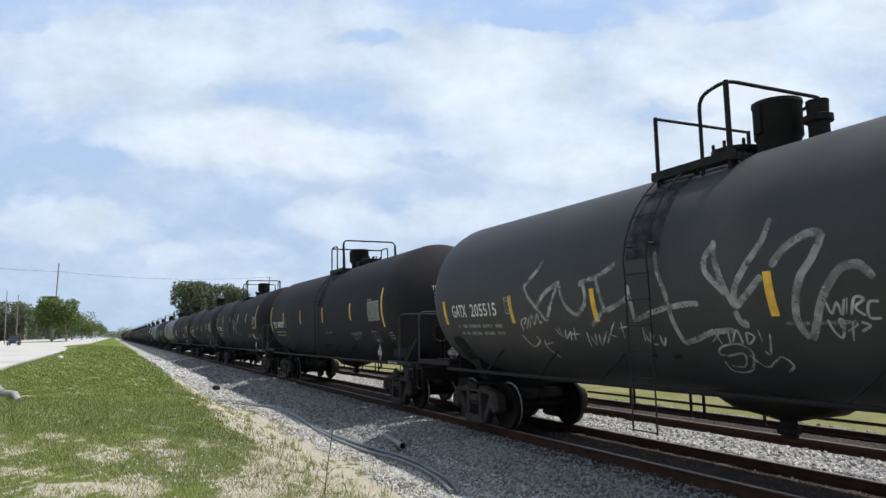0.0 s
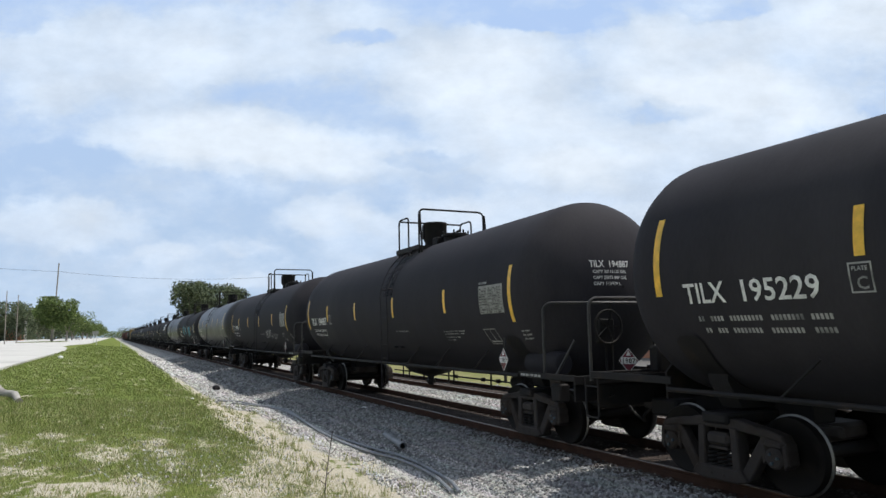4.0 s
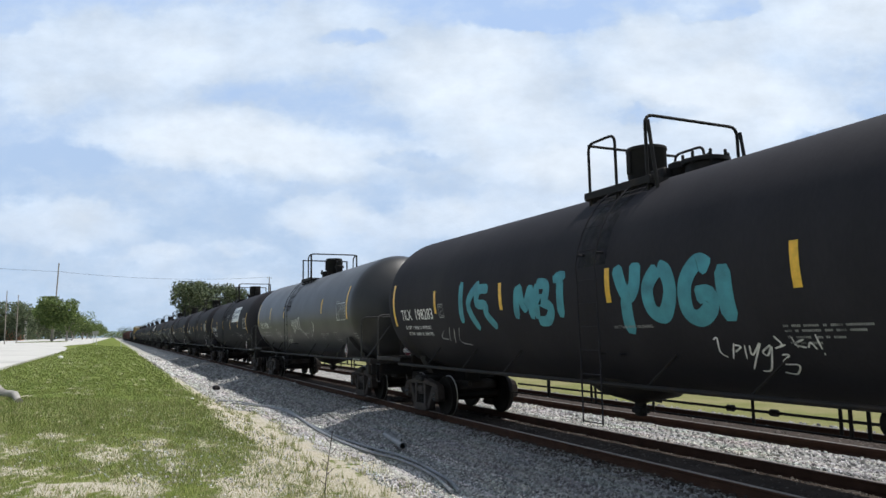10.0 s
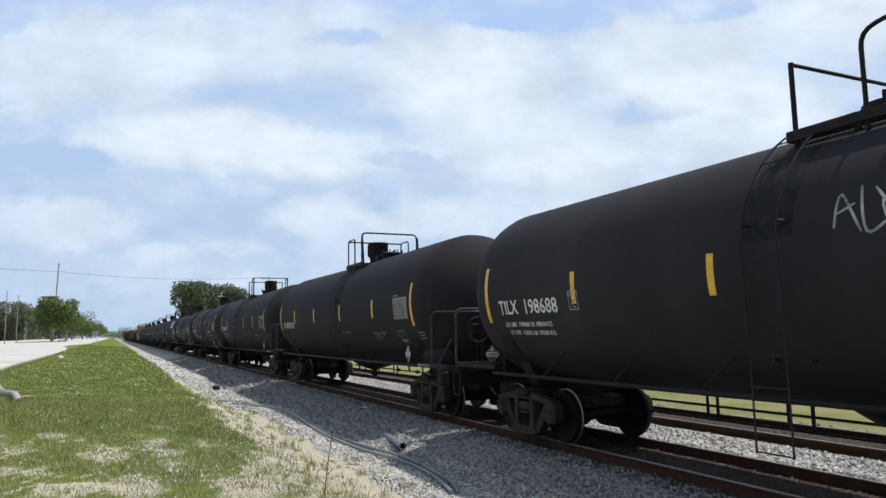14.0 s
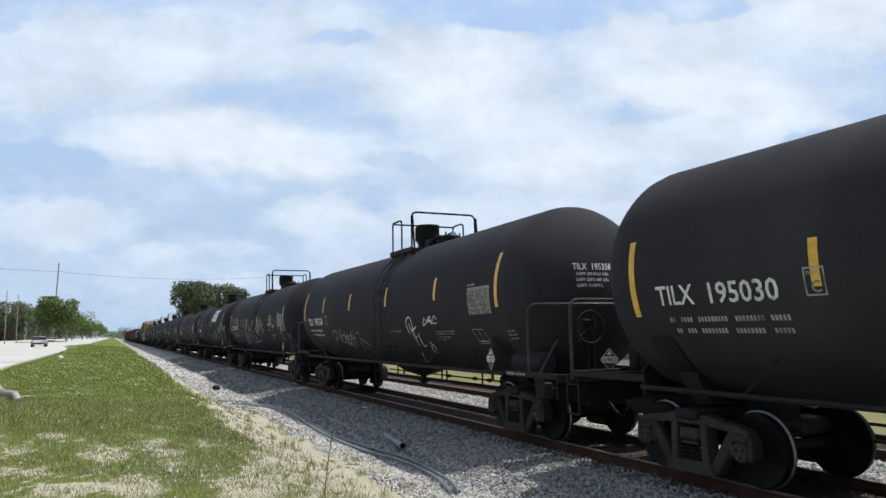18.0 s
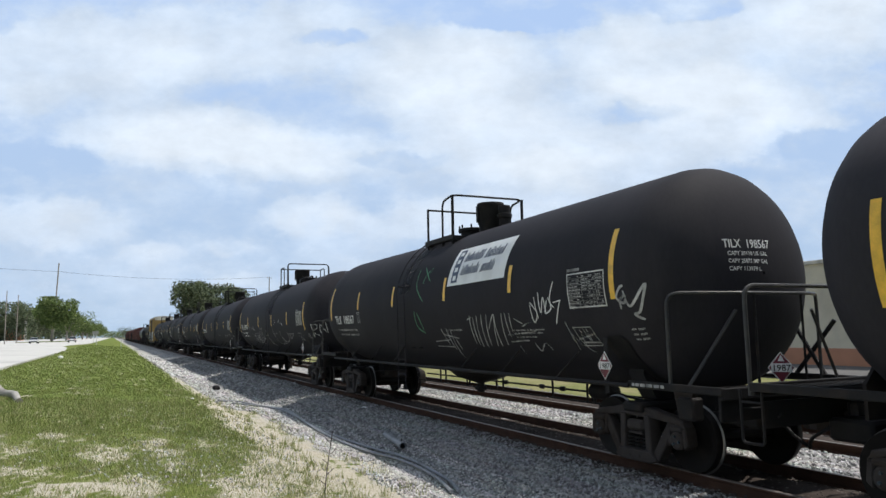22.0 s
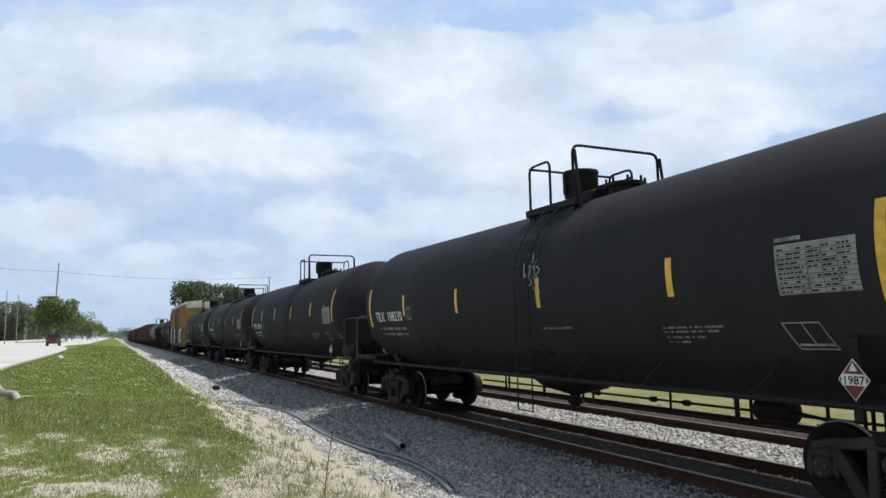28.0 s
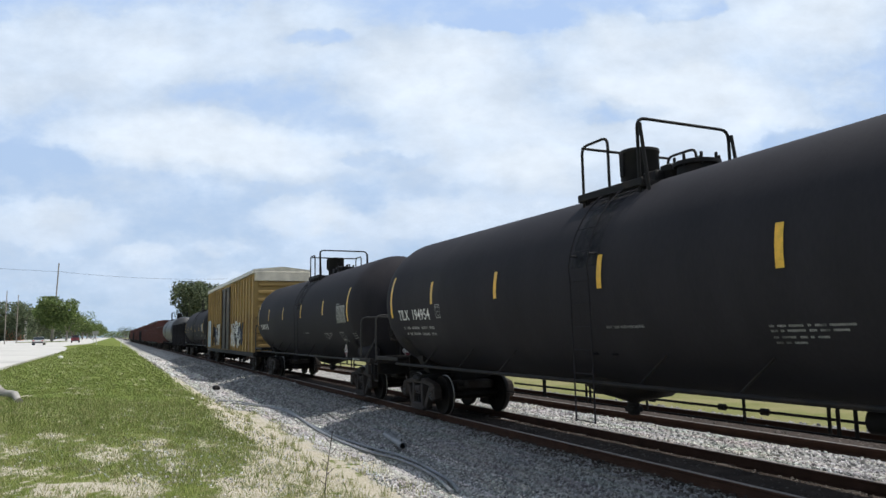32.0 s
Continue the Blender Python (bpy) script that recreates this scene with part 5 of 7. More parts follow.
def tags_on(n, car):
    W = M["chalk"]
    if n == 0:
        scrawl(car, (3.76, 2.71, -0.58, 0.46), "0,66 3,49 28,24 50,0; 0,60 33,82 53,100; 32,27 58,46 100,62; 100,62 72,29 50,0", 0.075, M["mist"], "pale sprayed letter")
        scrawl(car, (2.71, 2.07, -0.49, 0.06), "0,100 2,66 16,29 50,0; 50,0 82,20 100,48 96,89; 78,82 96,89", 0.075, M["mist"], "pale sprayed letter")
        scrawl(car, (2.21, 1.09, -0.65, 0.24), "0,73 29,79 55,87 78,100; 38,82 44,50 47,28 38,20 14,0; 45,23 78,34 97,45 100,63", 0.075, M["mist"], "pale sprayed letter")
        scrawl(car, (1.09, -0.57, -0.93, 0.32), "0,67 1,50 1,23; 3,28 21,35 42,41; 33,100 36,79 43,54 44,25 47,0; 47,0 60,5 80,13 100,15; 42,40 60,43 75,43", 0.075, M["mist"], "pale sprayed letter")
        scrawl(car, (-0.33, -1.24, -0.68, 0.49), "13,88 18,65 27,43 40,18; 14,83 0,71 1,56 20,40 28,33; 40,18 45,37 67,59 89,78 100,100; 40,18 66,33 88,47; 38,15 42,3 49,0 47,5", 0.083, M["mist"], "pale sprayed letter")
        scrawl(car, (-1.26, -2.37, -0.87, 0.26), "0,73 14,87 30,96 45,100 55,96 53,91; 55,93 44,75 31,61 21,39 17,18 23,0; 23,0 31,8 46,35 60,54 73,65 87,67 94,62 100,54", 0.090, M["mist"], "pale sprayed letter")
        scrawl(car, (-1.83, -2.37, -0.65, -0.43), "0,83 5,30 21,80 25,22 37,95; 43,100 34,27; 43,21 57,98 74,90 54,54 69,13; 100,76 81,73 75,7 95,0", 0.029, M["chalk"], "quick pale tag")
        scrawl(car, (-1.79, -2.21, -0.89, -0.65), "0,100 6,45 21,17 40,88 30,99 30,56; 61,87 44,0; 40,45 73,76; 81,86 100,70 75,44", 0.029, M["chalk"], "quick pale tag")
        scrawl(car, (-0.16, -1.04, -1.06, -0.72), "9,100 15,37; 24,95 0,47; 35,94 30,42; 35,47 50,94 51,38; 64,85 59,38 74,66 66,84; 84,93 83,48; 100,79 86,0 79,10", 0.026, M["chalk"], "quick pale tag")
        scrawl(car, (-0.16, -1.11, -1.37, -0.93), "17,58 0,66 11,91 40,100 53,69 31,4 3,0 0,39; 10,58 39,68 29,23 6,20; 46,68 61,22 91,59 100,31 87,7", 0.030, M["mist"], "quick pale tag")
        scrawl(car, (4.07, 3.39, -0.74, -0.42), "0,0 3,57 33,74 12,38; 20,12 50,85; 37,18 61,90 62,36 88,100; 91,94 89,47 100,53", 0.029, M["chalk"], "quick pale tag")
        scrawl(car, (4.19, 3.34, -1.29, -0.81), "0,100 20,49 56,73 51,95; 74,78 70,41 91,0; 73,60 100,69", 0.029, M["chalk"], "quick pale tag")
        scrawl(car, (3.08, 2.46, -0.91, -0.68), "0,92 14,34; 16,100 21,25; 45,83 30,8 64,66 50,0; 85,97 69,0; 64,50 100,50", 0.029, M["chalk"], "quick pale tag")
        scrawl(car, (2.34, 1.24, -1.03, -0.6), "6,63 0,0; 11,45 15,10 23,54; 32,54 25,6 51,66; 41,19 74,100; 57,53 66,45; 87,99 81,37; 78,77 100,84", 0.029, M["chalk"], "quick pale tag")
        scrawl(car, (1.04, 0.61, -0.97, -0.69), "15,100 0,24; 15,60 20,24 43,71; 53,59 24,12 50,6; 77,59 76,0 100,48", 0.029, M["chalk"], "quick pale tag")
    elif n == 2:
        scrawl(car, (0.12, -0.28, -0.53, 0.31), "21,100 17,64 0,0; 29,88 66,46 95,23; 100,71 53,35", 0.031, M["white"], "white sprayed letter")
        scrawl(car, (-0.47, -0.82, -0.46, 0.09), "22,100 53,39; 100,76 53,39 0,0", 0.031, M["white"], "white sprayed letter")
        scrawl(car, (-0.36, -0.92, -0.63, -0.26), "4,53 0,15; 100,100 81,61 73,0", 0.029, M["white"], "white sprayed letter")
        scrawl(car, (3.81, 2.04, -1.57, -0.14), "5,100 0,41 2,23 16,0; 4,93 17,73 45,98 56,74 80,100; 44,91 36,58 33,36 44,31 27,5; 78,92 69,58 81,49 100,30 74,11; 51,49 65,51 49,33 43,9", 0.025, M["mist"], "jagged crown sprayed in thin lines")
        scrawl(car, (2.48, 2.13, -0.81, -0.53), "23,100 0,23; 37,67 42,23 100,55 57,0", 0.025, M["mist"], "quick pale tag")
        part("notice", patch(Shape(), -5.50, -5.86, -0.98, -0.68, 0.006, 0.08), M["faded"], car, "white notice with red lettering", smooth=1.0)
        part("notice_band", patch(Shape(), -5.46, -5.78, -0.745, -0.715, 0.010), M["red"], car, smooth=1.0)
    elif n == 4:
        tag(car, "BOMS", -2.5, -3.9, -0.95, -0.50, M["white"], 0.04, 41)
    elif n == 5:
        tag(car, "MU", -1.5, -2.7, -0.9, -0.4, M["dim"], 0.03, 51)
    elif n == 6:
        scrawl(car, (3.43, 2.56, -0.68, 0.3), "12,100 0,14; 100,93 44,54 75,0", 0.188, M["teal"], "thick teal sprayed letter")
        scrawl(car, (2.68, 2.07, -0.64, 0.1), "77,100 16,99 0,65 55,58 55,34 100,0", 0.188, M["teal"], "thick teal sprayed letter")
        scrawl(car, (1.26, 0.69, -0.5, 0.11), "20,95 0,2; 30,100 54,33 100,92; 100,95 89,0", 0.188, M["teal"], "thick teal sprayed letter")
        scrawl(car, (0.61, 0.15, -0.54, 0.09), "21,100 0,6; 21,100 84,94 68,61 33,56 100,35 67,2 3,0", 0.180, M["teal"], "thick teal sprayed letter")
        scrawl(car, (0.03, -0.31, -0.49, 0.18), "0,92 100,100; 62,94 39,0", 0.188, M["teal"], "thick teal sprayed letter")
        scrawl(car, (-1.55, -1.95, -0.79, 0.2), "0,99 43,57 90,69 100,100; 43,57 18,0", 0.225, M["teal"], "thick teal sprayed letter")
        scrawl(car, (-2.17, -2.57, -0.53, 0.09), "52,100 0,62 3,12 54,0 100,44 91,87 52,100", 0.225, M["teal"], "thick teal sprayed letter")
        scrawl(car, (-2.81, -3.25, -0.6, 0.09), "100,88 58,100 9,66 0,15 37,0 86,18 92,42 42,42", 0.225, M["teal"], "thick teal sprayed letter")
        scrawl(car, (-3.44, -3.46, -0.65, 0.03), "100,100 0,0", 0.240, M["teal"], "thick teal sprayed letter")
        scrawl(car, (-3.03, -3.83, -1.37, -0.87), "0,95 9,100 1,59 10,43; 36,86 18,38; 35,81 46,76 30,60; 54,81 44,40; 63,81 58,51 83,86 42,5; 99,82 80,62 85,52 100,77 74,8 56,0", 0.024, M["white"], "quick pale tag")
        scrawl(car, (-3.77, -4.03, -1.4, -0.85), "58,100 79,80 35,71 96,80; 49,54 84,54 27,30 100,27 56,0 0,4", 0.024, M["white"], "quick pale tag")
        scrawl(car, (-4.13, -4.44, -1.09, -0.83), "0,93 10,35; 48,77 3,52 44,36; 50,36 68,61 80,28; 100,100 99,29; 100,10 99,0", 0.024, M["white"], "quick pale tag")
        scrawl(car, (4.76, 3.47, -1.05, -0.63), "20,81 0,41 23,30; 46,100 26,19; 62,90 42,9; 83,98 65,20 100,0", 0.026, M["chalk"], "quick pale tag")
    elif n == 7:
        scrawl(car, (0.29, 0.0, -0.67, -0.11), "0,95 20,61 72,64 100,100; 51,56 61,22 81,0", 0.041, M["white"], "white sprayed letter")
        scrawl(car, (-0.04, -0.23, -0.55, -0.17), "79,100 0,55 3,0 85,11 100,76 68,89", 0.041, M["white"], "white sprayed letter")
        scrawl(car, (-0.34, -0.53, -0.49, -0.1), "4,92 0,1; 100,100 30,47 77,0", 0.041, M["white"], "white sprayed letter")
        scrawl(car, (-0.65, -0.8, -0.54, -0.09), "0,100 24,48 93,65 100,97; 31,48 5,0", 0.041, M["white"], "white sprayed letter")
        scrawl(car, (-0.85, -1.05, -0.49, -0.04), "93,100 14,62 0,15 54,0 100,50 93,100", 0.041, M["white"], "white sprayed letter")
        scrawl(car, (-1.0, -1.75, -0.91, -0.47), "2,100 0,76 15,99 12,71; 19,85 32,84 17,61 31,65; 32,55 44,78 45,55 52,73; 57,64 49,45 60,40 63,64; 67,54 67,30 82,53; 74,25 87,49 86,25 94,0 100,43 95,48", 0.029, M["chalk"], "quick pale tag")
        scrawl(car, (2.18, 0.98, -1.18, -0.75), "19,86 8,100 0,56 5,0; 21,93 17,1; 26,57 24,1 43,50; 46,50 31,10 45,11 53,50; 62,57 52,12 76,57; 82,71 100,91 95,58 78,43 91,29 72,0", 0.026, M["white"], "quick pale tag")
        scrawl(car, (3.51, 2.71, -0.87, -0.48), "35,100 5,94 0,52 31,60; 35,76 19,9 60,67 53,9; 79,66 100,50 56,0 95,17", 0.029, M["chalk"], "quick pale tag")
        scrawl(car, (-2.16, -2.63, -1.12, -0.46), "24,85 0,63 10,45 39,51; 79,100 87,67 96,56; 90,89 51,14 82,8; 100,78 39,39 45,0", 0.050, M["mist"], "smeared pale scrawl")
        scrawl(car, (-2.82, -3.08, -0.65, -0.27), "44,100 65,78 67,43; 0,27 0,0 53,44 100,68", 0.036, M["white"], "quick pale tag")
    elif n == 8:
        product_sign(car, -2.22, 0.49)
        scrawl(car, (-0.02, -0.81, 0.07, 0.68), "0,33 6,91 36,22; 3,57 26,71; 32,100 43,22 69,35; 50,94 84,34; 83,57 89,89; 100,68 62,68 82,0", 0.029, M["chalk"], "quick pale tag")
        scribble(car, -3.3, -4.5, -0.85, -0.55, 82, M["dim"], 0.02, 8)
    elif n == 11:
        scrawl(car, (-2.57, -2.94, -1.09, -0.34), "11,42 0,71 19,90 67,100 100,91 94,70 66,53; 50,82 56,42 64,0", 0.031, M["white"], "white sprayed letter")
        scrawl(car, (-2.77, -3.16, -0.87, -0.58), "0,61 100,100; 35,74 21,0 56,15", 0.031, M["white"], "white sprayed letter")
        scrawl(car, (-3.01, -3.22, -1.13, -0.76), "54,100 3,7; 19,83 64,100; 0,0 100,11", 0.031, M["white"], "white sprayed letter")
        scrawl(car, (-3.61, -4.41, -0.57, -0.36), "20,100 0,18 0,0 19,24 49,52 73,23 97,20; 21,75 35,47 52,93 41,29; 42,79 61,99 65,57 51,52 63,9; 71,48 89,100 100,59", 0.026, M["white"], "quick pale tag")
        scrawl(car, (-3.39, -3.66, -1.32, -0.97), "57,100 50,67 0,38 2,0 54,10 94,68 38,60; 94,68 100,55", 0.044, M["chalk"], "quick pale tag")
        scrawl(car, (4.26, 2.09, -1.37, -0.61), "34,100 15,91 10,71 20,60 0,43; 19,49 37,95 38,65 54,99 40,44; 58,80 42,50 53,39 67,70 58,80; 73,94 59,23; 88,84 65,55 78,30; 85,75 66,34 80,40; 73,24 91,75 100,70 86,51 77,0", 0.029, M["chalk"], "quick pale tag")
        scrawl(car, (2.36, 0.87, -1.46, -0.57), "27,100 0,31; 44,99 13,27; 14,62 39,66; 53,81 72,85 41,14; 65,62 82,55 100,35; 69,51 76,16 94,0", 0.029, M["chalk"], "quick pale tag")
        scrawl(car, (-2.0, -2.59, -1.82, -1.31), "100,100 58,58 0,0", 0.039, M["chalk"], "quick pale tag")
    elif n == 12:
        scrawl(car, (6.65, 4.4, -0.18, 0.33), "0,30 9,100 21,4 36,78 42,1 59,91 66,3 76,66 81,0 100,59", 0.034, M["chalk"], "quick pale tag")
        scrawl(car, (3.75, 2.54, -1.3, 0.24), "16,95 14,62 1,33 0,8 44,1; 59,37 44,1; 61,100 61,64; 100,88 98,56 87,19 94,5 42,0", 0.026, M["white"], "long white scrawled line")
        scrawl(car, (2.58, 1.69, -1.29, -0.02), "54,99 42,65 0,33; 36,57 47,33 67,12 36,0 16,11 35,47; 85,100 100,68 90,38 40,3", 0.026, M["white"], "long white scrawled line")
        scrawl(car, (2.01, 0.92, -1.21, 0.17), "65,100 70,63 57,4; 64,52 81,65 97,62 100,32 96,2 0,0", 0.026, M["white"], "long white scrawled line")
        scrawl(car, (0.86, 0.38, -1.27, -0.01), "28,74 33,36 0,0; 63,100 61,79 56,53; 100,81 93,48 79,18 44,11 15,18", 0.026, M["white"], "long white scrawled line")
        scrawl(car, (0.37, -0.4, -1.3, 0.02), "100,100 61,97 43,89 41,66; 40,95 41,66 49,37 34,3; 30,0 4,11 0,29; 99,46 66,42 47,31 42,12", 0.026, M["white"], "long white scrawled line")
        scrawl(car, (-0.11, -1.47, -1.13, 0.2), "8,48 26,51 50,50 57,40; 49,78 46,50; 55,62 60,52 74,56 76,74 74,100; 59,63 65,41 100,57; 57,40 71,38 67,20 61,9 33,0 0,3", 0.026, M["white"], "long white scrawled line")
        scrawl(car, (-1.55, -2.25, -0.5, 0.18), "0,76 0,29 17,0 41,21 63,41; 30,100 32,32 23,52; 34,62 73,74 100,84; 61,72 73,35 81,0", 0.026, M["white"], "long white scrawled line")
        scrawl(car, (-2.29, -2.83, -0.64, 0.01), "1,100 5,49 21,0; 59,87 37,74 0,44; 21,0 54,21 93,32; 42,68 100,59", 0.026, M["white"], "long white scrawled line")
        scrawl(car, (-3.83, -5.42, -0.69, 0.17), "4,90 6,15; 34,83 29,14; 0,45 45,54; 61,100 66,45 65,0; 74,68 87,74; 64,37 100,46", 0.026, M["white"], "long white scrawled line")
        scrawl(car, (-5.56, -6.88, -0.64, 0.02), "4,95 0,32; 15,17 43,63 58,0 76,32 85,4 100,31; 41,100 46,53", 0.026, M["white"], "long white scrawled line")
    elif n == 13:
        product_sign(car, -1.62, 0.70)
        scrawl(car, (-2.42, -4.14, -1.08, -0.38), "9,99 0,10; 17,94 7,5; 26,97 13,0; 38,100 24,0; 50,99 34,6; 46,55 67,97 48,2; 67,94 58,2; 84,99 72,7; 91,99 88,29; 100,98 96,46; 1,87 14,94", 0.026, M["chalk"], "quick pale tag")
        scrawl(car, (-3.82, -5.04, -1.25, -0.5), "2,58 46,61 85,68; 0,38 56,43; 35,100 55,86; 52,79 79,91; 20,26 19,0; 65,35 70,12 92,36 100,13", 0.027, M["mist"], "quick pale tag")
        scrawl(car, (-0.43, -1.76, -1.45, -0.63), "49,100 54,43; 67,100 65,33; 82,95 67,0; 5,61 63,66; 0,46 67,43; 88,79 87,34; 50,83 100,70", 0.026, M["chalk"], "quick pale tag")
        scrawl(car, (-4.88, -5.82, -0.63, 0.06), "0,50 2,6 19,29 1,57; 17,69 19,15; 32,80 32,28 46,66 48,27; 58,59 45,27 67,39 62,65; 81,100 67,58 76,38; 97,55 86,32 70,0; 75,51 100,55", 0.024, M["white"], "quick pale tag")
        scrawl(car, (-7.17, -7.71, -0.64, -0.13), "31,100 16,94 0,68 26,52 34,72 14,63 10,35; 29,86 42,44 65,56 100,100 75,28 55,19 80,0", 0.039, M["chalk"], "quick pale tag")
        scrawl(car, (-5.78, -6.42, -1.17, -0.61), "0,100 6,54 7,8; 10,62 29,18; 49,79 45,18 66,0; 26,45 100,62; 74,82 77,37; 26,27 76,19", 0.025, M["mist"], "quick pale tag")
        scrawl(car, (0.15, -0.66, 0.02, 0.85), "0,99 9,44 61,0; 35,100 100,53; 51,49 64,74 81,85; 92,93 88,76", 0.029, M["green"], "thin green sprayed scrawl")
        scrawl(car, (0.19, -0.16, -0.72, -0.19), "0,100 10,28 100,0; 39,93 76,53 97,14", 0.034, M["green"], "thin green sprayed scrawl")
    elif n == 14:
        scrawl(car, (3.81, 3.01, -0.5, -0.28), "0,66 18,18 37,82; 36,27 59,100 55,13; 66,77 66,0 85,20; 91,94 80,9 100,17", 0.037, M["mist"], "quick pale tag")
        scrawl(car, (3.78, 2.95, -0.87, -0.55), "4,100 4,17; 0,17 46,81; 34,58 33,0 63,65; 53,17 68,72 68,17 83,72; 100,63 82,48 80,17 98,32", 0.037, M["mist"], "quick pale tag")
        scrawl(car, (3.78, 2.78, -1.13, -0.89), "0,87 8,11 31,87 26,0; 35,51 55,100 46,2; 63,88 61,17 81,66 80,100; 84,89 100,78 77,6 94,20", 0.037, M["mist"], "quick pale tag")
        scrawl(car, (2.54, 1.75, -1.32, -0.55), "2,89 0,38; 15,94 7,17; 29,97 23,32; 30,82 28,18; 49,82 39,25 48,0; 53,76 81,81 82,52 56,12 38,3; 78,90 86,87 100,100", 0.021, M["chalk"], "quick pale tag")
        scrawl(car, (2.68, 1.7, -1.22, -0.87), "4,86 25,79; 0,56 23,72; 12,100 10,49; 21,100 17,57; 80,80 100,87; 75,45 97,60; 86,87 75,0; 93,87 86,17", 0.023, M["chalk"], "quick pale tag")
        scrawl(car, (1.52, 0.97, -0.52, -0.31), "0,20 24,100 31,17 51,96 47,15; 76,74 55,59 65,13; 80,82 75,3; 93,71 99,18; 97,36 100,0", 0.037, M["mist"], "quick pale tag")
        scrawl(car, (1.55, 0.96, -0.75, -0.49), "0,100 3,3; 18,67 18,2 38,58 36,2; 52,57 58,9 71,48; 87,62 87,0; 79,55 100,61", 0.037, M["mist"], "quick pale tag")
        scrawl(car, (1.61, 0.85, -0.98, -0.78), "0,34 20,100 16,0; 12,34 29,57; 34,78 27,1; 40,57 45,13 58,78; 58,78 60,3 76,78; 79,78 100,67 76,14 90,4", 0.037, M["mist"], "quick pale tag")
        sh = Shape()
        stroke(sh, [(0.25, -0.5), (0.22, -0.83), (-0.04, -0.7), (0.25, -0.5)], 0.025)
        stroke(sh, smooth_path([(0.10, -0.78), (0.14, -0.95), (-0.02, -1.0)], 4), 0.02)
        stroke(sh, [(0.08, -0.9), (-0.15, -1.05), (0.05, -1.05), (-0.25, -1.2), (0.05, -1.2), (-0.4, -1.35)], 0.022)
        part("sprayed_arrow", sh, W, car, "small sprayed arrow", smooth=1.0)
        sh = Shape()
        stroke(sh, smooth_path([(-1.33, -0.41), (-1.37, -0.73), (-1.55, -1.08), (-1.91, -1.21), (-2.26, -1.24), (-2.63, -1.05), (-2.74, -0.89), (-2.70, -0.54)], 6), 0.024)
        stroke(sh, smooth_path([(-2.71, -0.95), (-2.97, -0.95), (-2.85, -1.13), (-2.71, -1.20), (-2.60, -1.09)], 6), 0.025, 0.008)
        stroke(sh, smooth_path([(-2.91, -1.04), (-3.14, -1.11), (-3.42, -1.09), (-3.9, -0.95), (-4.1, -0.6)], 6), 0.022, 0.007)
        part("sprayed_tag", sh, W, car, "long curling sprayed line", smooth=1.0)
        sh = Shape()
        for s in (-2.80, -2.98):
            stroke(sh, [(s, -0.06), (s - 0.02, -0.25)], 0.03)
        stroke(sh, smooth_path([(-3.37, -0.17), (-3.45, -0.31), (-3.52, -0.20)], 4), 0.024)
        stroke(sh, [(-1.84, -0.26), (-1.98, -0.2)], 0.03)
        stroke(sh, [(-2.08, -0.08), (-2.12, -0.2)], 0.04)
        stroke(sh, [(-1.94, -0.05), (-1.95, -0.12)], 0.025)
        part("sprayed_marks", sh, M["white"], car, "short sprayed marks", smooth=1.0, kind="stuff")
        tag(car, "RN", -7.7, -8.35, -1.1, -0.45, M["white"], 0.026, 149)
    elif n == 16:
        scrawl(car, (-0.85, -1.45, -0.07, 0.65), "1,79 12,42 24,59 18,95; 31,75 39,36; 40,80 46,41; 40,100 56,56; 60,77 68,38; 70,81 56,56; 73,64 92,51 75,43 92,33; 64,39 78,17 87,4 100,0; 27,16 61,24; 46,38 70,5", 0.022, W, "quick pale tag")


# cars whose amber strips sit higher on the shell
RAISED = {2: 0.26, 5: 0.27, 7: 0.28, 11: 0.30, 13: 0.28, 17: 0.24, 18: 0.22, 19: 0.22}
for _n in range(0, 20):
    _mark, _num, _kind, _label = CARS[_n]
    _car = take(_kind)
    if _n in RAISED:
        _lift = Matrix.Translation((0, 0, ZC)) @ Matrix.Rotation(RAISED[_n] / R, 4, "Y") @ Matrix.Translation((0, 0, -ZC))
        for _o in _car.children:
            if _o.name.startswith("reflector_strip"):
                _o.matrix_basis = _lift
    if _n == 7:
        # one strip is painted over on this car
        bpy.data.objects.remove([_o for _o in _car.children if _o.name.startswith("reflector_strip")][3])
    TRAIN.append((tagged(_car, _label, "tank car", "cars of the train"), PITCH * _n + 7.2 + {7: 0.15}.get(_n, 0.0)))
LAST = take("plain")
for _n, (_car, _p) in enumerate(TRAIN):
    if CARS[_n][1]:
        car_marks(_car, CARS[_n][0], CARS[_n][1], CAPACITY)
    else:
        dashes(_car, 6.55, -0.49, 0.24, (0.35, 0.22, 0.3, 0.3, 0.35), M["white"])
    tags_on(_n, _car)


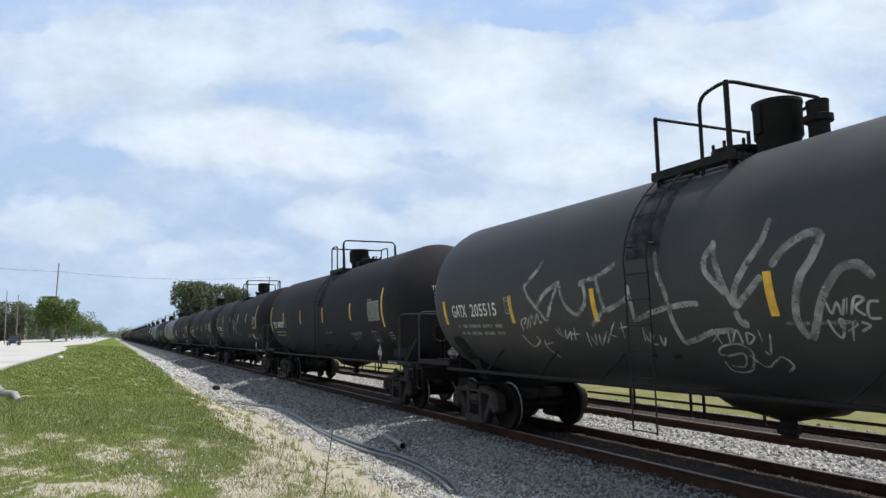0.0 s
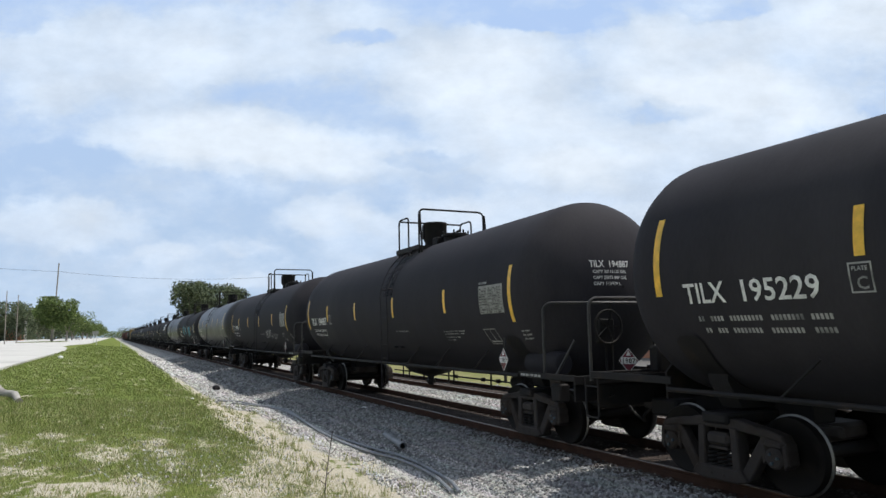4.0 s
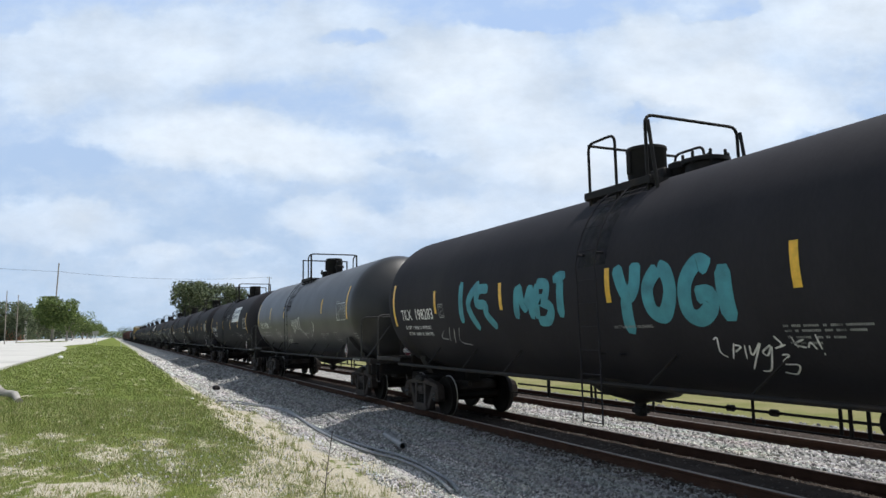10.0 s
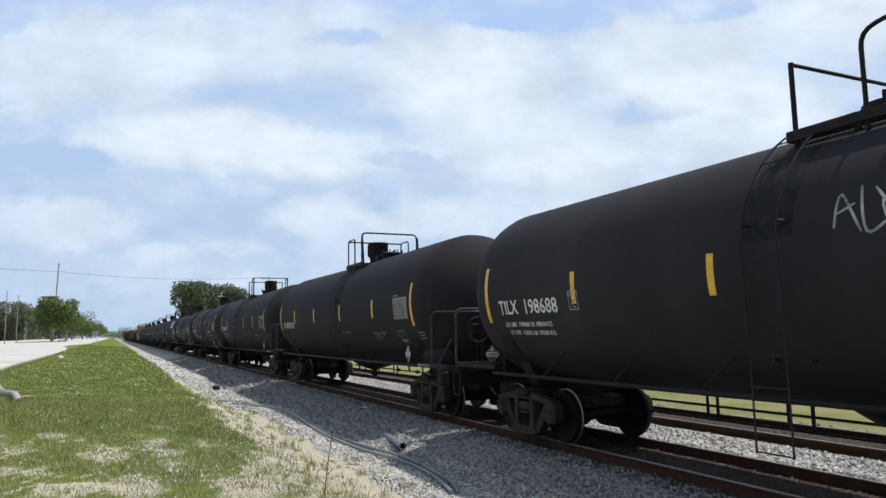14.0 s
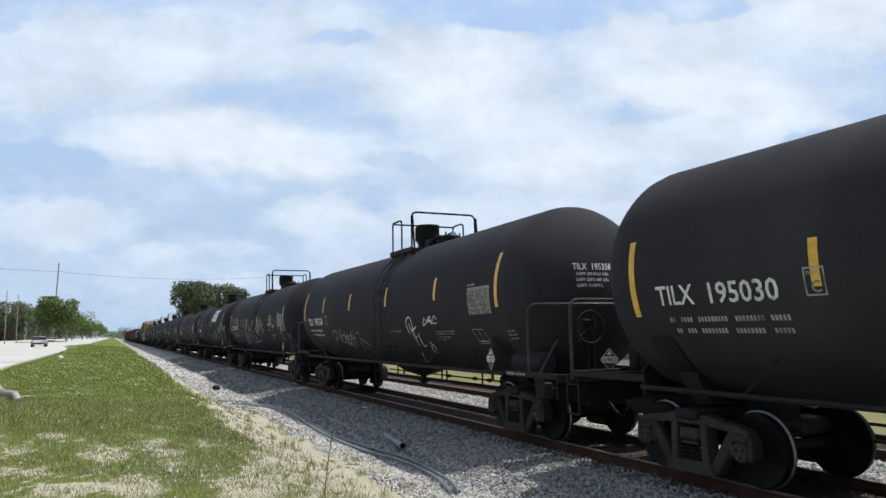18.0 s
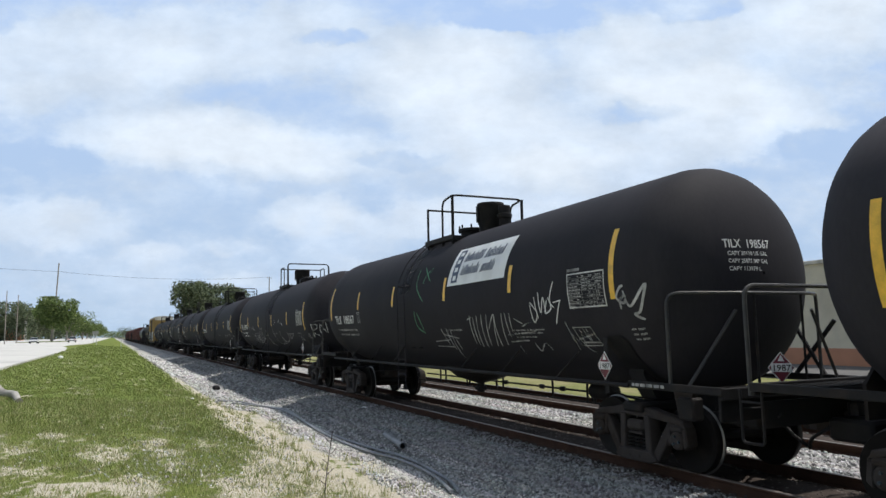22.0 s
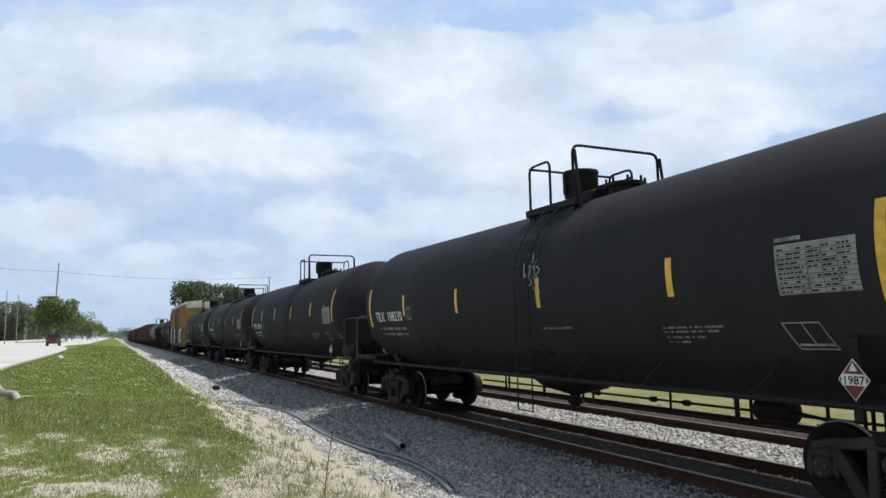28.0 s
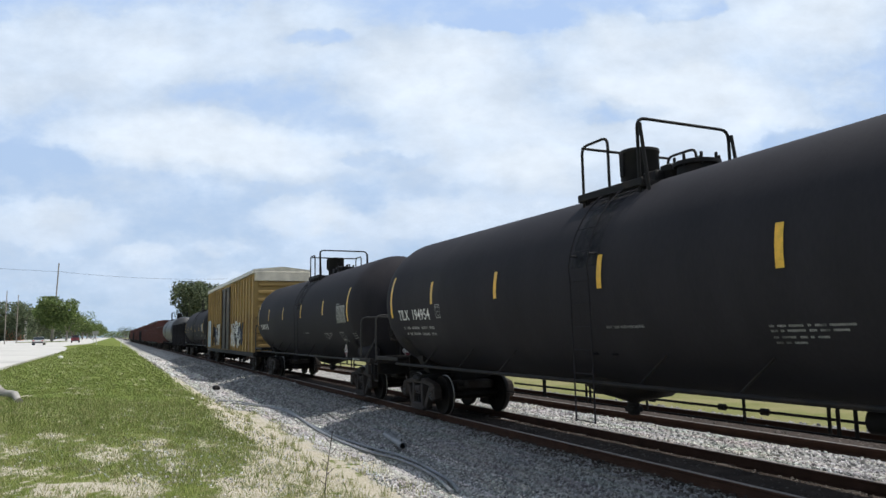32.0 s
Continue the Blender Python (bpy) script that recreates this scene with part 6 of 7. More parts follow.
def build_boxcar(wall, roof, length, height, label, sliding=True):
    """A boxcar: ribbed sides, corrugated end, sliding door, roof and trucks."""
    car = empty("boxcar")
    h, z0 = length / 2 - 0.45, 1.05
    part("body", Shape().box((0, 0, (z0 + height - 0.35) / 2), (2.86, 2 * h, height - 0.35 - z0), 0.02), wall, car, smooth=0)
    rib = Shape().box((0, 0, 0), (0.09, 0.10, height - 0.45 - z0), 0.015).mesh("side_rib")
    k = int(2 * h / 0.92)
    for i in range(k + 1):
        y = -h + 0.05 + (2 * h - 0.1) * i / k
        if sliding and abs(y) < 1.7:
            continue
        for x in (-1.47, 1.47):
            part("side_rib", rib, wall, car, m=Matrix.Translation((x, y, (z0 + height - 0.4) / 2)))
    band = Shape().box((0, 0, 0), (2.5, 0.14, 0.20), 0.05).mesh("end_rib")
    for g in (-1, 1):
        for i in range(9):
            part("end_rib", band, wall, car, m=Matrix.Translation((0, g * (h + 0.05), z0 + 0.35 + (height - 1.3 - z0) * i / 8)))
    s = Shape().prism([(-1.56, height - 0.38), (-1.50, height - 0.16), (0, height), (1.50, height - 0.16), (1.56, height - 0.38)], -h - 0.12, h + 0.12, lambda u, v, w: (u, w, v))
    part("roof", s, roof, car, "pale metal roof", smooth=0)
    if sliding:
        for g in (-1, 1):
            part("end_fascia", Shape().box((0, g * (h + 0.06), height - 0.52), (2.9, 0.16, 0.50), 0.02), roof, car, "pale panel over the end")
    part("side_sill", Shape().box((0, 0, z0 - 0.10), (2.95, 2 * h + 0.1, 0.22), 0.02), M["iron"], car)
    if sliding:
        for x in (-1.53, 1.53):
            for y in (-0.82, 0.82):
                d = part("sliding_door", Shape().box((x, y, (z0 + height - 0.5) / 2), (0.09, 1.56, height - 0.6 - z0), 0.02), M["door"], car, "dark sliding door")
                part("lock_rod", Shape().tube([(x * 1.045, y + 0.4, z0 + 0.1), (x * 1.045, y + 0.4, height - 0.7)], 0.03, 6), M["iron"], d)
    for g in (-1, 1):
        for x in (-1.2, 1.2):
            for i in range(5):
                part("grab_iron", Shape().tube([(x - 0.2, g * (h + 0.16), z0 + 0.2 + 0.4 * i), (x + 0.2, g * (h + 0.16), z0 + 0.2 + 0.4 * i)], 0.015, 5), M["iron"], car)
        truck(car, g * (h - 2.0))
        part("coupler", COUPLERS[g], M["truck"], car, m=Matrix.Translation((0, g * (length / 2 - 9.05), 0)))
    return tagged(car, label, "boxcar", "cars of the train")


def build_gondola(mat, length, height, label):
    """An open car with ribbed sides."""
    car = empty("gondola_car")
    h = length / 2 - 0.5
    s = Shape()
    for x in (-1.45, 1.45):
        s.box((x, 0, (1.0 + height) / 2), (0.06, 2 * h, height - 1.0))
    for g in (-1, 1):
        s.box((0, g * h, (1.0 + height) / 2), (2.9, 0.06, height - 1.0))
    s.box((0, 0, 1.05), (2.9, 2 * h, 0.12))
    part("body", s, mat, car, smooth=0)
    rib = Shape().box((0, 0, 0), (0.10, 0.12, height - 1.05), 0.02).mesh("side_rib")
    for i in range(13):
        for x in (-1.53, 1.53):
            part("side_rib", rib, mat, car, m=Matrix.Translation((x, -h + 0.1 + (2 * h - 0.2) * i / 12, (1.0 + height) / 2)))
    part("top_rail", Shape().box((-1.49, 0, height), (0.14, 2 * h, 0.10), 0.01).box((1.49, 0, height), (0.14, 2 * h, 0.10), 0.01), mat, car)
    for g in (-1, 1):
        truck(car, g * (h - 1.9))
        part("coupler", COUPLERS[g], M["truck"], car, m=Matrix.Translation((0, g * (length / 2 - 9.05), 0)))
    return tagged(car, label, "gondola", "cars of the train")


_y = PITCH * 19 + 7.2 + PITCH / 2


def couple(car, length):
    """Adds a car to the end of the train."""
    global _y
    TRAIN.append((car, _y + length / 2))
    _y += length


BOX = build_boxcar(M["boxcar"], M["roof"], 19.9, 5.55, "weathered yellow boxcar with ribbed sides and pale roof")
for _i, _yy in enumerate((-3.0, -4.0, -5.0, -5.8, 3.4, 5.6, -4.4, 4.4)):
    _sh = Shape()
    _rnd = random.Random(200 + _i)
    for _j in range(9):
        _a = Vector((-1.535, _yy + _rnd.uniform(-0.7, 0.7), 1.25 + _rnd.uniform(0, 0.9)))
        _sh.tube([_a, _a + Vector((0, _rnd.uniform(-0.3, 0.3), 0.3)), _a + Vector((0, _rnd.uniform(-0.5, 0.5), 0.65))], 0.035, 4)
    part("sprayed_tag", _sh, (M["white"], M["iron"], M["sign"], M["blue"])[_i % 4], BOX, "loose sprayed tag", kind="stuff")
part("paint_patch", Shape().box((-1.49, 8.4, 2.1), (0.02, 1.6, 1.9)), paint("pale blue patch", (0.35, 0.46, 0.55), 0.6, scale=3), BOX, "pale blue painted patch", smooth=0)
couple(BOX, 19.9)
couple(tagged(LAST, "plain black railway tank car behind the boxcar", "tank car", "cars of the train"), PITCH)
REDGON = build_gondola(M["redcar"], 16.5, 3.4, "faded red open gondola car with ribbed sides")
GON = build_gondola(M["black"], 16.5, 3.3, "dark open gondola car with ribbed sides")
couple(GON, 16.5)
HOP = build_tank_car(M["silver"], True)
couple(tagged(HOP, "dull silver-grey railway tank car", "tank car", "cars of the train"), PITCH)
couple(REDGON, 16.5)
RED = build_boxcar(M["redcar"], M["redcar"], 16.8, 4.7, "oxide red boxcar with ribbed sides", sliding=False)
couple(RED, 16.8)
for _i in range(12):
    couple(copy_thing((RED, REDGON, RED, GON)[_i % 4], Matrix()), 16.7)


# ---- beside the track ----
M["pipe"] = paint("grey plastic conduit", (0.20, 0.21, 0.225), 0.5, scale=5, bump=0.05)


def island_material(name, a, b, rough=0.9, mid=None):
    """A colour for each loose piece of one mesh, between a and b."""
    mat = bpy.data.materials.new(name)
    mat.use_nodes = True
    nt = mat.node_tree
    n, link = nt.nodes, nt.links.new
    geo, ramp, tex, mul = n.new("ShaderNodeNewGeometry"), n.new("ShaderNodeValToRGB"), n.new("ShaderNodeTexNoise"), n.new("ShaderNodeMix")
    link(geo.outputs["Random Per Island"], ramp.inputs[0])
    ramp.color_ramp.elements[0].color, ramp.color_ramp.elements[1].color = (*a, 1), (*b, 1)
    if mid:
        e = ramp.color_ramp.elements.new(0.5)
        e.color = (*mid, 1)
    tex.inputs["Scale"].default_value = 40
    mul.data_type, mul.blend_type = "RGBA", "MULTIPLY"
    mul.inputs["Factor"].default_value = 0.35
    link(ramp.outputs[0], mul.inputs["A"])
    link(tex.outputs["Color"], mul.inputs["B"])
    link(mul.outputs["Result"], n["Principled BSDF"].inputs["Base Color"])
    n["Principled BSDF"].inputs["Roughness"].default_value = rough
    return mat


M["stone"] = island_material("crushed grey stone", (0.15, 0.148, 0.147), (0.50, 0.495, 0.485), mid=(0.300, 0.298, 0.292))
M["limestone"] = island_material("pale limestone", (0.22, 0.215, 0.205), (0.90, 0.885, 0.855), mid=(0.60, 0.585, 0.555))
M["blade"] = island_material("grass blades", (0.205, 0.272, 0.062), (0.37, 0.415, 0.145), mid=(0.272, 0.338, 0.090))
M["leaf"] = island_material("oak leaves", (0.075, 0.118, 0.034), (0.25, 0.315, 0.105), mid=(0.15, 0.212, 0.060))
M["darkleaf"] = island_material("dark pine leaves", (0.07, 0.095, 0.054), (0.22, 0.255, 0.14), mid=(0.13, 0.165, 0.088))
BED = [(4.6, -0.50), (6.05, -0.21), (6.5, -0.165), (9.6, -0.165), (10.1, -0.22), (10.5, -0.165), (13.3, -0.165), (13.9, -0.21), (14.9, -0.6)]


def bed_z(x):
    z = ground_z(x)
    if BED[0][0] < x < BED[-1][0]:
        z = max(z, float(np.interp(x, [p[0] for p in BED], [p[1] for p in BED])))
    return z


def stones(name, label, mat, strips, seed):
    """Loose angular stones strewn over strips of (x0, x1, y0, y1, number, size)."""
    rng = np.random.default_rng(seed)
    g = (1 + 5 ** 0.5) / 2
    ico = np.array([(-1, g, 0), (1, g, 0), (-1, -g, 0), (1, -g, 0), (0, -1, g), (0, 1, g), (0, -1, -g), (0, 1, -g), (g, 0, -1), (g, 0, 1), (-g, 0, -1), (-g, 0, 1)]) / 1.9
    tri = [(0, 11, 5), (0, 5, 1), (0, 1, 7), (0, 7, 10), (0, 10, 11), (1, 5, 9), (5, 11, 4), (11, 10, 2), (10, 7, 6), (7, 1, 8), (3, 9, 4), (3, 4, 2), (3, 2, 6), (3, 6, 8), (3, 8, 9), (4, 9, 5), (2, 4, 11), (6, 2, 10), (8, 6, 7), (9, 8, 1)]
    verts, faces = [], []
    for x0, x1, y0, y1, count, size in strips:
        for _ in range(count):
            x, y = rng.uniform(x0, x1), y0 + (y1 - y0) * rng.uniform() ** 1.5
            q = rng.normal(size=(3, 3))
            q, _r = np.linalg.qr(q)
            r = size * rng.uniform(0.55, 1.35)
            pts = (ico * rng.uniform(0.7, 1.25, (12, 1)) * np.array([1, 0.8, 0.62])) @ q * r
            k = len(verts)
            verts.extend((pts + (x, y, bed_z(x) + r * 0.25)).tolist())
            faces.extend([(a + k, b + k, c + k) for a, b, c in tri])
    me = bpy.data.meshes.new(name)
    me.from_pydata(verts, [], faces)
    me.materials.append(mat)
    return tagged(new(name, me), label, "gravel", kind="stuff")


stones("ballast_stones", "loose angular grey ballast stones beside the rails", M["stone"], [(5.1, 7.15, 4, 16, 13000, 0.027), (4.8, 7.15, 14, 34, 9000, 0.040), (4.7, 7.1, 30, 75, 5000, 0.08), (12.4, 14.4, 4, 25, 900, 0.05)], 3)
# stones toned like the bed below, with the train's shade in their colour
M["fouled_shaded_stone"] = island_material("oil-stained, shade-darkened stone", (0.045, 0.037, 0.032), (0.20, 0.175, 0.155), mid=(0.092, 0.078, 0.068))
stones("track_stones", "dark oil-stained stones between the rails, train shade in their colour", M["fouled_shaded_stone"], [(6.72, 7.26, 4, 40, 2600, 0.032), (7.45, 8.68, 4, 24, 3800, 0.032), (11.2, 12.5, 4, 24, 2600, 0.036)], 5)
stones("limestone_gravel", "pale limestone gravel along the foot of the bed", M["limestone"], [(9.55, 10.9, 4, 32, 8500, 0.034), (3.75, 5.6, 7, 18, 6200, 0.024), (3.9, 5.2, 14, 24, 2200, 0.034), (3.1, 5.0, 22, 50, 3600, 0.045), (2.9, 4.8, 40, 90, 2500, 0.10), (0.2, 3.3, 7, 20, 2600, 0.017), (-1.2, 3.0, 8, 15, 1600, 0.012)], 4)


def build_grass(bands, mat, label):
    """Short blades in tufts, thinner where sand shows."""
    rng = np.random.default_rng(8)
    verts, faces = [], []
    for y0, y1, tufts, tall, wide in bands:
        for _ in range(tufts):
            y = rng.uniform(y0, y1)
            x = rng.uniform(-0.16 * y - 0.6, 3.3)
            b = bare(x, y)
            if x > float(np.interp(y, (8, 12, 16, 24, 40), (3.1, 2.7, 2.25, 2.5, 2.85))) + 0.5 * noise.noise((y * 0.5, 3.1, 0)) + 0.35 * noise.noise((y * 2.2, 1.7, 0)) - 0.3 * rng.uniform() and not (y < 30 and rng.uniform() < 0.10) or x < -4.3 or rng.uniform() < b * 0.80 - 0.12:
                continue
            z = ground_z(x) - 0.02
            for _k in range(7):
                a, lean = rng.uniform(0, 6.28), rng.uniform(0.1, 0.7)
                h = tall * rng.uniform(0.45, 1.5)
                px, py = x + rng.normal() * 0.06, y + rng.normal() * 0.06
                dx, dy = math.cos(a), math.sin(a)
                k = len(verts)
                verts += [(px - dy * wide, py + dx * wide, z), (px + dy * wide, py - dx * wide, z), (px + dx * h * lean * 0.5, py + dy * h * lean * 0.5, z + h * 0.65), (px + dx * h * lean, py + dy * h * lean, z + h)]
                faces += [(k, k + 1, k + 2), (k + 2, k + 1, k + 3)]
    me = bpy.data.meshes.new("grass")
    me.from_pydata(verts, [], faces)
    me.materials.append(mat)
    return tagged(new("grass", me), label, "grass", kind="stuff")


M["dry"] = island_material("dry grass blades", (0.22, 0.29, 0.072), (0.58, 0.535, 0.30), mid=(0.335, 0.378, 0.120))
build_grass(((6.5, 14, 9500, 0.065, 0.0042), (14, 20, 3600, 0.085, 0.007)), M["dry"], "short patchy grass with dry pale blades")
build_grass(((13, 28, 8000, 0.075, 0.009), (28, 60, 6800, 0.085, 0.020), (60, 140, 4800, 0.11, 0.05)), M["blade"], "short sunlit green grass beside the road")


def build_tufts():
    """Thin upright weeds scattered over the sandy strip."""
    rng = np.random.default_rng(21)
    verts, faces = [], []
    for _ in range(330):
        y = 7.5 + 18 * rng.uniform() ** 1.3
        x = rng.uniform(1.5, 4.2)
        z, n = bed_z(x) - 0.02, int(rng.integers(6, 18))
        big = rng.uniform(0.07, 0.20)
        for _k in range(n):
            a, lean, h = rng.uniform(0, 6.28), rng.uniform(0.05, 0.45), big * rng.uniform(0.5, 1.3)
            px, py, wide = x + rng.normal() * 0.05, y + rng.normal() * 0.05, 0.0032 + 0.0003 * y
            dx, dy = math.cos(a), math.sin(a)
            k = len(verts)
            verts += [(px - dy * wide, py + dx * wide, z), (px + dy * wide, py - dx * wide, z), (px + dx * h * lean * 0.5, py + dy * h * lean * 0.5, z + h * 0.65), (px + dx * h * lean, py + dy * h * lean, z + h)]
            faces += [(k, k + 1, k + 2), (k + 2, k + 1, k + 3)]
    me = bpy.data.meshes.new("weeds")
    me.from_pydata(verts, [], faces)
    me.materials.append(M["dry"])
    return tagged(new("weeds", me), "sparse yellow-green weeds in the sandy strip", "weeds", kind="stuff")


build_tufts()


def cable(points, r, label):
    pts = smooth_path([(x, y, bed_z(x) + r + 0.03) for x, y in points], 5)
    return tagged(part("conduit", Shape().tube(pts, r, 8), M["pipe"], None, label), category="conduit", group="conduits by the track")


cable([(3.2, 24.2), (3.9, 24.9), (4.6, 23.6), (4.86, 22.2), (4.84, 20.1), (4.63, 17.3), (4.59, 15.1), (4.70, 13.5), (4.88, 12.6), (4.92, 11.65), (4.83, 10.64), (4.60, 9.6)], 0.030, "long grey plastic conduit lying in the gravel")
cable([(3.6, 24.0), (4.7, 23.4), (5.0, 22.0), (4.80, 19.6), (4.72, 17.9), (4.72, 16.1), (4.85, 14.3), (5.02, 13.0), (5.05, 12.0), (5.00, 11.2), (4.91, 10.3), (4.70, 9.55)], 0.030, "grey plastic conduit beside another on the gravel")
_s = Shape().lathe([(0.058, -1.05), (0.067, -1.05), (0.067, 1.05), (0.058, 1.05)], 16, Matrix.Translation((5.42, 14.1, bed_z(5.42) + 0.07)) @ Matrix.Rotation(radians(-101), 4, "Z") @ Matrix.Rotation(radians(88), 4, "Y"), caps=False)
tagged(part("pipe_offcut", _s, M["pipe"], None, "short open grey pipe lying on the ballast"), category="pipe")


def build_log():
    s = Shape()
    a, b = Vector((-3.1, 23.2, ground_z(-3.1) + 0.12)), Vector((-1.82, 18.75, ground_z(-1.82) + 0.07))
    rings = 12
    for i in range(rings + 1):
        c = a + (b - a) * i / rings + Vector((0.05 * math.sin(i * 0.9), 0, 0.03 * math.cos(i * 1.4)))
        r = 0.15 - 0.085 * i / rings
        s.v += [tuple(c + Vector((math.cos(q), 0.25 * math.cos(q), math.sin(q))) * r * (1 + 0.14 * noise.noise((i * 0.7, 3 * math.cos(q), 3 * math.sin(q))))) for q in [2 * math.pi * k / 12 for k in range(12)]]
    for i in range(rings):
        s.f += [(i * 12 + k, i * 12 + (k + 1) % 12, (i + 1) * 12 + (k + 1) % 12, (i + 1) * 12 + k) for k in range(12)]
    s.f += [tuple(range(11, -1, -1)), tuple(rings * 12 + k for k in range(12))]
    bleached = paint("bleached driftwood", (0.36, 0.335, 0.30), 0.9, scale=5, stain=(0.22, 0.20, 0.18), stain_at=0.5, bump=0.5, stretch=(1, 0.2, 1))
    return tagged(part("log", s, bleached, None, "bleached grey weathered log lying in the grass"), category="log")


build_log()


def lump(name, x, y, r, mat, label, category, seed):
    rnd = random.Random(seed)
    s = Shape()
    g = 10
    for i in range(6):
        f = -math.pi / 2 + math.pi * (i + 0.5) / 6
        s.v += [(r * math.cos(f) * math.cos(q) * rnd.uniform(0.8, 1.15) + x, r * math.cos(f) * math.sin(q) * rnd.uniform(0.8, 1.15) + y, r * 0.75 * math.sin(f) + bed_z(x) + r * 0.55) for q in [2 * math.pi * k / g for k in range(g)]]
    for i in range(5):
        s.f += [(i * g + k, i * g + (k + 1) % g, (i + 1) * g + (k + 1) % g, (i + 1) * g + k) for k in range(g)]
    s.f += [tuple(range(g - 1, -1, -1)), tuple(5 * g + k for k in range(g))]
    return tagged(part(name, s, mat, None, label), category=category)


lump("rock", 4.07, 31.6, 0.17, M["iron"], "dark rock on the pale gravel", "rock", 1)
lump("litter_cup", -3.14, 54.0, 0.16, M["sign"], "scrap of white litter in the grass", "litter", 2)
lump("litter_scrap", 2.25, 22.85, 0.05, M["sign"], "small white scrap at the grass edge", "litter", 3)
lump("pebble", 6.55, 19.3, 0.06, M["sign"], "white stone on the dark ballast", "stone", 4)


def build_stalk():
    s = Shape().tube([(2.40, 8.6, 0.0), (2.44, 8.62, 0.35), (2.52, 8.66, 0.78)], 0.006, 5)
    for i in range(5):
        z = 0.15 + 0.12 * i
        s.tube([(2.42 + 0.02 * i, 8.62, z), (2.42 + 0.02 * i + (0.08 if i % 2 else -0.08), 8.62, z + 0.07)], 0.004, 4)
    return tagged(part("weed_stalk", s, M["tie"], None, "thin dry weed stalk in the sand"), category="weed")


build_stalk()

# ---- trees, poles, wires ----
def build_tree(name, x, y, height, crown, seed, leaf, label, low=0.25, leaves=1700):
    rnd = random.Random(seed)
    base = ground_z(x)
    tree = empty(name, Matrix.Translation((x, y, base)))
    s = Shape()
    r = height * 0.028
    fork = height * low
    path = [(0, 0, -0.2), (0.1 * r, 0, fork * 0.5), (0.2 * r, 0.1, fork)]
    for i, (a, b) in enumerate(zip(path, path[1:])):
        s.tube([a, b], r * (1.15 - 0.2 * i), 9)
    tips = []
    for i in range(7):
        q = 2 * math.pi * i / 7 + rnd.uniform(-0.3, 0.3)
        out, up = crown * rnd.uniform(0.35, 0.75), fork + (height - fork) * rnd.uniform(0.35, 0.85)
        mid = (out * 0.45 * math.cos(q), out * 0.45 * math.sin(q), fork + (up - fork) * 0.55)
        end = (out * math.cos(q), out * math.sin(q), up)
        s.tube([path[-1], mid], r * 0.5, 6)
        s.tube([mid, end], r * 0.28, 5)
        tips += [end, mid]
    part("trunk", s, M["wood"], tree)
    verts, faces = [], []
    clumps = [(Vector(t) + Vector((rnd.uniform(-1, 1), rnd.uniform(-1, 1), rnd.uniform(-0.3, 1))) * crown * 0.18, crown * rnd.uniform(0.24, 0.42)) for t in tips for _ in range(2)]
    if low < 0.06:
        clumps += [(Vector((rnd.gauss(0, 0.5) * crown, rnd.gauss(0, 0.3) * crown, height * rnd.uniform(0.08, 0.6))), crown * rnd.uniform(0.25, 0.4)) for _ in range(24)]
    clumps += [(Vector((rnd.gauss(0, 0.35) * crown, rnd.gauss(0, 0.35) * crown, height * rnd.uniform(0.62, 0.92))), crown * rnd.uniform(0.22, 0.38)) for _ in range(10)]
    size = crown * 0.042
    for _ in range(int(leaves * 1.7)):
        c, cr = rnd.choice(clumps)
        d = Vector((rnd.gauss(0, 1), rnd.gauss(0, 1), rnd.gauss(0, 0.8))).normalized() * cr * rnd.uniform(0.55, 1.05)
        p = c + d
        p.z = max(fork * 0.75, min(height * 1.02, p.z))
        u = Vector((rnd.gauss(0, 1), rnd.gauss(0, 1), rnd.gauss(0, 1))).normalized()
        w = u.cross(Vector((rnd.gauss(0, 1), rnd.gauss(0, 1), rnd.gauss(0, 1)))).normalized()
        k = len(verts)
        a, b = u * size * rnd.uniform(0.6, 1.4), w * size * rnd.uniform(0.4, 0.9)
        verts += [tuple(p - a), tuple(p + b), tuple(p + a), tuple(p - b)]
        faces.append((k, k + 1, k + 2, k + 3))
    me = bpy.data.meshes.new("crown")
    me.from_pydata(verts, [], faces)
    part("crown", me, leaf, tree, kind="stuff")
    return tagged(tree, label, "tree", "trees by the road")


build_tree("oak_tree", -18.0, 262, 14.3, 8.0, 1, M["leaf"], "broad green oak on a grass island by the road", 0.30, 6000)
for _i, (_x, _yy, _h, _c) in enumerate(((-19, 360, 13, 8), (-20, 430, 13, 8.5), (-18, 520, 13, 9), (-19, 640, 14, 10), (-20, 800, 15, 12), (-20, 1000, 17, 14), (-22, 1300, 18, 18), (-26, 500, 14, 9))):
    build_tree("oak_tree", _x, _yy, _h, _c, 10 + _i, M["leaf"], "green oak in a row along the road", 0.25, 2400)
for _i, (_x, _yy, _h, _c) in enumerate(((-60, 560, 26, 14), (-76, 570, 27, 16), (-50, 600, 24, 14), (-42, 640, 22, 14), (-92, 560, 27, 17), (-66, 640, 28, 16))):
    build_tree("pine_tree", _x, _yy, _h, _c, 30 + _i, M["darkleaf"], "dark dense tree behind the roadside buildings", 0.05, 3600)
build_tree("oak_tree", 21.5, 226, 18.9, 7.0, 51, M["darkleaf"], "large dark tree behind the far track", 0.10, 6500)
build_tree("oak_tree", 32.5, 222, 18.0, 7.0, 52, M["darkleaf"], "large dark tree with an uneven crown", 0.10, 6500)
build_tree("oak_tree", 27.0, 240, 21.0, 7.5, 53, M["darkleaf"], "tall dark tree rising over the train", 0.10, 6000)
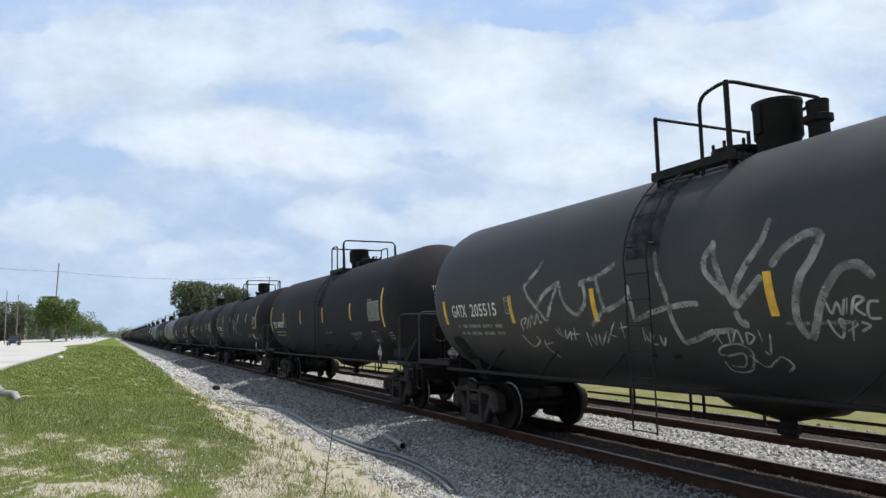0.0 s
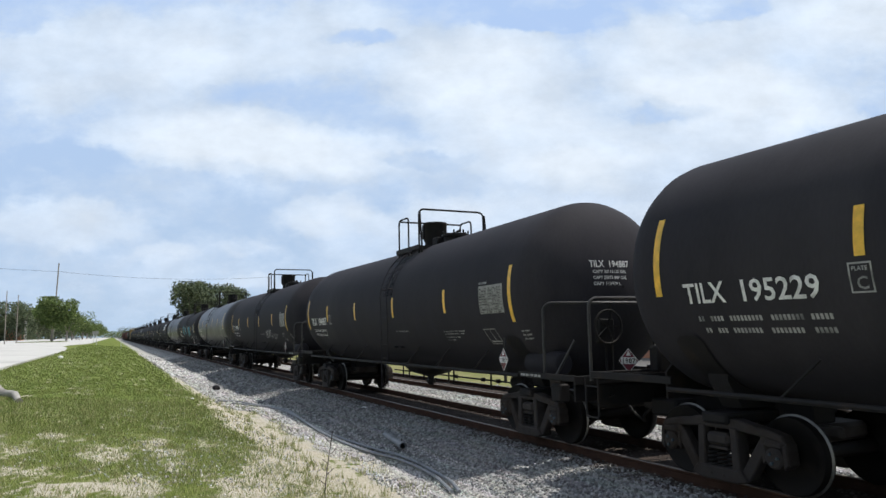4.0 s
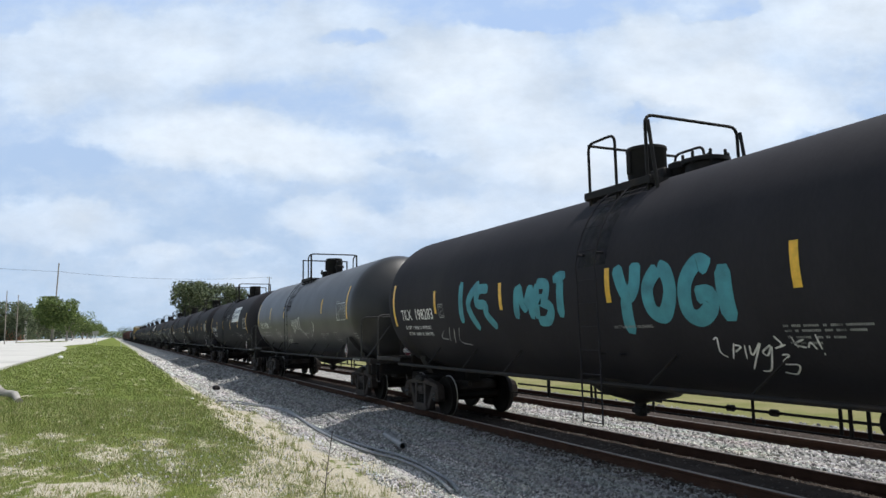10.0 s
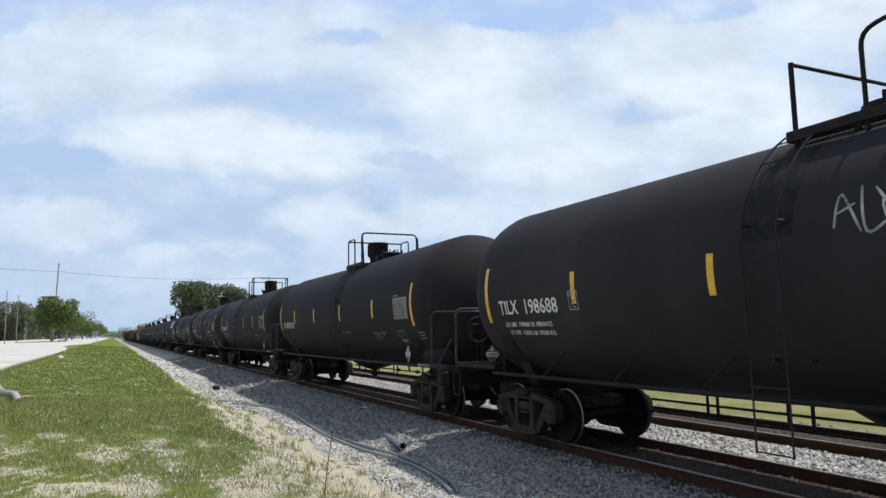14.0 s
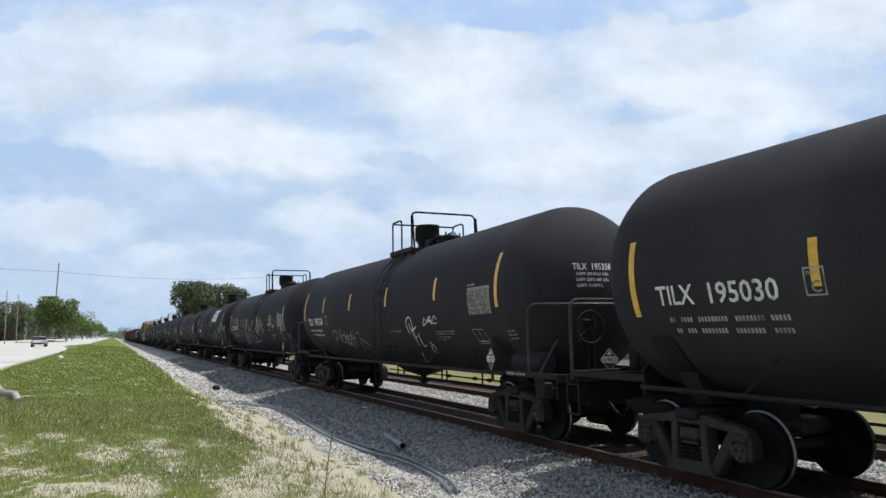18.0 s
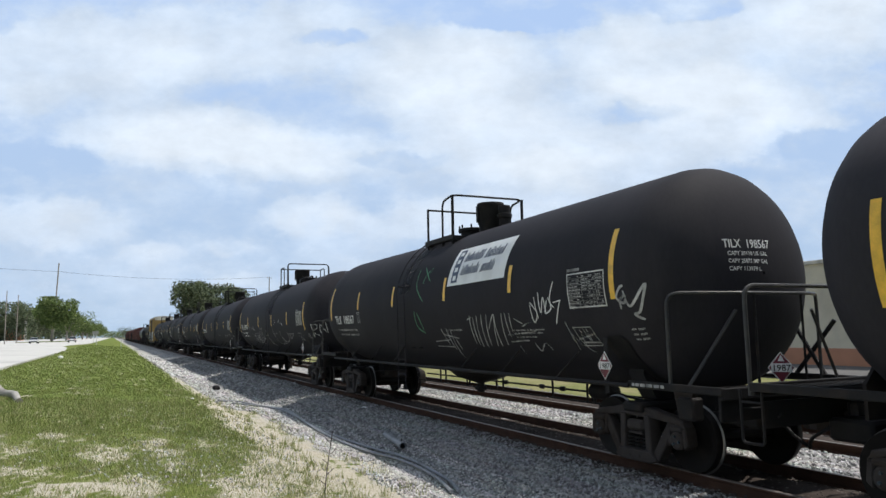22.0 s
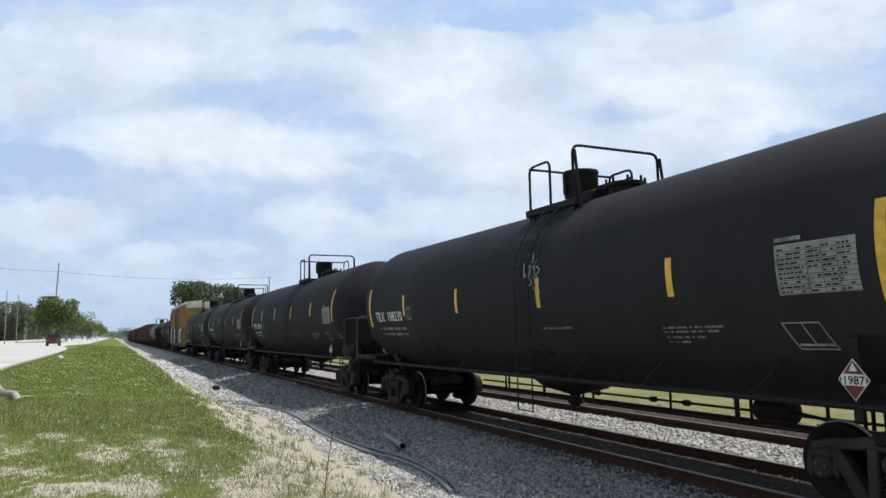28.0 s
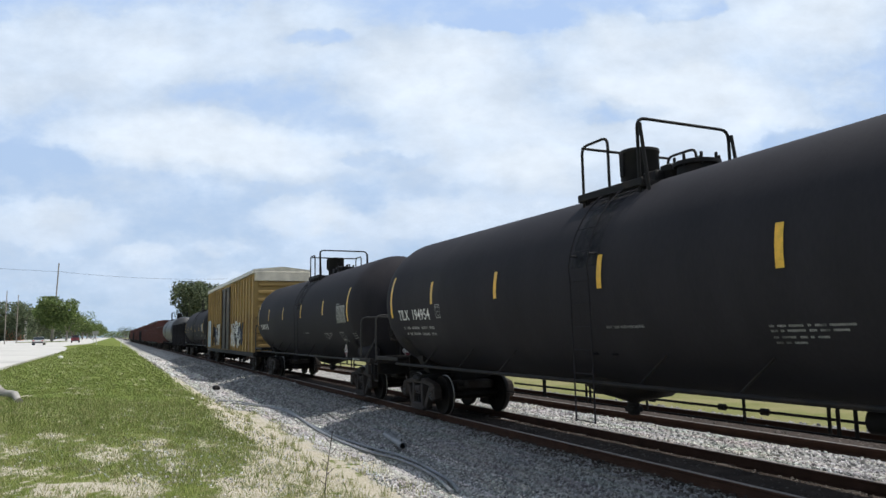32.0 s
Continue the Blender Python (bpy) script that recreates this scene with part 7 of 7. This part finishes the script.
build_tree("oak_tree", 17.5, 1140, 17.0, 11.0, 54, M["darkleaf"], "dark distant tree beside the track", 0.1, 900)
for _i in range(9):
    build_tree("far_tree", -16 + 7 * _i, 1750 + 60 * (_i % 3), 15, 16, 60 + _i, M["leaf"], "hazy far tree at the end of the track", 0.05, 400)
for _i in range(15):
    build_tree("far_tree", -150 + 8.5 * _i, 1080 + 40 * (_i % 3), 15 + 3 * (_i % 2), 11, 80 + _i, M["darkleaf"], "dark tree in the far wood behind the road", 0.04, 1100)
tagged(part("tree_island", Shape().prism([(-26, 246), (-14.5, 248), (-13.2, 262), (-15, 278), (-26, 280)], 0.6, 0.95, lambda u, v, w: (u, v, w)), M["ground"], None, "raised grass island under the oak", smooth=0), category="island", kind="structure")


def build_pole(x, y, height, lean, label, arms=True):
    z = ground_z(x)
    pole = empty("utility_pole", Matrix.Translation((x, y, z)))
    part("shaft", Shape().lathe([(height * 0.010, -0.5), (height * 0.007, height)], 12, Matrix.Rotation(lean, 4, "Y")), M["wood"], pole)
    if arms:
        top = Matrix.Rotation(lean, 4, "Y") @ Vector((0, 0, height - 0.5))
        part("crossarm", Shape().box(top, (2.2, 0.12, 0.14), 0.01), M["wood"], pole)
        for k in (-0.9, 0.0, 0.9):
            part("insulator", Shape().lathe([(0.05, 0), (0.09, 0.06), (0.04, 0.18)], 8, Matrix.Translation((top.x + k, top.y, top.z + 0.07))), M["sign"], pole)
    return tagged(pole, label, "utility pole", "poles along the road")


build_pole(-23.9, 201, 13.0, 0.0, "grey wooden utility pole by the road", False)
build_pole(-24.0, 225, 13.3, 0.0, "weathered wooden utility pole beside the road", False)
build_pole(-22.4, 330, 32.2, 0.035, "tall slender leaning pole that carries a line", False)
build_pole(65.5, 330, 29.2, 0.0, "tall pole behind the far track", True)


def wire(a, b, sag, r=0.05):
    a, b = Vector(a), Vector(b)
    pts = [a + (b - a) * (i / 24) - Vector((0, 0, sag * 4 * (i / 24) * (1 - i / 24))) for i in range(25)]
    return tagged(part("overhead_wire", Shape().tube(pts, r, 5), M["iron"], None, "thin black overhead wire across the road and track"), category="wire", group="overhead wires")


wire((-110, 330, 37.5), (-21.4, 330, 29.5), 1.5, 0.05)
wire((-21.4, 330, 29.5), (65.5, 330, 28.6), 2.0, 0.05)


def sign_post(x, y, h, label):
    p = empty("sign_post", Matrix.Translation((x, y, ground_z(x))))
    part("post", Shape().box((0, 0, h / 2), (0.09, 0.09, h), 0.01), M["sign"], p)
    if h > 2:
        part("plate", Shape().box((0, -0.06, h - 0.35), (0.6, 0.02, 0.7), 0.005), M["panel"], p, "plain metal plate")
    else:
        part("cap", Shape().box((0, 0, h + 0.03), (0.12, 0.12, 0.06), 0.01), M["panel"], p)
    return tagged(p, label, "sign", "sign posts")


sign_post(-3.9, 176, 2.7, "small road sign on a pale post in the grass")
sign_post(-2.7, 145, 2.6, "slim marker post with a plate in the grass")
sign_post(1.2, 120, 1.2, "low white marker post in the grass")


# ---- buildings ----
M["stucco"] = paint("cream stucco", (0.66, 0.60, 0.46), 0.85, scale=0.8, stain=(0.55, 0.50, 0.39), bump=0.2, spread=0.1)
M["salmon"] = paint("salmon wall paint", (0.52, 0.25, 0.15), 0.85, scale=0.8, stain=(0.42, 0.21, 0.13), bump=0.2, spread=0.12)
M["asphalt"] = paint("worn asphalt", (0.11, 0.105, 0.10), 0.9, scale=0.6, bump=0.3)
M["glass"] = paint("dark window glass", (0.03, 0.04, 0.05), 0.12, scale=2, bump=0.0)


def build_house(name, x0, x1, y0, y1, h, upper, lower, band, label, windows):
    """A plain flat-roofed building: walls in two colours, coping, windows with frames."""
    z = ground_z((x0 + x1) / 2) - 0.2
    b = empty(name, Matrix.Translation(((x0 + x1) / 2, (y0 + y1) / 2, z)))
    w, d = x1 - x0, y1 - y0
    part("base_wall", Shape().box((0, 0, band / 2), (w + 0.06, d + 0.06, band), 0.02), lower, b, smooth=0)
    part("wall", Shape().box((0, 0, (band + h) / 2), (w, d, h - band)), upper, b, smooth=0)
    part("coping", Shape().box((0, 0, h + 0.12), (w + 0.3, d + 0.3, 0.24), 0.03), M["roof"], b)
    for k in range(windows):
        y = -d / 2 + d * (k + 0.5) / windows
        win = part("window", Shape().box((-w / 2 - 0.02, y, band + 1.3), (0.08, 1.5, 1.2), 0.01), M["roof"], b)
        part("pane", Shape().box((-w / 2 - 0.05, y, band + 1.3), (0.05, 1.3, 1.0)), M["glass"], win, smooth=0)
    return tagged(b, label, "building", "buildings")


build_house("warehouse", 38.5, 56, -10, 85, 6.3, M["stucco"], M["salmon"], 1.25, "long cream stucco building with a salmon base", 0)
tagged(part("parking_strip", Shape().box((33.2, 40, -0.52), (10.2, 220, 0.16), 0), M["asphalt"], None, "dark worn paving before the building", smooth=0), category="paving", kind="structure")
build_house("shop", -66, -57, 560, 590, 8.5, M["salmon"], M["salmon"], 0.6, "low salmon-coloured roadside building", 3)
build_house("shop", -80, -67, 565, 600, 8.5, M["asphalt"], M["wood"], 0.6, "low grey roadside building", 2)
build_house("pillar_sign", -55.2, -53.8, 560, 562, 13.5, M["sign"], M["sign"], 0.4, "white roadside pillar sign", 0)


# ---- vehicles on the road ----
M["tyre"] = paint("tyre rubber", (0.02, 0.02, 0.02), 0.85, scale=10, bump=0.2)
M["lamp"] = paint("lamp plastic", (0.55, 0.06, 0.05), 0.3, scale=10, bump=0.0)
VEHICLES = {}


def build_vehicle(name, colour, label, category, pickup=False, tall=0.0):
    """A road vehicle that faces +Y, with body, glass, wheels and lamps."""
    body_mat = paint(name + " paint", colour, 0.3, scale=3, bump=0.0, coat=0.5, spread=0.08)
    v = empty(name)
    h1, h2 = 0.95 + tall * 0.4, 1.45 + tall
    low = [(-2.25, 0.35), (-2.3, 0.70), (-2.2, h1), (2.0, h1 - 0.05), (2.28, h1 - 0.2), (2.3, 0.40)]
    part("body", Shape().prism(low, -0.88, 0.88, lambda u, w, q: (q, u, w)), body_mat, v, smooth=0)
    top = [(-0.3, h1), (-0.15, h2), (0.75, h2), (1.25, h1)] if pickup else [(-1.75, h1), (-1.25, h2), (0.45, h2), (1.15, h1)]
    part("cabin", Shape().prism(top, -0.76, 0.76, lambda u, w, q: (q, u, w)), M["glass"], v, "dark glazed cabin", smooth=0)
    part("roof_panel", Shape().box((0, (top[1][0] + top[2][0]) / 2, h2 + 0.01), (1.5, top[2][0] - top[1][0] + 0.1, 0.05), 0.02), body_mat, v)
    if pickup:
        part("load_bed", Shape().box((0, -1.3, h1 + 0.08), (1.7, 1.8, 0.16), 0.02), body_mat, v)
    wheel = Shape().lathe([(0.18, -0.1), (0.33, -0.1), (0.33, 0.1), (0.18, 0.1)], 18, along_x(0, 0, 0)).mesh("wheel")
    for x in (-0.82, 0.82):
        for y in (-1.4, 1.4):
            w = part("wheel", wheel, M["tyre"], v, m=Matrix.Translation((x, y, 0.33)))
            part("rim", Shape().lathe([(0.02, -0.105), (0.17, -0.105), (0.17, 0.105), (0.02, 0.105)], 12, along_x(0, 0, 0)), M["silver"], w)
        part("tail_lamp", Shape().box((x * 0.85, -2.27, 0.80), (0.28, 0.06, 0.16), 0.01), M["lamp"], v)
        part("head_lamp", Shape().box((x * 0.85, 2.27, 0.68), (0.28, 0.06, 0.14), 0.01), M["sign"], v)
    part("bumper", Shape().box((0, -2.32, 0.48), (1.7, 0.1, 0.18), 0.02), M["silver"], v)
    part("bumper", Shape().box((0, 2.32, 0.45), (1.7, 0.1, 0.18), 0.02), M["silver"], v)
    VEHICLES[name] = v
    return tagged(v, label, category, "vehicles on the road")


build_vehicle("pickup_truck", (0.11, 0.012, 0.018), "dark red pickup truck driving away on the road", "pickup", True, 0.35)
build_vehicle("white_sedan", (0.75, 0.75, 0.73), "white sedan driving away along the road", "car")
build_vehicle("pale_sedan", (0.68, 0.68, 0.65), "pale silver sedan following the pickup", "car")
build_vehicle("white_hatchback", (0.74, 0.74, 0.74), "white car coming slowly along the far lane", "car")
build_vehicle("blue_suv", (0.02, 0.022, 0.07), "dark blue sport utility vehicle on the far lane", "car", False, 0.4)


# ---- ties ----
ties = empty("track_ties")
_rnd = random.Random(9)
_tie = Shape().box((0, 0, -0.08), (2.62, 0.23, 0.16), 0.012).mesh("tie")
for _i in range(95):
    _m = Matrix.Translation((TRACK + _rnd.uniform(-0.05, 0.05), 3.0 + 0.53 * _i + _rnd.uniform(-0.03, 0.03), -0.150 + _rnd.uniform(-0.012, 0.006))) @ Matrix.Rotation(_rnd.uniform(-0.015, 0.015), 4, "Z")
    part("tie", _tie, M["tie"], ties, m=_m)
tagged(ties, "weathered wooden ties half buried in the stone bed", "ties", kind="structure")


# ---- movement ----
def motions():
    times = [0.5 * i for i in range(65)]
    for car, y in TRAIN:
        walk(car, [(t, pose(TRACK, y - run(t), 0)) for t in times])
    # one turn of the wheels for all wheelsets at each end of a truck
    first = {}
    for ob in bpy.data.objects:
        if ob.name.split(".")[0] != "wheelset":
            continue
        end = ob.matrix_basis.translation.y > 0
        if end not in first:
            p = ob.matrix_basis.translation.copy()
            walk(ob, [(i / 30, pose(p.x, p.y, p.z, math.degrees(run(i / 30) / WHEEL) % 360)) for i in range(961)])
            first[end] = ob.animation_data
        else:
            ob.rotation_mode = "QUATERNION"
            ob.animation_data_create()
            ob.animation_data.action = first[end].action
            ob.animation_data.action_slot = first[end].action_slot
    road = 0.80
    even = [2.0 * i for i in range(17)]
    walk(VEHICLES["pickup_truck"], [(t, pose(-8.4, 126 + 18.0 * (t - 28), road)) for t in even])
    walk(VEHICLES["white_sedan"], [(t, pose(-9.5, y, road)) for t, y in ((0, -110), (8, -20), (14, 60), (16, 91), (17, 104), (18, 116), (19, 133), (20, 156), (21, 181), (22, 206), (23, 229), (24, 252), (28, 350), (32, 450))])
    walk(VEHICLES["pale_sedan"], [(t, pose(-11.9, 108 + 18.2 * (t - 30), road)) for t in even])
    walk(VEHICLES["white_hatchback"], [(t, pose(-17.2, 222 - 13.0 * (t - 20), road, 0, 0, 180)) for t in even])
    walk(VEHICLES["blue_suv"], [(t, pose(-12.2 * 1.35, y * 1.35, road, 0, 0, 180)) for t, y in ((0, 112), (1, 113), (2, 110), (3, 101), (4, 89), (6, 62), (10, 6), (20, -134), (32, -300))])
    home = look(EYE, AIM, -1.07)
    for ob, dist, gone in ((sky_back, 3400, 125.0), (sky_front, 3300, 235.0)):
        walk(ob, [(t, home @ Matrix.Translation((gone * (0.5 - t / 32), 0, -dist))) for t in (0, 8, 16, 24, 32)])


motions()
